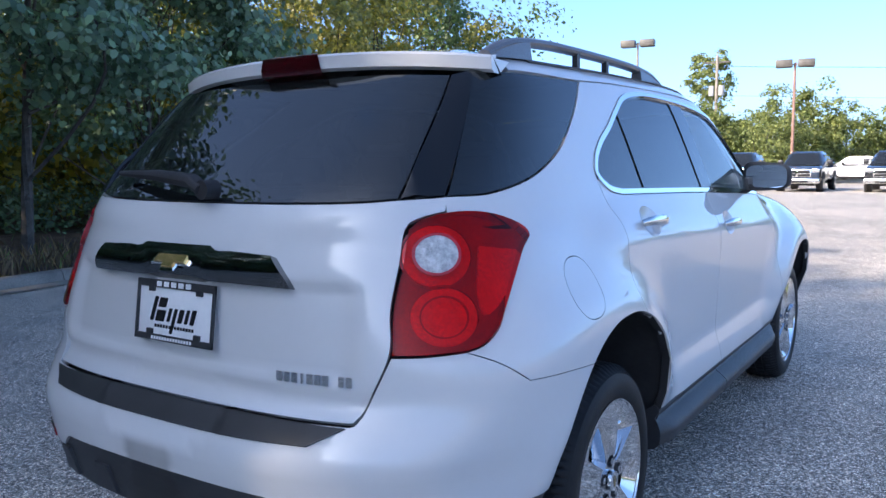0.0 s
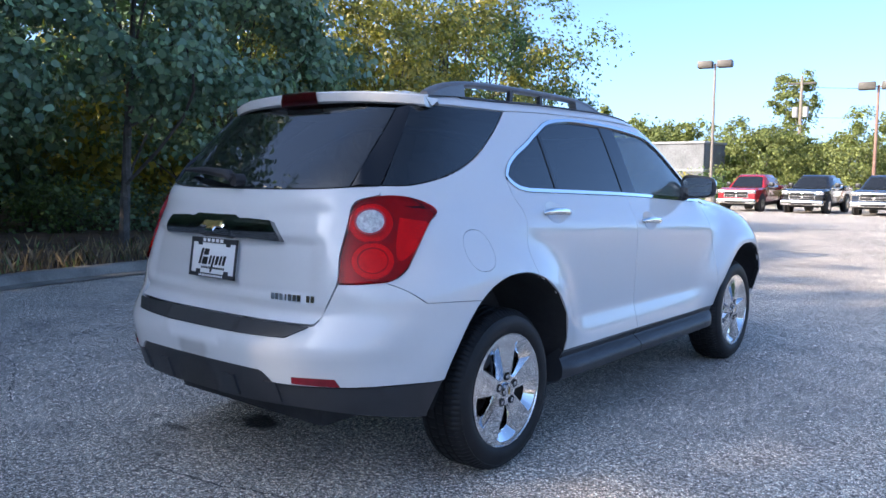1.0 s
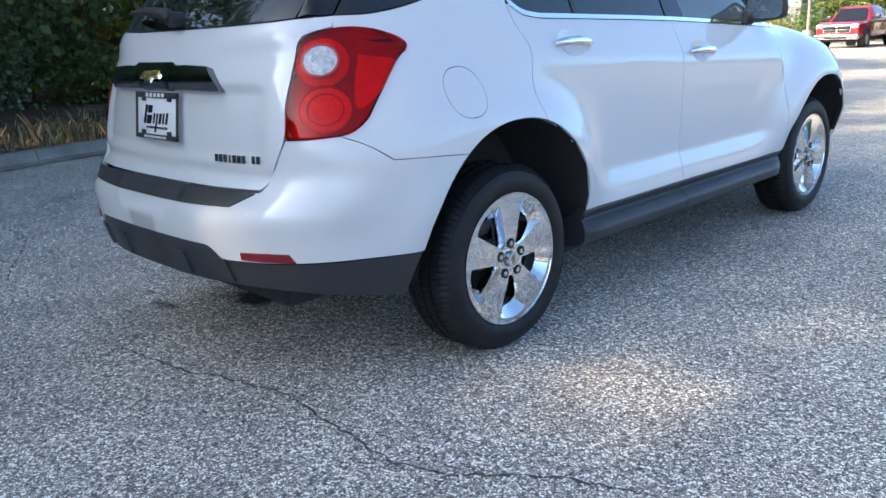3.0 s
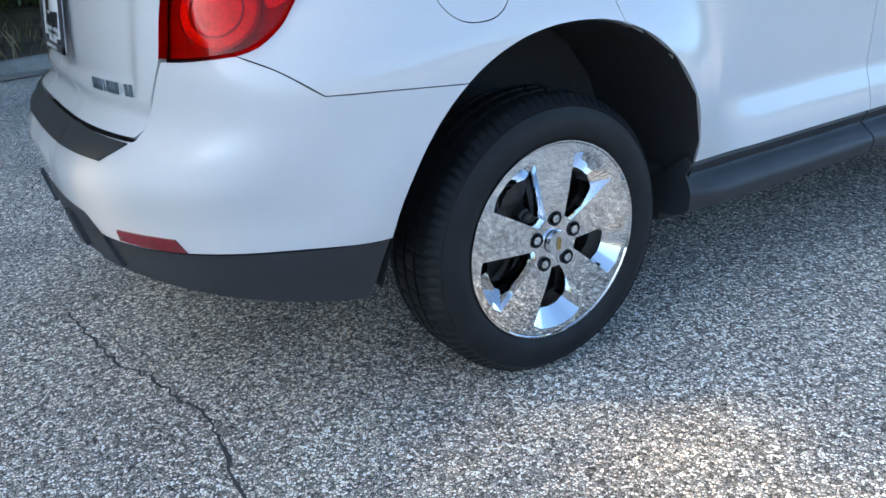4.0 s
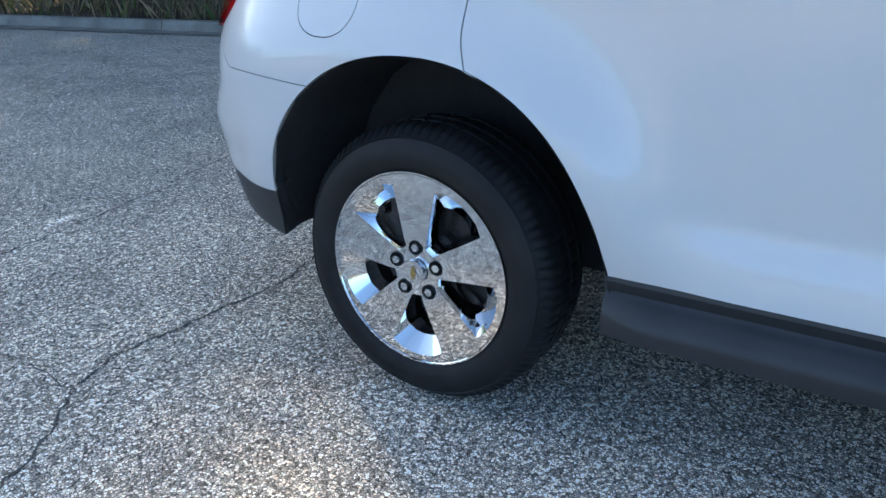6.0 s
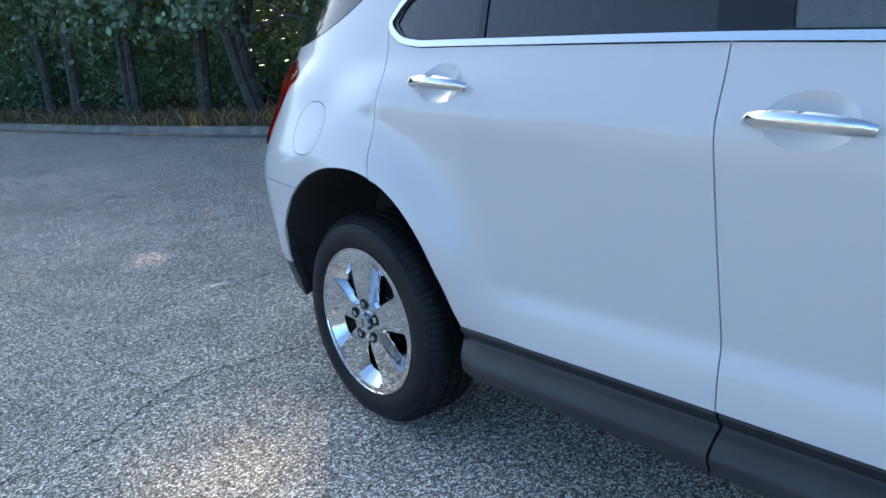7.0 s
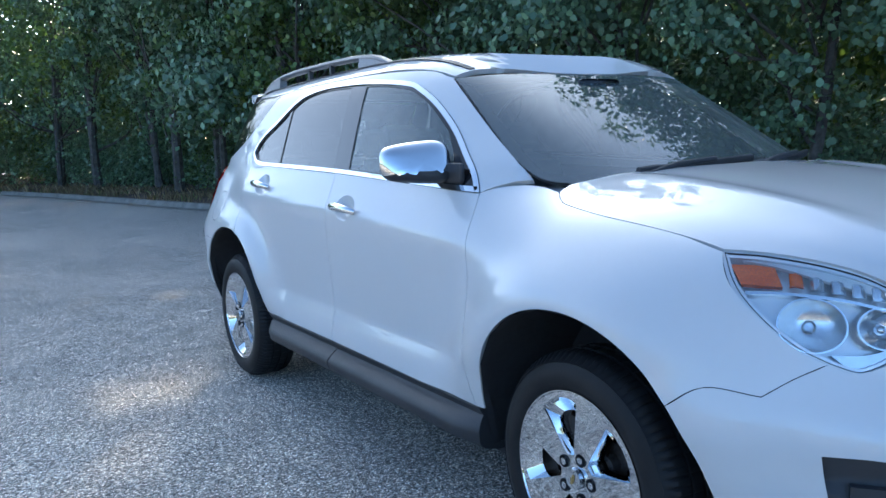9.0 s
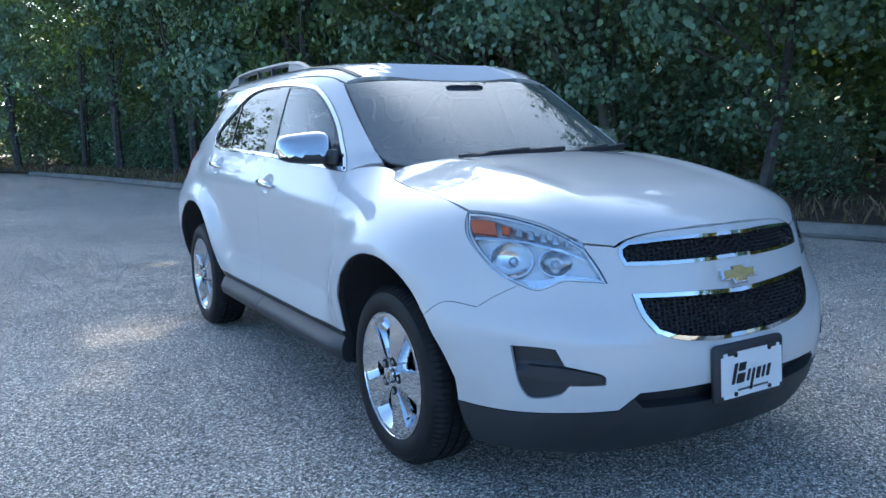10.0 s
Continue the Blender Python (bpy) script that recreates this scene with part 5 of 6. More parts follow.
    for shape, small in zip(holes, floors):
        sh, sm = np.array(shape), np.array(small)
        n, sm2 = len(sh), sm
        a = [bm.verts.new((x, p[0], p[1])) for p, x in zip(sh, dish(sh[:, 0], sh[:, 1]))]
        b = [bm.verts.new((-0.038, p[0], p[1])) for p in sm2]
        c = [bm.verts.new((-0.085, p[0], p[1])) for p in sm2]
        for k in range(n):
            bm.faces.new((a[k], a[(k + 1) % n], b[(k + 1) % n], b[k]))
            bm.faces.new((b[k], b[(k + 1) % n], c[(k + 1) % n], c[k]))
    part("spoke_bevel", bm, CHROME, w, "bevelled chrome spoke walls")
    part("lip", lathe(bmesh.new(), [(-0.022, 0.2400), (-0.006, 0.2465), (-0.001, 0.2490), (-0.001, 0.2455), (-0.006, 0.2428)], 96), CHROME, w)
    part("barrel", lathe(bmesh.new(), [(-0.02, 0.238), (-0.10, 0.212), (-0.20, 0.215)], 48), DULL, w)
    bm = bmesh.new()
    disc(bm, pose(-0.115, 0, 0, 0, 90, 0), 0.165, 0.02, 48)
    disc(bm, pose(-0.10, 0, 0, 0, 90, 0), 0.085, 0.05, 32)
    box(bm, -0.14, -0.08, -0.13, 0.01, 0.09, 0.17, 0.015)
    part("brake_disc", bm, IRON, w, "rusty brake disc and caliper")
    bm = bmesh.new()
    disc(bm, pose(0.001, 0, 0, 0, 90, 0), 0.0315, 0.012, 40, 0.030)
    part("hub_cap", bm, SILVER, w, "grey hub cap")
    m = Matrix(((0, 0, 1, 0.0075), (0, 1, 0, 0), (1, 0, 0, 0), (0, 0, 0, 1)))
    bm = bmesh.new()
    a, b = 0.006, 0.016
    shape = [(-a, -b), (a * 0.6, -b), (a, -0.4 * b), (1.1 * b * 0.5, 0.1 * b), (a, 0.4 * b), (a, b), (-a * 0.6, b), (-a, 0.4 * b), (-0.55 * b, -0.1 * b), (-a, -0.4 * b)]
    bm.faces.new([bm.verts.new((0.0085, p, q)) for p, q in shape])
    part("emblem", bm, GOLD, w, smooth_faces=False)
    for k in range(5):
        cy, cz = 0.0605 * math.cos(radians(90 + 72 * k)), 0.0605 * math.sin(radians(90 + 72 * k))
        bm = bmesh.new()
        rings = [[bm.verts.new((x, cy + r * math.cos(t), cz + r * math.sin(t))) for t in (2 * math.pi * j / 20 for j in range(20))] for x, r in ((-0.004, 0.0188), (-0.030, 0.0165), (-0.030, 0.0001))]
        for p, q in zip(rings, rings[1:]):
            for j in range(20):
                bm.faces.new((p[j], p[(j + 1) % 20], q[(j + 1) % 20], q[j]))
        part("lug_hole", bm, DULL, w)
        bm = bmesh.new()
        disc(bm, Matrix.Translation((-0.016, cy, cz)) @ pose(0, 0, 0, 0, 90, 0), 0.0122, 0.028, 6, 0.0108)
        part("lug_nut", bm, SILVER, w, "steel wheel nut")
    bm = tube(bmesh.new(), [(-0.03, 0.145, -0.105), (-0.012, 0.150, -0.108)], 0.0045, 8)
    part("valve", bm, BLACK, w)
    return w


wheel = make_wheel()
wheel.matrix_basis = pose(0.902, -AXLE, WHEEL_Z)


def copy_wheel(m):
    made = {}
    for o in (wheel, *wheel.children_recursive):
        made[o] = o.copy()
        scene.collection.objects.link(made[o])
        made[o].parent = made.get(o.parent, o.parent)
    made[wheel].matrix_basis = m


copy_wheel(pose(0.885, AXLE, WHEEL_Z, -18, 0, 0))
copy_wheel(pose(-0.902, -AXLE, WHEEL_Z, 0, 0, 180))
copy_wheel(pose(-0.885, AXLE, WHEEL_Z, 40, 0, 180))


# ---- ground, kerb and verge ----
def asphalt():
    m = material("worn_asphalt", (0.15, 0.15, 0.15), 0.85, spec=0.35)
    t, nodes, links, b = nodes_of(m)
    coord = nodes.new("ShaderNodeTexCoord")
    warp = noise_node(t, 90, 2)
    shift = nodes.new("ShaderNodeVectorMath")
    shift.operation = "MULTIPLY_ADD"
    links.new(warp.outputs["Color"], shift.inputs[0])
    shift.inputs[1].default_value = (0.002, 0.002, 0.002)
    links.new(coord.outputs["Object"], shift.inputs[2])
    chips, edge, grit = (nodes.new("ShaderNodeTexVoronoi") for _ in range(3))
    edge.feature = "DISTANCE_TO_EDGE"
    for n, scale in ((chips, 135), (edge, 135), (grit, 400)):
        n.inputs["Scale"].default_value = scale
        links.new(shift.outputs[0], n.inputs["Vector"])
    pick, fine = nodes.new("ShaderNodeSeparateColor"), nodes.new("ShaderNodeSeparateColor")
    links.new(chips.outputs["Color"], pick.inputs[0])
    links.new(grit.outputs["Color"], fine.inputs[0])
    # Chips of grey, tan and pale stone, worn bare, in dark binder with fine grit.
    stone = ramp(t, pick.outputs[0], (0.0, (0.17, 0.155, 0.14)), (0.30, (0.36, 0.335, 0.305)), (0.55, (0.55, 0.515, 0.465)), (0.82, (0.74, 0.705, 0.65)), (1.0, (0.97, 0.94, 0.89))).outputs[0]
    stone = mix(t, stone, ramp(t, pick.outputs[2], (0.0, (1.05, 0.97, 0.89)), (0.5, (1.0, 1.0, 1.0)), (1.0, (0.95, 0.98, 1.0))).outputs[0], 1.0, "MULTIPLY")
    stone = mix(t, stone, ramp(t, fine.outputs[0], (0.0, (0.72,) * 3), (1.0, (1.18,) * 3)).outputs[0], 1.0, "MULTIPLY")
    tar = ramp(t, edge.outputs["Distance"], (0.03, (0.10, 0.097, 0.094)), (0.15, (1.0,) * 3)).outputs[0]
    base = mix(t, stone, tar, 1.0, "MULTIPLY")
    # Sunken chips, where binder hides the stone.
    sunk = ramp(t, pick.outputs[1], (0.18, (0.50, 0.49, 0.48)), (0.30, (1.0,) * 3)).outputs[0]
    base = mix(t, base, sunk, 1.0, "MULTIPLY")
    broad, mid, gravel = noise_node(t, 0.35, 4), noise_node(t, 2.6, 5), noise_node(t, 46, 2)
    base = mix(t, base, ramp(t, gravel.outputs[0], (0.36, (0.72, 0.72, 0.725)), (0.63, (1.34, 1.335, 1.32))).outputs[0], 1.0, "MULTIPLY")
    base = mix(t, base, ramp(t, broad.outputs[0], (0.30, (1.28, 1.27, 1.26)), (0.70, (1.85, 1.81, 1.74))).outputs[0], 1.0, "MULTIPLY")
    base = mix(t, base, ramp(t, mid.outputs[0], (0.33, (0.90, 0.90, 0.91)), (0.62, (1.14, 1.13, 1.11))).outputs[0], 1.0, "MULTIPLY")
    # Oil drips under the tail, a pale scuff and a darker old patch by the kerb, each with its own ragged edge.
    for (x, y), (rx, ry), tone in (((-0.46, -1.73), (0.17, 0.12), 0.10), ((-0.70, -2.05), (0.12, 0.04), 0.45), ((-0.42, -2.32), (0.035, 0.02), 0.4), ((-0.95, -2.0), (0.05, 0.03), 0.5), ((0.55, -3.5), (0.09, 0.045), 1.7), ((-3.6, -6.5), (0.10, 0.07), 0.4), ((1.9, 3.4), (0.06, 0.03), 0.4)):
        off = nodes.new("ShaderNodeMapping")
        off.inputs["Location"].default_value = (-x / rx, -y / ry, 0)
        off.inputs["Scale"].default_value = (1 / rx, 1 / ry, 0)
        links.new(coord.outputs["Object"], off.inputs[0])
        rag = noise_node(t, 9, 3)
        add = nodes.new("ShaderNodeVectorMath")
        add.operation = "MULTIPLY_ADD"
        add.inputs[1].default_value = (1.2, 1.2, 0)
        links.new(rag.outputs["Color"], add.inputs[0])
        links.new(off.outputs[0], add.inputs[2])
        less = nodes.new("ShaderNodeVectorMath")
        less.operation = "SUBTRACT"
        less.inputs[1].default_value = (0.6, 0.6, 0)
        links.new(add.outputs[0], less.inputs[0])
        size = nodes.new("ShaderNodeVectorMath")
        size.operation = "LENGTH"
        links.new(less.outputs[0], size.inputs[0])
        base = mix(t, base, ramp(t, size.outputs["Value"], (0.55, (tone,) * 3), (1.0, (1.0,) * 3)).outputs[0], 1.0, "MULTIPLY")
    links.new(base, b.inputs["Base Color"])
    rise = nodes.new("ShaderNodeMath")
    rise.operation = "MULTIPLY_ADD"
    links.new(edge.outputs["Distance"], rise.inputs[0])
    rise.inputs[1].default_value = 1.4
    links.new(pick.outputs[1], rise.inputs[2])
    bump(t, b, rise.outputs[0], 0.9, 0.0035)
    return m


def ground_z(x, y):
    """Level round the car, falling gently towards the far end of the lot."""
    far = np.maximum(np.asarray(y, float) - 4.0, 0)
    return -0.0098 * np.minimum(far, 60.0) + 0 * np.asarray(x, float)


ASPHALT = asphalt()
xs = np.concatenate([[-600, -200, -80], np.arange(-40, 41, 4.0), [80, 200, 600]])
ys = np.concatenate([[-600, -200, -80], np.arange(-44, 84, 4.0), [120, 250, 700]])
X, Y = np.meshgrid(xs, ys)
k = len(xs)
ground = mesh_object("ground", np.stack([X.ravel(), Y.ravel(), ground_z(X.ravel(), Y.ravel())], 1), [(a * k + b, a * k + b + 1, a * k + k + b + 1, a * k + k + b) for a in range(len(ys) - 1) for b in range(k - 1)], ASPHALT)
tagged(ground, "worn grey chip asphalt of a parking lot", "ground", kind="structure")


def crack(points, width, seed):
    """A thin ragged seam of tar in the asphalt."""
    rnd = random.Random(seed)
    line = spline([(*p, 0) for p in points], 0.03)
    verts, faces = [], []
    for n, (x, y, _) in enumerate(line):
        a, b = line[max(n - 1, 0)], line[min(n + 1, len(line) - 1)]
        d = Vector((b[0] - a[0], b[1] - a[1])).normalized()
        j = rnd.uniform(-0.010, 0.010)
        w = width * rnd.uniform(0.15, 0.65)
        z = float(ground_z(x, y)) + 0.0025
        verts += [(x - d.y * (j + w), y + d.x * (j + w), z), (x - d.y * (j - w), y + d.x * (j - w), z)]
        if n:
            faces.append((2 * n - 2, 2 * n - 1, 2 * n + 1, 2 * n))
    ob = mesh_object("crack", verts, faces, TAR, ground)
    return ob


TAR = mottled("crack_filler", (0.035, 0.034, 0.032), (0.10, 0.096, 0.09), 30, 0.9)
for n, (pts, w) in enumerate((
        ([(-0.34, -2.43), (0.09, -2.37), (0.24, -2.31), (0.42, -2.27), (0.58, -2.24), (0.80, -2.27), (1.0, -2.28), (1.19, -2.29), (1.36, -2.22), (1.5, -2.10), (1.71, -2.0), (1.9, -1.96), (2.6, -1.9), (4.2, -1.5)], 0.009),
        ([(-2.6, -4.0), (-1.3, -3.75), (-0.2, -3.57), (0.04, -3.48), (0.8, -3.35), (1.25, -3.27), (1.42, -3.24), (2.2, -3.1), (3.4, -3.0)], 0.009),
        ([(1.36, -2.22), (1.33, -2.49), (1.40, -2.86), (1.40, -2.95), (1.30, -3.13), (1.13, -3.29)], 0.005),
        ([(-3.2, -2.0), (-3.35, -1.3), (-3.7, -0.3), (-3.6, 1.2)], 0.009), ([(-5.2, -3.0), (-3.2, -2.0), (-1.8, -2.4)], 0.008),
        ([(-1.5, -14), (1.5, -11), (4.5, -8.5), (8, -7)], 0.012), ([(-2.0, -9), (0.5, -6.8), (3.5, -5.6)], 0.008), ([(2.2, 4.2), (3.0, 2.6), (3.4, 0.8), (4.6, -0.4)], 0.006),
        ([(-4, 12), (0, 11.2), (6, 10)], 0.02), ([(-9, 22), (-2, 21), (8, 20.5)], 0.03))):
    crack(pts, w, n)

CONCRETE = mottled("kerb_concrete", (0.17, 0.155, 0.135), (0.33, 0.305, 0.265), 2.5, 0.85, 0.004, fine=60)
SOIL = mottled("leaf_litter_soil", (0.05, 0.036, 0.026), (0.14, 0.10, 0.068), 3.0, 0.95, 0.02, fine=40)
KERB = [(-60.0, 27.0), (-15.0, 23.5), (-9.0, 20.5), (-7.2, 14.0), (-6.95, 4.0), (-6.72, 0.5), (-6.25, -1.6), (-4.9, -6.2), (-3.95, -10.2), (-2.65, -16.0), (-1.0, -26.0), (0.6, -33.0), (3.5, -37.0), (12.0, -39.5), (34.0, -44.0)]


def kerb_x(y):
    return float(np.interp(-y, [-b for _, b in KERB], [a for a, _ in KERB]))


line = spline([(a, b) for a, b in KERB[1:12]], 0.5)
kerb = tagged(new("kerb"), "low weathered concrete kerb along the verge", "kerb", kind="structure")
step = 0.0
blocks, at = [], 0
while at + 6 < len(line):
    blocks.append(line[at:at + 7])
    at += 6
for n, run in enumerate(blocks):
    bm = bmesh.new()
    rows = []
    for m, (x, y) in enumerate(run):
        a, b = run[max(m - 1, 0)], run[min(m + 1, len(run) - 1)]
        d = Vector((b[0] - a[0], b[1] - a[1], 0)).normalized()
        out = Vector((-d.y, d.x, 0)) * (1 if d.y > 0 else -1)
        out = Vector((-abs(out.x), out.y if out.x < 0 else -out.y, 0))
        sh = 0.006 if m == 0 else (-0.006 if m == len(run) - 1 else 0)
        z0 = float(ground_z(x, y))
        rows.append([bm.verts.new(Vector((x, y, z0)) + d * sh + out * o + Vector((0, 0, h))) for o, h in ((-0.30, 0.012), (-0.02, 0.018), (0.0, 0.09), (0.015, 0.118), (0.04, 0.13), (0.15, 0.13), (0.165, 0.11), (0.17, -0.05))])
    for a, b in zip(rows, rows[1:]):
        for j in range(7):
            bm.faces.new((a[j], a[j + 1], b[j + 1], b[j]))
    bm.faces.new(rows[0])
    bm.faces.new(rows[-1][::-1])
    part("kerb_stone", bm, CONCRETE, kerb)
verts, faces = [], []
far_line = spline(KERB, 1.5)
for n, (x, y) in enumerate(far_line):
    z0 = float(ground_z(x, y))
    for o, h in ((-0.16, 0.09), (-0.8, 0.15), (-2.5, 0.20), (-6, 0.25), (-14, 0.3), (-60, 0.5)):
        verts.append((x + o, y + o * 0.35, z0 + h + 0.03 * math.sin(n * 1.7 + o)))
    if n:
        faces += [(6 * n - 6 + j, 6 * n - 5 + j, 6 * n + 1 + j, 6 * n + j) for j in range(5)]
tagged(mesh_object("verge", verts, faces, SOIL), "bare brown soil verge with leaf litter", "verge", kind="structure")


# ---- foliage ----
def leaf_material(name, low, high, shine=0.38, through=0.38):
    m = bpy.data.materials.new(name)
    m.use_nodes = True
    t, _, links, b = nodes_of(m)
    geo = t.nodes.new("ShaderNodeNewGeometry")
    tone = ramp(t, geo.outputs["Random Per Island"], (0.0, low), (0.75, high), (1.0, tuple(min(1, c * 1.7) for c in high))).outputs[0]
    links.new(tone, b.inputs["Base Color"])
    b.inputs["Roughness"].default_value = shine
    b.inputs["Specular IOR Level"].default_value = 0.6
    thin = t.nodes.new("ShaderNodeBsdfTranslucent")
    links.new(mix(t, tone, (1.1, 1.25, 0.6), 1.0, "MULTIPLY"), thin.inputs[0])
    share = t.nodes.new("ShaderNodeMixShader")
    share.inputs[0].default_value = through
    links.new(b.outputs[0], share.inputs[1])
    links.new(thin.outputs[0], share.inputs[2])
    links.new(share.outputs[0], t.nodes["Material Output"].inputs["Surface"])
    return m


LEAF_DARK = leaf_material("dark_green_leaves", (0.078, 0.140, 0.084), (0.160, 0.245, 0.138), through=0.16)
LEAF_MID = leaf_material("green_leaves", (0.068, 0.115, 0.045), (0.145, 0.205, 0.072))
# Yellow and far tones are the green leaves with sunlight put into the colour.
LEAF_YELLOW = leaf_material("yellowing_leaves", (0.13, 0.145, 0.032), (0.34, 0.30, 0.065))
LEAF_FAR = leaf_material("sunlit_far_leaves", (0.085, 0.11, 0.028), (0.19, 0.21, 0.06), 0.7)
STRAW = leaf_material("dry_grass", (0.09, 0.066, 0.045), (0.27, 0.205, 0.135), 0.8)
BARK = mottled("grey_brown_bark", (0.05, 0.046, 0.041), (0.13, 0.12, 0.108), 7, 0.9, 0.02, fine=35)

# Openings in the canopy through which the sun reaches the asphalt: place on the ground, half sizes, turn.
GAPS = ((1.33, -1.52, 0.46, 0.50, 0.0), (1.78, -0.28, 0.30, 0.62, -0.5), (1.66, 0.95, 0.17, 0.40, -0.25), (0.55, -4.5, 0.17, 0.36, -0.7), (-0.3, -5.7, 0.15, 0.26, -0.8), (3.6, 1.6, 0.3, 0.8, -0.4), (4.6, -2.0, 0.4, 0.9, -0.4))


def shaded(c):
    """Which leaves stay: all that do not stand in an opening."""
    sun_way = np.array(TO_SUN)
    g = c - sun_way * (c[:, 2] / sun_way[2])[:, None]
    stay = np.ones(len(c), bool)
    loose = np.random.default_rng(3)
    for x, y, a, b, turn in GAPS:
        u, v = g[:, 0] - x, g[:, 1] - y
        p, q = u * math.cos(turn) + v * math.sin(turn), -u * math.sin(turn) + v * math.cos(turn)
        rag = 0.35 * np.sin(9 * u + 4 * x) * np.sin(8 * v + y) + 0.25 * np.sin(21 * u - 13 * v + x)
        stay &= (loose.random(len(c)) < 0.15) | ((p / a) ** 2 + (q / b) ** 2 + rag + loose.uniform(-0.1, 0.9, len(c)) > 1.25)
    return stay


def leaves_mesh(name, centres, size, mat, rng, parent, droop=0.5, sides=4, outward=None):
    n = len(centres)
    # Blades lie mostly open to the sky, with drooping tips.
    f = rng.normal(size=(n, 3)) * 0.60 + np.array([0.30, 0, 0.66]) if outward is None else rng.normal(size=(n, 3)) * 0.34 + outward * 0.62 + np.array([0.10, 0, 0.42])
    f /= np.linalg.norm(f, axis=1, keepdims=True)
    a = rng.normal(size=(n, 3))
    a[:, 2] -= droop
    a -= f * (a * f).sum(1, keepdims=True)
    a /= np.linalg.norm(a, axis=1, keepdims=True)
    b = np.cross(f, a)
    s = size * rng.uniform(0.6, 1.3, (n, 1))
    blade = ((-0.5, 0, 0), (0, 0.36, 0.08), (0.5, 0, 0), (0, -0.36, 0.08)) if sides == 4 else ((-0.46, 0, 0), (-0.24, 0.34, 0.07), (0.14, 0.33, 0.07), (0.54, 0, -0.02), (0.14, -0.33, 0.07), (-0.24, -0.34, 0.07))
    v = np.stack([centres + (p * a + q * b + r * f) * s for p, q, r in blade], 1).reshape(-1, 3)
    me = bpy.data.meshes.new(name)
    me.vertices.add(sides * n)
    me.vertices.foreach_set("co", v.astype(np.float32).ravel())
    me.loops.add(sides * n)
    me.loops.foreach_set("vertex_index", np.arange(sides * n, dtype=np.int32))
    me.polygons.add(n)
    me.polygons.foreach_set("loop_start", np.arange(0, sides * n, sides, dtype=np.int32))
    me.update(calc_edges=True)
    me.validate()
    me.materials.append(mat)
    ob = new(name, me)
    ob.parent = parent
    return ob


def limb(bm, start, end, r0, r1, rng, bend=0.25, steps=6):
    start, end = Vector(start), Vector(end)
    side = Vector(rng.normal(size=3)) * (end - start).length * bend * 0.4
    pts, radii = [], []
    for k in range(steps + 1):
        t = k / steps
        pts.append(start.lerp(end, t) + side * math.sin(math.pi * t) * (1 - t * 0.3))
        radii.append(r0 + (r1 - r0) * t)
    tube(bm, pts, radii, 7)


def make_tree(x, y, height, radius, low, seed, mat, label, count=9000, leaf=0.11, stems=1, lean=(0, 0), name="tree", gaps=True, group="trees along the verge", clumps=110, airy=0.3, sides=4, hollow=0.35):
    rng = np.random.default_rng(seed)
    z0 = float(ground_z(x, y)) + (0.15 if x < kerb_x(y) else 0)
    tree = thing(name, label, "tree", group, pose(x, y, z0))
    bm = bmesh.new()
    top = np.array([lean[0], lean[1], height])
    mid = (height + low) / 2
    # Places of the leaf clumps, thicker towards the outside.
    d = rng.normal(size=(clumps, 3))
    d /= np.linalg.norm(d, axis=1, keepdims=True)
    reach = rng.uniform(hollow, 1.0, (clumps, 1)) ** 0.6
    lump = 1 + 0.22 * np.sin(d[:, :1] * 5 + seed) + 0.18 * np.cos(d[:, 1:2] * 6 + 2 * seed)
    spots = d * reach * lump * np.array([radius, radius, (height - low) / 2]) + np.array([lean[0] * 0.6, lean[1] * 0.6, mid])
    for s in range(stems):
        foot = np.array([rng.uniform(-0.12, 0.12) * stems, rng.uniform(-0.12, 0.12) * stems, -0.1])
        head = np.array([lean[0] * 0.7 + rng.uniform(-0.3, 0.3) * stems, lean[1] * 0.7 + rng.uniform(-0.3, 0.3) * stems, height * rng.uniform(0.62, 0.8)])
        r = 0.0092 * height * (0.75 if stems > 1 else 1.1)
        limb(bm, foot, head, r * 1.25, r * 0.25, rng, 0.10, 10)
        for c in spots[rng.choice(clumps, 9, replace=False)]:
            t = float(np.clip((c[2] - 0.8) / height, 0.2, 0.7)) * rng.uniform(0.6, 0.95)
            limb(bm, foot + (head - foot) * t, c, r * 0.45 * (1 - t * 0.6), 0.012, rng, 0.3, 5)
    part("trunk", bm, BARK, tree, "grey-brown trunk and limbs")
    which = rng.integers(0, clumps, count)
    spread = np.where(rng.random((clumps, 1)) > airy, rng.uniform(0.17, 0.32, (clumps, 1)), rng.uniform(0.35, 0.55, (clumps, 1))) * radius / 2.6
    c = spots[which] + rng.normal(size=(count, 3)) * spread[which] * np.array([1, 1, 0.6])
    c[:, 2] -= 0.35 * ((c - spots[which])[:, :2] ** 2).sum(1) / spread[which][:, 0] * 0.5
    out = c - spots[which] + 0.25 * (spots[which] - np.array([0, 0, mid])) / radius
    out /= np.maximum(np.linalg.norm(out, axis=1, keepdims=True), 1e-6)
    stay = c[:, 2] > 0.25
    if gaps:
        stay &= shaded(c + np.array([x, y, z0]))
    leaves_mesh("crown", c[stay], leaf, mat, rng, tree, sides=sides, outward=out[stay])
    return tree


rng = np.random.default_rng(7)
BACK_LABEL = "dense dark green tree standing in shade behind the kerb"
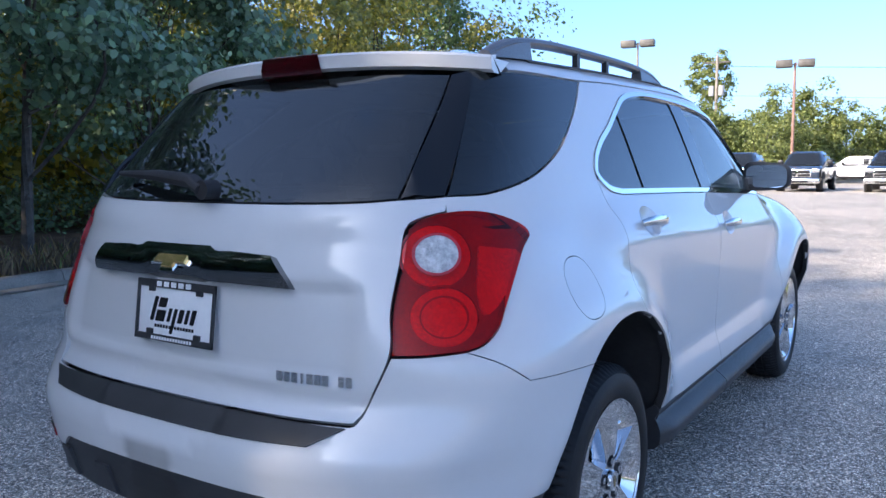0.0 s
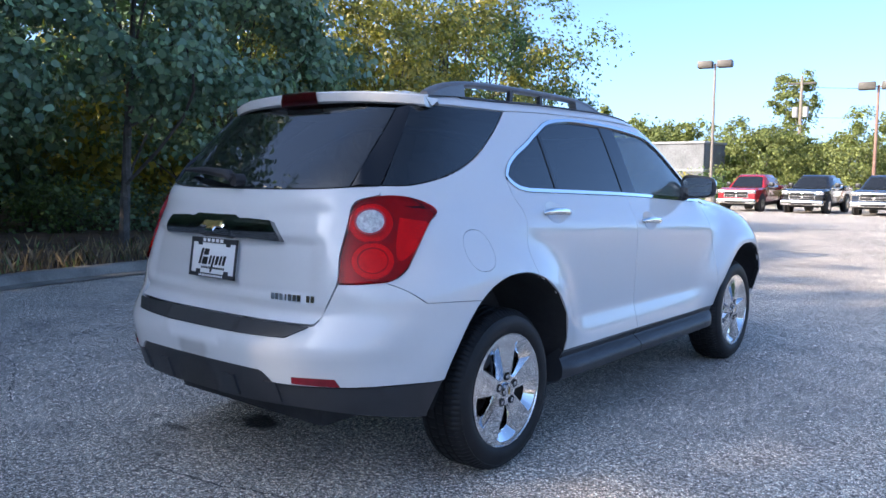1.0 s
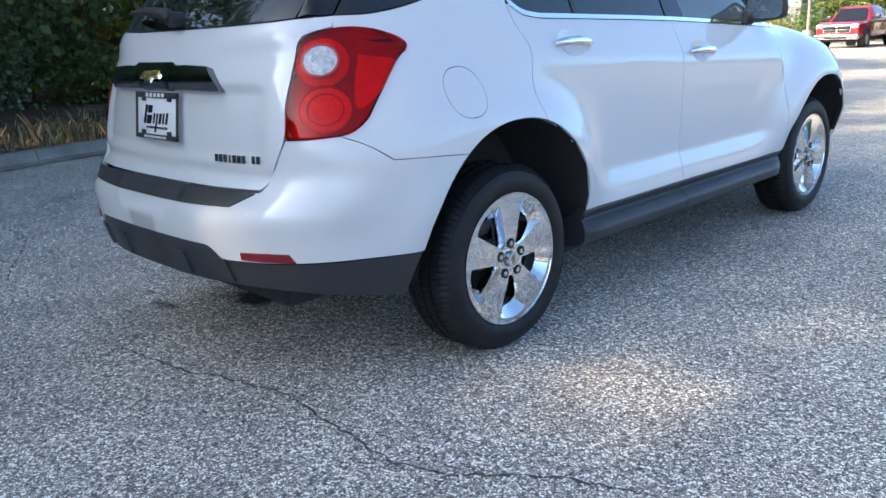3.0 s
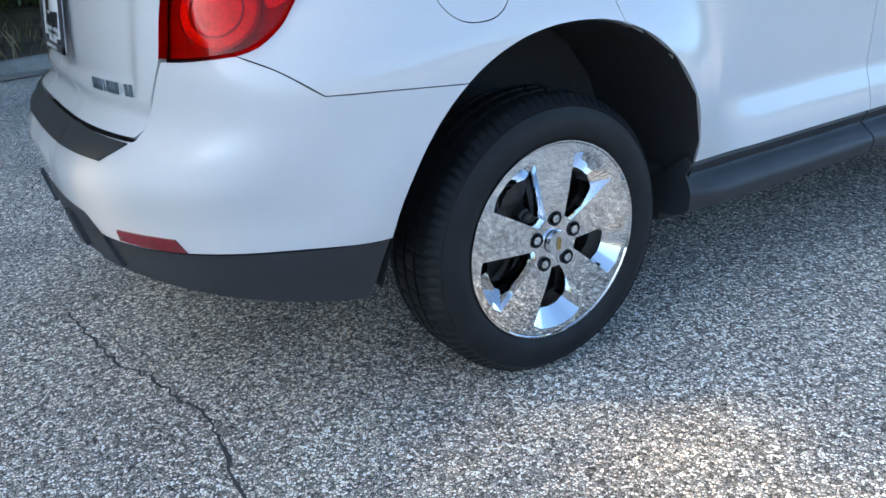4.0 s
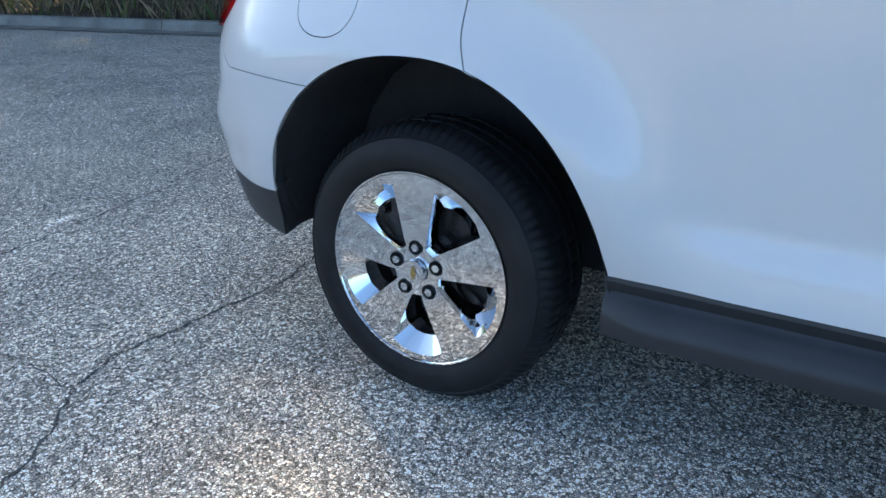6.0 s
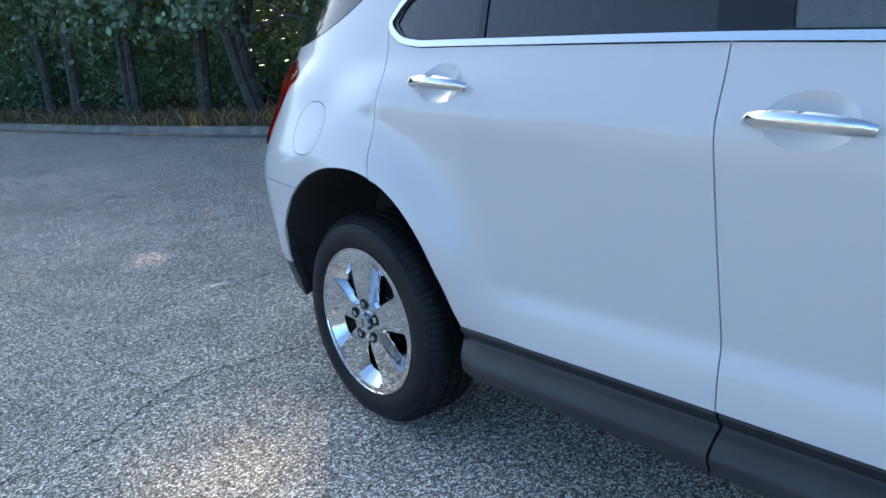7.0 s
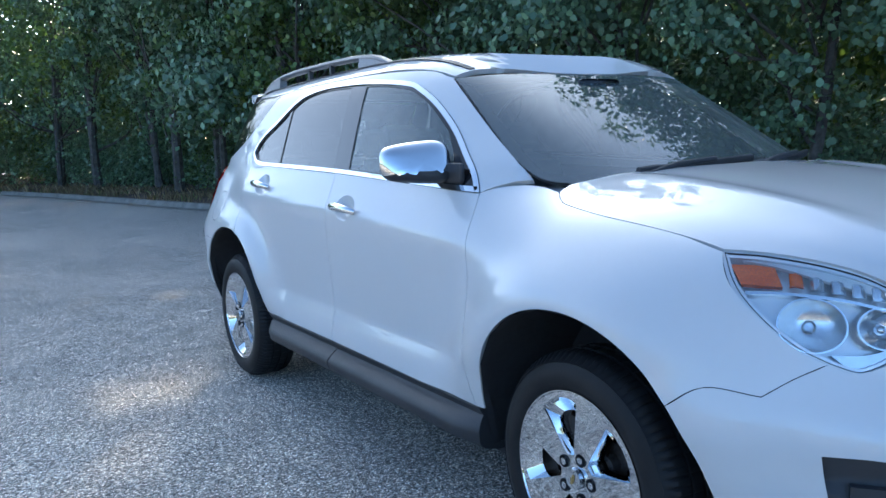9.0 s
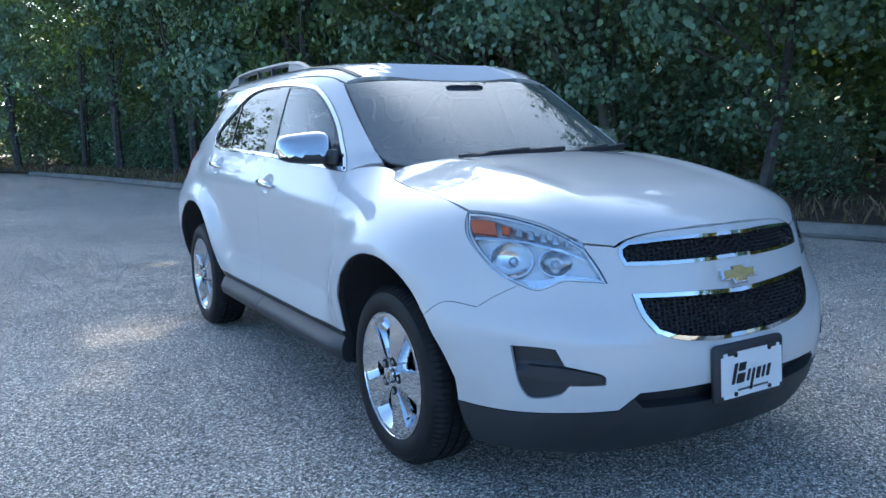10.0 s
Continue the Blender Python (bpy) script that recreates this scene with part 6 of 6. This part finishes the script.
# Front row along the kerb, nearest the car first.
row = [(1.9, 1.6, 6.9, 2.6, 1.7, LEAF_DARK, 15000), (-0.9, 2.2, 7.6, 2.7, 1.9, LEAF_DARK, 15000), (-3.4, 1.9, 7.7, 2.6, 1.8, LEAF_DARK, 15000), (4.4, 2.2, 6.0, 2.2, 1.3, LEAF_DARK, 12000),
       (-5.9, 2.2, 8.3, 2.7, 1.6, LEAF_DARK, 17000), (-8.3, 1.8, 8.5, 2.8, 1.7, LEAF_DARK, 19000), (-10.8, 2.3, 10.2, 2.8, 1.7, LEAF_MID, 19000), (-13.3, 1.7, 12.2, 2.8, 1.8, LEAF_DARK, 18000), (-15.9, 2.1, 12.8, 2.8, 2.0, LEAF_DARK, 16000),
       (-18.6, 2.2, 13.0, 2.9, 2.2, LEAF_MID, 12000), (-21.4, 2.0, 13.0, 3.0, 2.2, LEAF_DARK, 11000), (-24.4, 2.6, 13.2, 3.0, 2.4, LEAF_DARK, 10000), (-27.7, 1.9, 13.4, 3.1, 2.4, LEAF_MID, 9000), (-31.5, 2.2, 13.5, 3.2, 2.4, LEAF_DARK, 8000), (-36.0, 2.4, 13.5, 3.3, 2.4, LEAF_DARK, 8000),
       (8.4, 3.0, 6.6, 2.5, 1.0, LEAF_YELLOW, 12000), (11.2, 2.4, 7.0, 2.6, 0.9, LEAF_YELLOW, 12000), (13.4, 3.2, 6.9, 2.5, 0.8, LEAF_MID, 11000)]
for n, (y, back, h, r, low, mat, count) in enumerate(row):
    shade = "yellow-green sunlit tree behind the kerb" if mat is LEAF_YELLOW else ("green leafy tree partly in the sun behind the kerb" if y > 10 else BACK_LABEL)
    make_tree(kerb_x(y) - back, y, h, r, low, 11 + n, mat, shade, int(count * (1.6 if y > -9 else 1.8)), 0.105 if y > -9 else 0.118 if y > -14 else 0.165, 1 + n % 2, (rng.uniform(-0.4, 0.9), rng.uniform(-0.4, 0.4)), clumps=120, airy=0.06, sides=6 if -14 < y < 6 else 4, hollow=0.5)
# Second row, taller and thicker, and a third of low growth behind it.
for n, y in enumerate(np.arange(-40, 14, 4.1)):
    x = kerb_x(y) - rng.uniform(5.0, 7.0)
    mat = (LEAF_MID, LEAF_DARK, LEAF_YELLOW if y > 4 else LEAF_DARK)[n % 3]
    make_tree(x, y + rng.uniform(-0.8, 0.8), rng.uniform(11, 12.5) if y < -12 else rng.uniform(8.6, 9.4) if y < -6 else rng.uniform(6.2, 7.0) if y < -2.5 else rng.uniform(4.6, 5.2), rng.uniform(2.6, 3.2), 0.5, 60 + n, mat, "tall green tree in the second row of the wood", 9000, 0.19, clumps=170)
for n, y in enumerate(np.arange(-44, 20, 5.2)):
    make_tree(kerb_x(y) - rng.uniform(10, 13), y, rng.uniform(8, 9.5) if y < -6 else 5.0, rng.uniform(3.2, 4.0), 0.1, 90 + n, LEAF_MID if n % 2 else (LEAF_YELLOW if y > 4 else LEAF_DARK), "green tree deep in the wood", 7000, 0.26, name="tree", clumps=150)
# Deep wood behind the rows, too thick to tell the trees apart.
g = np.random.default_rng(31)
count = 85000
y = g.uniform(-62, 30, count)
d = g.uniform(13, 30, count)
x = np.array([kerb_x(v) for v in y]) - d
z = g.uniform(0.05, 1.0, count) ** 1.15 * ((7.6 - 2.6 * (y > -6)) + 1.2 * np.sin(y * 0.7) + 0.8 * np.sin(y * 1.9 + d))
deep = tagged(new("deep_wood"), "thick dark wood behind the first trees", "wood", kind="stuff")
leaves_mesh("canopy", np.stack([x, y, z], 1), 0.42, LEAF_DARK, g, deep)
x, y = g.uniform(-34, 7, 26000), g.uniform(-64, -45, 26000)
deep = tagged(new("deep_wood"), "thick dark wood behind the back of the lot", "wood", kind="stuff")
leaves_mesh("canopy", np.stack([x, y, g.uniform(0.1, 1.0, 26000) ** 1.2 * (9 + 1.2 * np.sin(x * 0.6) + np.sin(x * 1.7 + y))], 1), 0.5, LEAF_DARK, g, deep)
# The wood closes round behind the lot.
for n, (x, y, h) in enumerate(((2.6, -39.5, 14.5), (5.2, -41.2, 13.0))):
    make_tree(x, y, h, 2.9, 1.6, 140 + n, LEAF_DARK, "tall dark green tree at the back of the lot", 13000, 0.22, clumps=130)

def shrub(x, y, h, r, seed, mat, label, count=1500, leaf=0.09):
    g = np.random.default_rng(seed)
    z0 = float(ground_z(x, y)) + 0.15
    ob = thing("shrub", label, "shrub", "undergrowth along the verge", pose(x, y, z0))
    bm = bmesh.new()
    for k in range(5):
        a = g.uniform(0, 6.28)
        limb(bm, (0, 0, -0.05), (0.6 * r * math.cos(a), 0.6 * r * math.sin(a), h * g.uniform(0.5, 0.9)), 0.012, 0.004, g, 0.3, 4)
    part("stem", bm, BARK, ob)
    c = g.normal(size=(count, 3)) * np.array([r * 0.5, r * 0.5, h * 0.28]) + np.array([0, 0, h * 0.5])
    c[:, 2] = np.abs(c[:, 2]) + 0.02
    leaves_mesh("foliage", c, leaf, mat, g, ob, 0.1)
    return ob


for n in range(44):
    y = -38 + 56 * n / 43 + rng.uniform(-0.5, 0.5)
    back = rng.uniform(2.6, 6.5)
    shrub(kerb_x(y) - back, y, rng.uniform(0.8, 1.9), rng.uniform(0.6, 1.1), 200 + n, (LEAF_DARK, LEAF_MID)[n % 3 % 2], "low green undergrowth shrub on the verge")

# Taller dark growth under the first crowns
for n in range(30):
    y = -42 + 36 * n / 29 + rng.uniform(-0.4, 0.4)
    shrub(kerb_x(y) - rng.uniform(3.6, 5.6), y, rng.uniform(2.2, 3.2), rng.uniform(1.3, 1.8), 260 + n, LEAF_DARK, "tall dark green bush under the trees", 2600, 0.13)

# Dry grass and weeds along the kerb
for name, mat, count, lo, hi, near, label in (("dry_grass", STRAW, 15000, 0.06, 0.32, 1.6, "dry straw-coloured grass along the kerb"), ("weeds", LEAF_MID, 3000, 0.06, 0.24, 2.6, "low green weeds on the verge")):
    g = np.random.default_rng(5)
    y = g.uniform(-40, 16, count)
    patch = np.sin(y * 1.3) + np.sin(y * 0.47 + 1) + g.normal(size=count) * 0.8 > -0.6
    y = y[patch]
    x = np.array([kerb_x(v) for v in y]) - 0.2 - np.abs(g.normal(size=len(y))) * near * 0.6
    h = g.uniform(lo, hi, len(y))
    z = ground_z(x, y) + 0.09
    w = 0.006 + 0.006 * g.random(len(y)) if name == "dry_grass" else 0.02 + 0 * y
    ang = g.uniform(0, 6.28, len(y))
    dx, dy = np.cos(ang), np.sin(ang)
    lean = g.normal(size=(len(y), 2)) * 0.3 * h[:, None]
    v = np.stack([np.stack([x - dx * w, y - dy * w, z], 1), np.stack([x + dx * w, y + dy * w, z], 1), np.stack([x + lean[:, 0] * 0.4 + dx * w * 0.7, y + lean[:, 1] * 0.4 + dy * w * 0.7, z + h * 0.6], 1), np.stack([x + lean[:, 0], y + lean[:, 1], z + h], 1)], 1)
    n = len(y)
    faces = [(4 * k, 4 * k + 1, 4 * k + 2, 4 * k + 3) for k in range(n)]
    tagged(mesh_object(name, v.reshape(-1, 3), faces, mat), label, "grass", kind="stuff")

# Far woods: single crowns beyond the lot, and a thick belt round the horizon
for n in range(20):
    az = radians(-31 + 2.6 * n)
    d = 72 + 7 * math.sin(n * 2.1)
    h = 5.9 + 0.8 * math.sin(n * 1.7)
    make_tree(2.8 + d * math.sin(az), -4 + d * math.cos(az), h, 3.4, -0.4, 300 + n, LEAF_FAR, "sunlit green tree beyond the parking lot", 9000 if n < 13 else 3500, 0.26, gaps=False, group="trees beyond the lot", clumps=90, airy=0)
make_tree(2.84 + 78 * math.sin(radians(-15.7)), -4.2 + 78 * math.cos(radians(-15.7)), 11.6, 2.4, 6.6, 340, LEAF_FAR, "tall thin tree over the far wood", 5000, 0.24, gaps=False, group="trees beyond the lot", clumps=50)
for n, (az, d, h) in enumerate(((-22.6, 92, 8.6), (-24.4, 90, 8.2), (-26.6, 88, 8.4), (-28.5, 84, 8.8))):
    make_tree(2.84 + d * math.sin(radians(az)), -4.2 + d * math.cos(radians(az)), h, 3.4, 2.0, 350 + n, LEAF_FAR, "green tree behind the block wall", 3600, 0.42, gaps=False, group="trees beyond the lot", clumps=60)
g = np.random.default_rng(9)
count = 120000
az = g.uniform(0, 2 * math.pi, count)
d = g.uniform(105, 135, count)
h = np.abs(g.normal(size=count)) * 2.6 * (1 + 0.25 * np.sin(az * 23) + 0.2 * np.sin(az * 51))
belt = new("far_wood")
tagged(belt, "distant belt of green trees round the horizon", "wood", kind="stuff")
leaves_mesh("canopy", np.stack([d * np.sin(az), d * np.cos(az), np.minimum(h, 8.5) - 0.6], 1), 0.62, LEAF_FAR, g, belt)


# ---- far end of the lot ----
BLOCK = mottled("grey_split_block", (0.15, 0.155, 0.16), (0.22, 0.225, 0.23), 1.2, 0.9, 0.02, fine=9)
CAP = mottled("wall_coping", (0.30, 0.30, 0.30), (0.36, 0.36, 0.36), 2, 0.7)
wall = tagged(new("building_wall"), "long grey split-face block wall of a building", "building", kind="structure")
wx, wy = 2.84 - 0.392 * 53.5, 49.3
wz = float(ground_z(0, wy))
part("wall_body", box(bmesh.new(), wx - 34, wx, wy, wy + 4, wz - 0.2, 3.72), BLOCK, wall)
part("coping", box(bmesh.new(), wx - 34.1, wx + 0.1, wy - 0.12, wy + 4.1, 3.72, 3.88, 0.03), CAP, wall)
part("band_course", box(bmesh.new(), wx - 34, wx + 0.03, wy - 0.05, wy + 4, 1.80, 1.98, 0.01), CAP, wall)
for n, (bx, by) in enumerate(((wx + 1.6, wy - 2.5), (wx - 1.0, wy - 2.2), (wx - 3.2, wy - 1.8), (wx - 5.4, wy - 1.8))):
    shrub(bx, by, 1.9, 1.4, 400 + n, LEAF_YELLOW if n % 2 else LEAF_MID, "clipped shrub before the block wall", 900, 0.22)

for n, (bx, by, h) in enumerate(((wx + 3.6, wy + 2.2, 5.6), (wx + 8.2, wy + 4.5, 6.0))):
    make_tree(bx, by, h, 3.2, 0.2, 420 + n, LEAF_FAR, "broad green tree beside the block wall", 9000, 0.2, gaps=False, group="trees beyond the lot", clumps=90, airy=0)

POLE = mottled("rusty_pole_paint", (0.20, 0.11, 0.08), (0.30, 0.18, 0.13), 3, 0.6)
POLE_GREY = mottled("grey_brown_pole", (0.16, 0.14, 0.12), (0.24, 0.21, 0.18), 3, 0.6)
HEAD = mottled("bronze_lamp_head", (0.07, 0.062, 0.052), (0.10, 0.09, 0.075), 5, 0.5)


def lamp_post(x, y, height, mat, turn):
    z0 = float(ground_z(x, y))
    lamp = thing("street_lamp", "tall parking lot lamp post with two box heads", "lamp post", "lamp posts", pose(x, y, z0, 0, 0, turn))
    part("base", disc(bmesh.new(), Matrix.Translation((0, 0, 0.35)), 0.30, 0.9, 20), CONCRETE, lamp, "round concrete base")
    part("pole", tube(bmesh.new(), [(0, 0, 0.7), (0, 0, height)], [0.10, 0.065], 10), mat, lamp)
    part("arm", tube(bmesh.new(), [(-0.35, 0, height - 0.1), (0.35, 0, height - 0.1)], 0.035, 8), mat, lamp)
    for s in (-1, 1):
        head = part("lamp_head", box(bmesh.new(), *sorted((s * 0.14, s * 1.02)), -0.34, 0.34, height - 0.26, height + 0.16, 0.05), HEAD, lamp, "boxy bronze lamp head")
        part("diffuser", box(bmesh.new(), *sorted((s * 0.30, s * 0.84)), -0.20, 0.20, height - 0.235, height - 0.215, 0.0), PLATE, head)
    return lamp


lamp_post(2.5 - 0.3755 * 49, 44.9, 8.8, POLE_GREY, 10)
lamp_post(-6.9, 45.5, 7.0, POLE, 10)
lamp_post(3.2, 46.0, 7.0, POLE, 10)
lamp_post(14.0, 45.0, 7.2, POLE, 10)

ux, uy = 2.84 + 74 * math.sin(radians(-15.5)), -4.2 + 74 * math.cos(radians(-15.5))
post = thing("utility_pole", "weathered wooden utility pole with grey transformers", "utility pole", "", pose(ux, uy, -0.6))
part("pole", tube(bmesh.new(), [(0, 0, 0), (0, 0, 10.6)], [0.17, 0.11], 10), mottled("weathered_wood", (0.20, 0.17, 0.14), (0.30, 0.26, 0.21), 3, 0.9), post)
part("crossarm", box(bmesh.new(), -1.1, 1.1, -0.06, 0.06, 9.9, 10.05), BARK, post)
for s in (-1, 1):
    part("transformer", disc(bmesh.new(), Matrix.Translation((s * 0.42, 0, 7.6)), 0.24, 0.85, 16), CAP, post, "grey transformer can")
px, py = 2.84 + 88 * math.sin(radians(-2.0)), -4.2 + 88 * math.cos(radians(-2.0))
post = thing("utility_pole", "weathered wooden utility pole at the road", "utility pole", "", pose(px, py, -0.6))
part("pole", tube(bmesh.new(), [(0, 0, 0), (0, 0, 9.4)], [0.17, 0.11], 10), BARK, post)
part("crossarm", box(bmesh.new(), -1.1, 1.1, -0.06, 0.06, 8.7, 8.85), BARK, post)
for n, (a, b) in enumerate(((-0.9, 9.45), (0.9, 9.45), (0.0, 7.0))):
    pts = [(ux + (px + 60 - ux) * t + a * 0.2, uy + (py + 8 - uy) * t, b + (8.2 - 9.4) * t - 2.2 * t * (1 - t) * 1.4 - 0.4) for t in np.linspace(0, 1, 24)]
    tagged(part("power_cable", tube(bmesh.new(), pts, 0.010, 5), INK), "thin black overhead power cable", "cable", "power cables")

# ---- parked pickups and cars far off ----
TRUCK_GLASS = material("dark_vehicle_glass", (0.012, 0.014, 0.016), 0.06, coat=0.5)


def hull(bm, sections):
    """A skin over cross sections, each a list of (x, z) at one y."""
    rows = [[bm.verts.new((x, y, z)) for x, z in sec] for y, sec in sections]
    n = len(rows[0])
    for a, b in zip(rows, rows[1:]):
        for k in range(n):
            bm.faces.new((a[k], a[(k + 1) % n], b[(k + 1) % n], b[k]))
    bm.faces.new(rows[0][::-1])
    bm.faces.new(rows[-1])
    return bm


def rounded(w, z0, z1, r=0.1, top=None):
    top = w if top is None else top
    return [(-w + r * 0.5, z0), (w - r * 0.5, z0), (w, z0 + r), (w, (z0 + z1) / 2), (top, z1 - r), (top - r, z1), (-top + r, z1), (-top, z1 - r), (-w, (z0 + z1) / 2), (-w, z0 + r)]


def pickup(x, y, turn, paint, label, scale=1.0):
    """Nose towards local +y."""
    t = thing("pickup_truck", label, "pickup truck", "parked pickup trucks", Matrix.Translation((x, y, float(ground_z(x, y)))) @ pose(0, 0, 0, 0, 0, turn) @ Matrix.Scale(scale, 4))
    bm = bmesh.new()
    hull(bm, [(2.86, rounded(0.86, 0.62, 1.02)), (2.80, rounded(0.93, 0.55, 1.12)), (2.55, rounded(0.98, 0.5, 1.20)), (1.35, rounded(1.0, 0.5, 1.25)), (1.30, rounded(1.0, 0.5, 1.22)), (-2.85, rounded(1.0, 0.5, 1.20)), (-2.92, rounded(0.97, 0.55, 1.15))])
    part("body", bm, paint, t)
    bm = hull(bmesh.new(), [(1.42, rounded(0.93, 1.16, 1.22, 0.03)), (0.75, rounded(0.92, 1.16, 1.80, 0.12, 0.76)), (0.45, rounded(0.92, 1.16, 1.90, 0.12, 0.74)), (-0.75, rounded(0.92, 1.16, 1.90, 0.12, 0.74)), (-1.05, rounded(0.92, 1.16, 1.78, 0.12, 0.76))])
    part("cab", bm, paint, t)
    bm = hull(bmesh.new(), [(1.39, rounded(0.80, 1.20, 1.25, 0.03)), (0.80, rounded(0.80, 1.20, 1.79, 0.1, 0.68)), (0.76, rounded(0.78, 1.20, 1.78, 0.1, 0.66))])
    bmesh.ops.translate(bm, verts=bm.verts, vec=(0, 0.035, 0.012))
    part("windscreen", bm, TRUCK_GLASS, t, "dark windscreen")
    for s in (-1, 1):
        for y0, y1 in ((0.62, -0.12), (-0.18, -0.85)):
            bm = bmesh.new()
            v = [bm.verts.new(p) for p in ((s * 0.945, y0 + (0.25 if y0 > 0 else 0), 1.26), (s * 0.945, y1, 1.26), (s * 0.80, y1, 1.74), (s * 0.80, y0 - 0.05, 1.74))]
            bm.faces.new(v)
            r = bmesh.ops.extrude_face_region(bm, geom=list(bm.faces))
            bmesh.ops.translate(bm, verts=[e for e in r["geom"] if isinstance(e, bmesh.types.BMVert)], vec=(-s * 0.03, 0, 0))
            part("side_window", bm, TRUCK_GLASS, t)
        part("door_mirror", box(bmesh.new(), *sorted((s * 0.98, s * 1.22)), 0.78, 0.92, 1.28, 1.50, 0.04), INK, t)
        part("head_lamp", box(bmesh.new(), *sorted((s * 0.62, s * 0.95)), 2.70, 2.875, 0.93, 1.10, 0.03), SILVER, t, "bright head lamp")
        part("bed_side", box(bmesh.new(), *sorted((s * 0.88, s * 0.99)), -2.88, -1.1, 1.15, 1.36, 0.03), paint, t)
        for wy in (1.86, -1.78):
            w = bmesh.new()
            disc(w, pose(s * 0.86, wy, 0.41, 0, 90, 0), 0.41, 0.28, 28)
            wheel_far = part("wheel", w, RUBBER, t)
            w = bmesh.new()
            disc(w, pose(s * 0.99, wy, 0.41, 0, 90, 0), 0.25, 0.05, 20)
            part("rim", w, SILVER, wheel_far)
            w = bmesh.new()
            disc(w, pose(s * 0.955, wy, 0.46, 0, 90, 0), 0.50, 0.10, 28)
            part("wheel_arch", w, DULL, t)
    grille = part("grille", box(bmesh.new(), -0.62, 0.62, 2.80, 2.895, 0.72, 1.08, 0.03), CHROME, t, "chrome grille")
    for k in range(4):
        part("grille_slot", box(bmesh.new(), -0.56 if k % 2 == 0 else 0.05, -0.05 if k % 2 == 0 else 0.56, 2.89, 2.91, 0.75 + 0.16 * (k // 2), 0.88 + 0.16 * (k // 2), 0.01), INK, grille)
    part("front_bumper", box(bmesh.new(), -0.98, 0.98, 2.72, 3.0, 0.42, 0.66, 0.06), CHROME, t, "chrome bumper")
    part("lower_grille", box(bmesh.new(), -0.5, 0.5, 2.98, 3.01, 0.46, 0.56, 0.01), INK, t)
    part("underside", box(bmesh.new(), -0.7, 0.7, -2.7, 2.6, 0.32, 0.55), DULL, t)
    return t


PAINTS = {"red": mottled("red_truck_paint", (0.30, 0.012, 0.018), (0.36, 0.015, 0.022), 2, 0.25, coat=0.8), "black": mottled("black_truck_paint", (0.012, 0.013, 0.016), (0.02, 0.021, 0.025), 2, 0.22, coat=0.8),
          "blue": mottled("dark_blue_paint", (0.018, 0.028, 0.05), (0.024, 0.036, 0.06), 2, 0.22, coat=0.8), "white": mottled("far_white_paint", (0.7, 0.7, 0.7), (0.76, 0.76, 0.76), 2, 0.3, coat=0.5), "grey": mottled("grey_truck_paint", (0.08, 0.085, 0.09), (0.10, 0.105, 0.11), 2, 0.25, coat=0.8)}
for x, y, colour, label in ((-11.3, 39.2, "red", "bright red pickup truck with chrome grille parked facing the lot"), (-8.2, 39.4, "black", "black pickup truck with chrome bumper parked facing the lot"), (-5.0, 39.0, "blue", "dark blue pickup truck parked beside a black one"), (-1.3, 39.3, "black", "black pickup truck parked at the end of a row"), (2.6, 39.0, "grey", "grey pickup truck in the far row"), (6.4, 39.4, "black", "black pickup truck in the far row")):
    pickup(x, y, 180, PAINTS[colour], label)
for x, y, colour, label in ((-4.6, 56, "white", "white pickup far behind the row"), (-8.5, 58, "grey", "grey pickup far behind the row"), (-1.0, 57, "white", "white pickup truck far off in the lot"), (1.4, 58, "blue", "blue pickup truck far off in the lot")):
    pickup(x, y, 90, PAINTS[colour], label, 0.95)
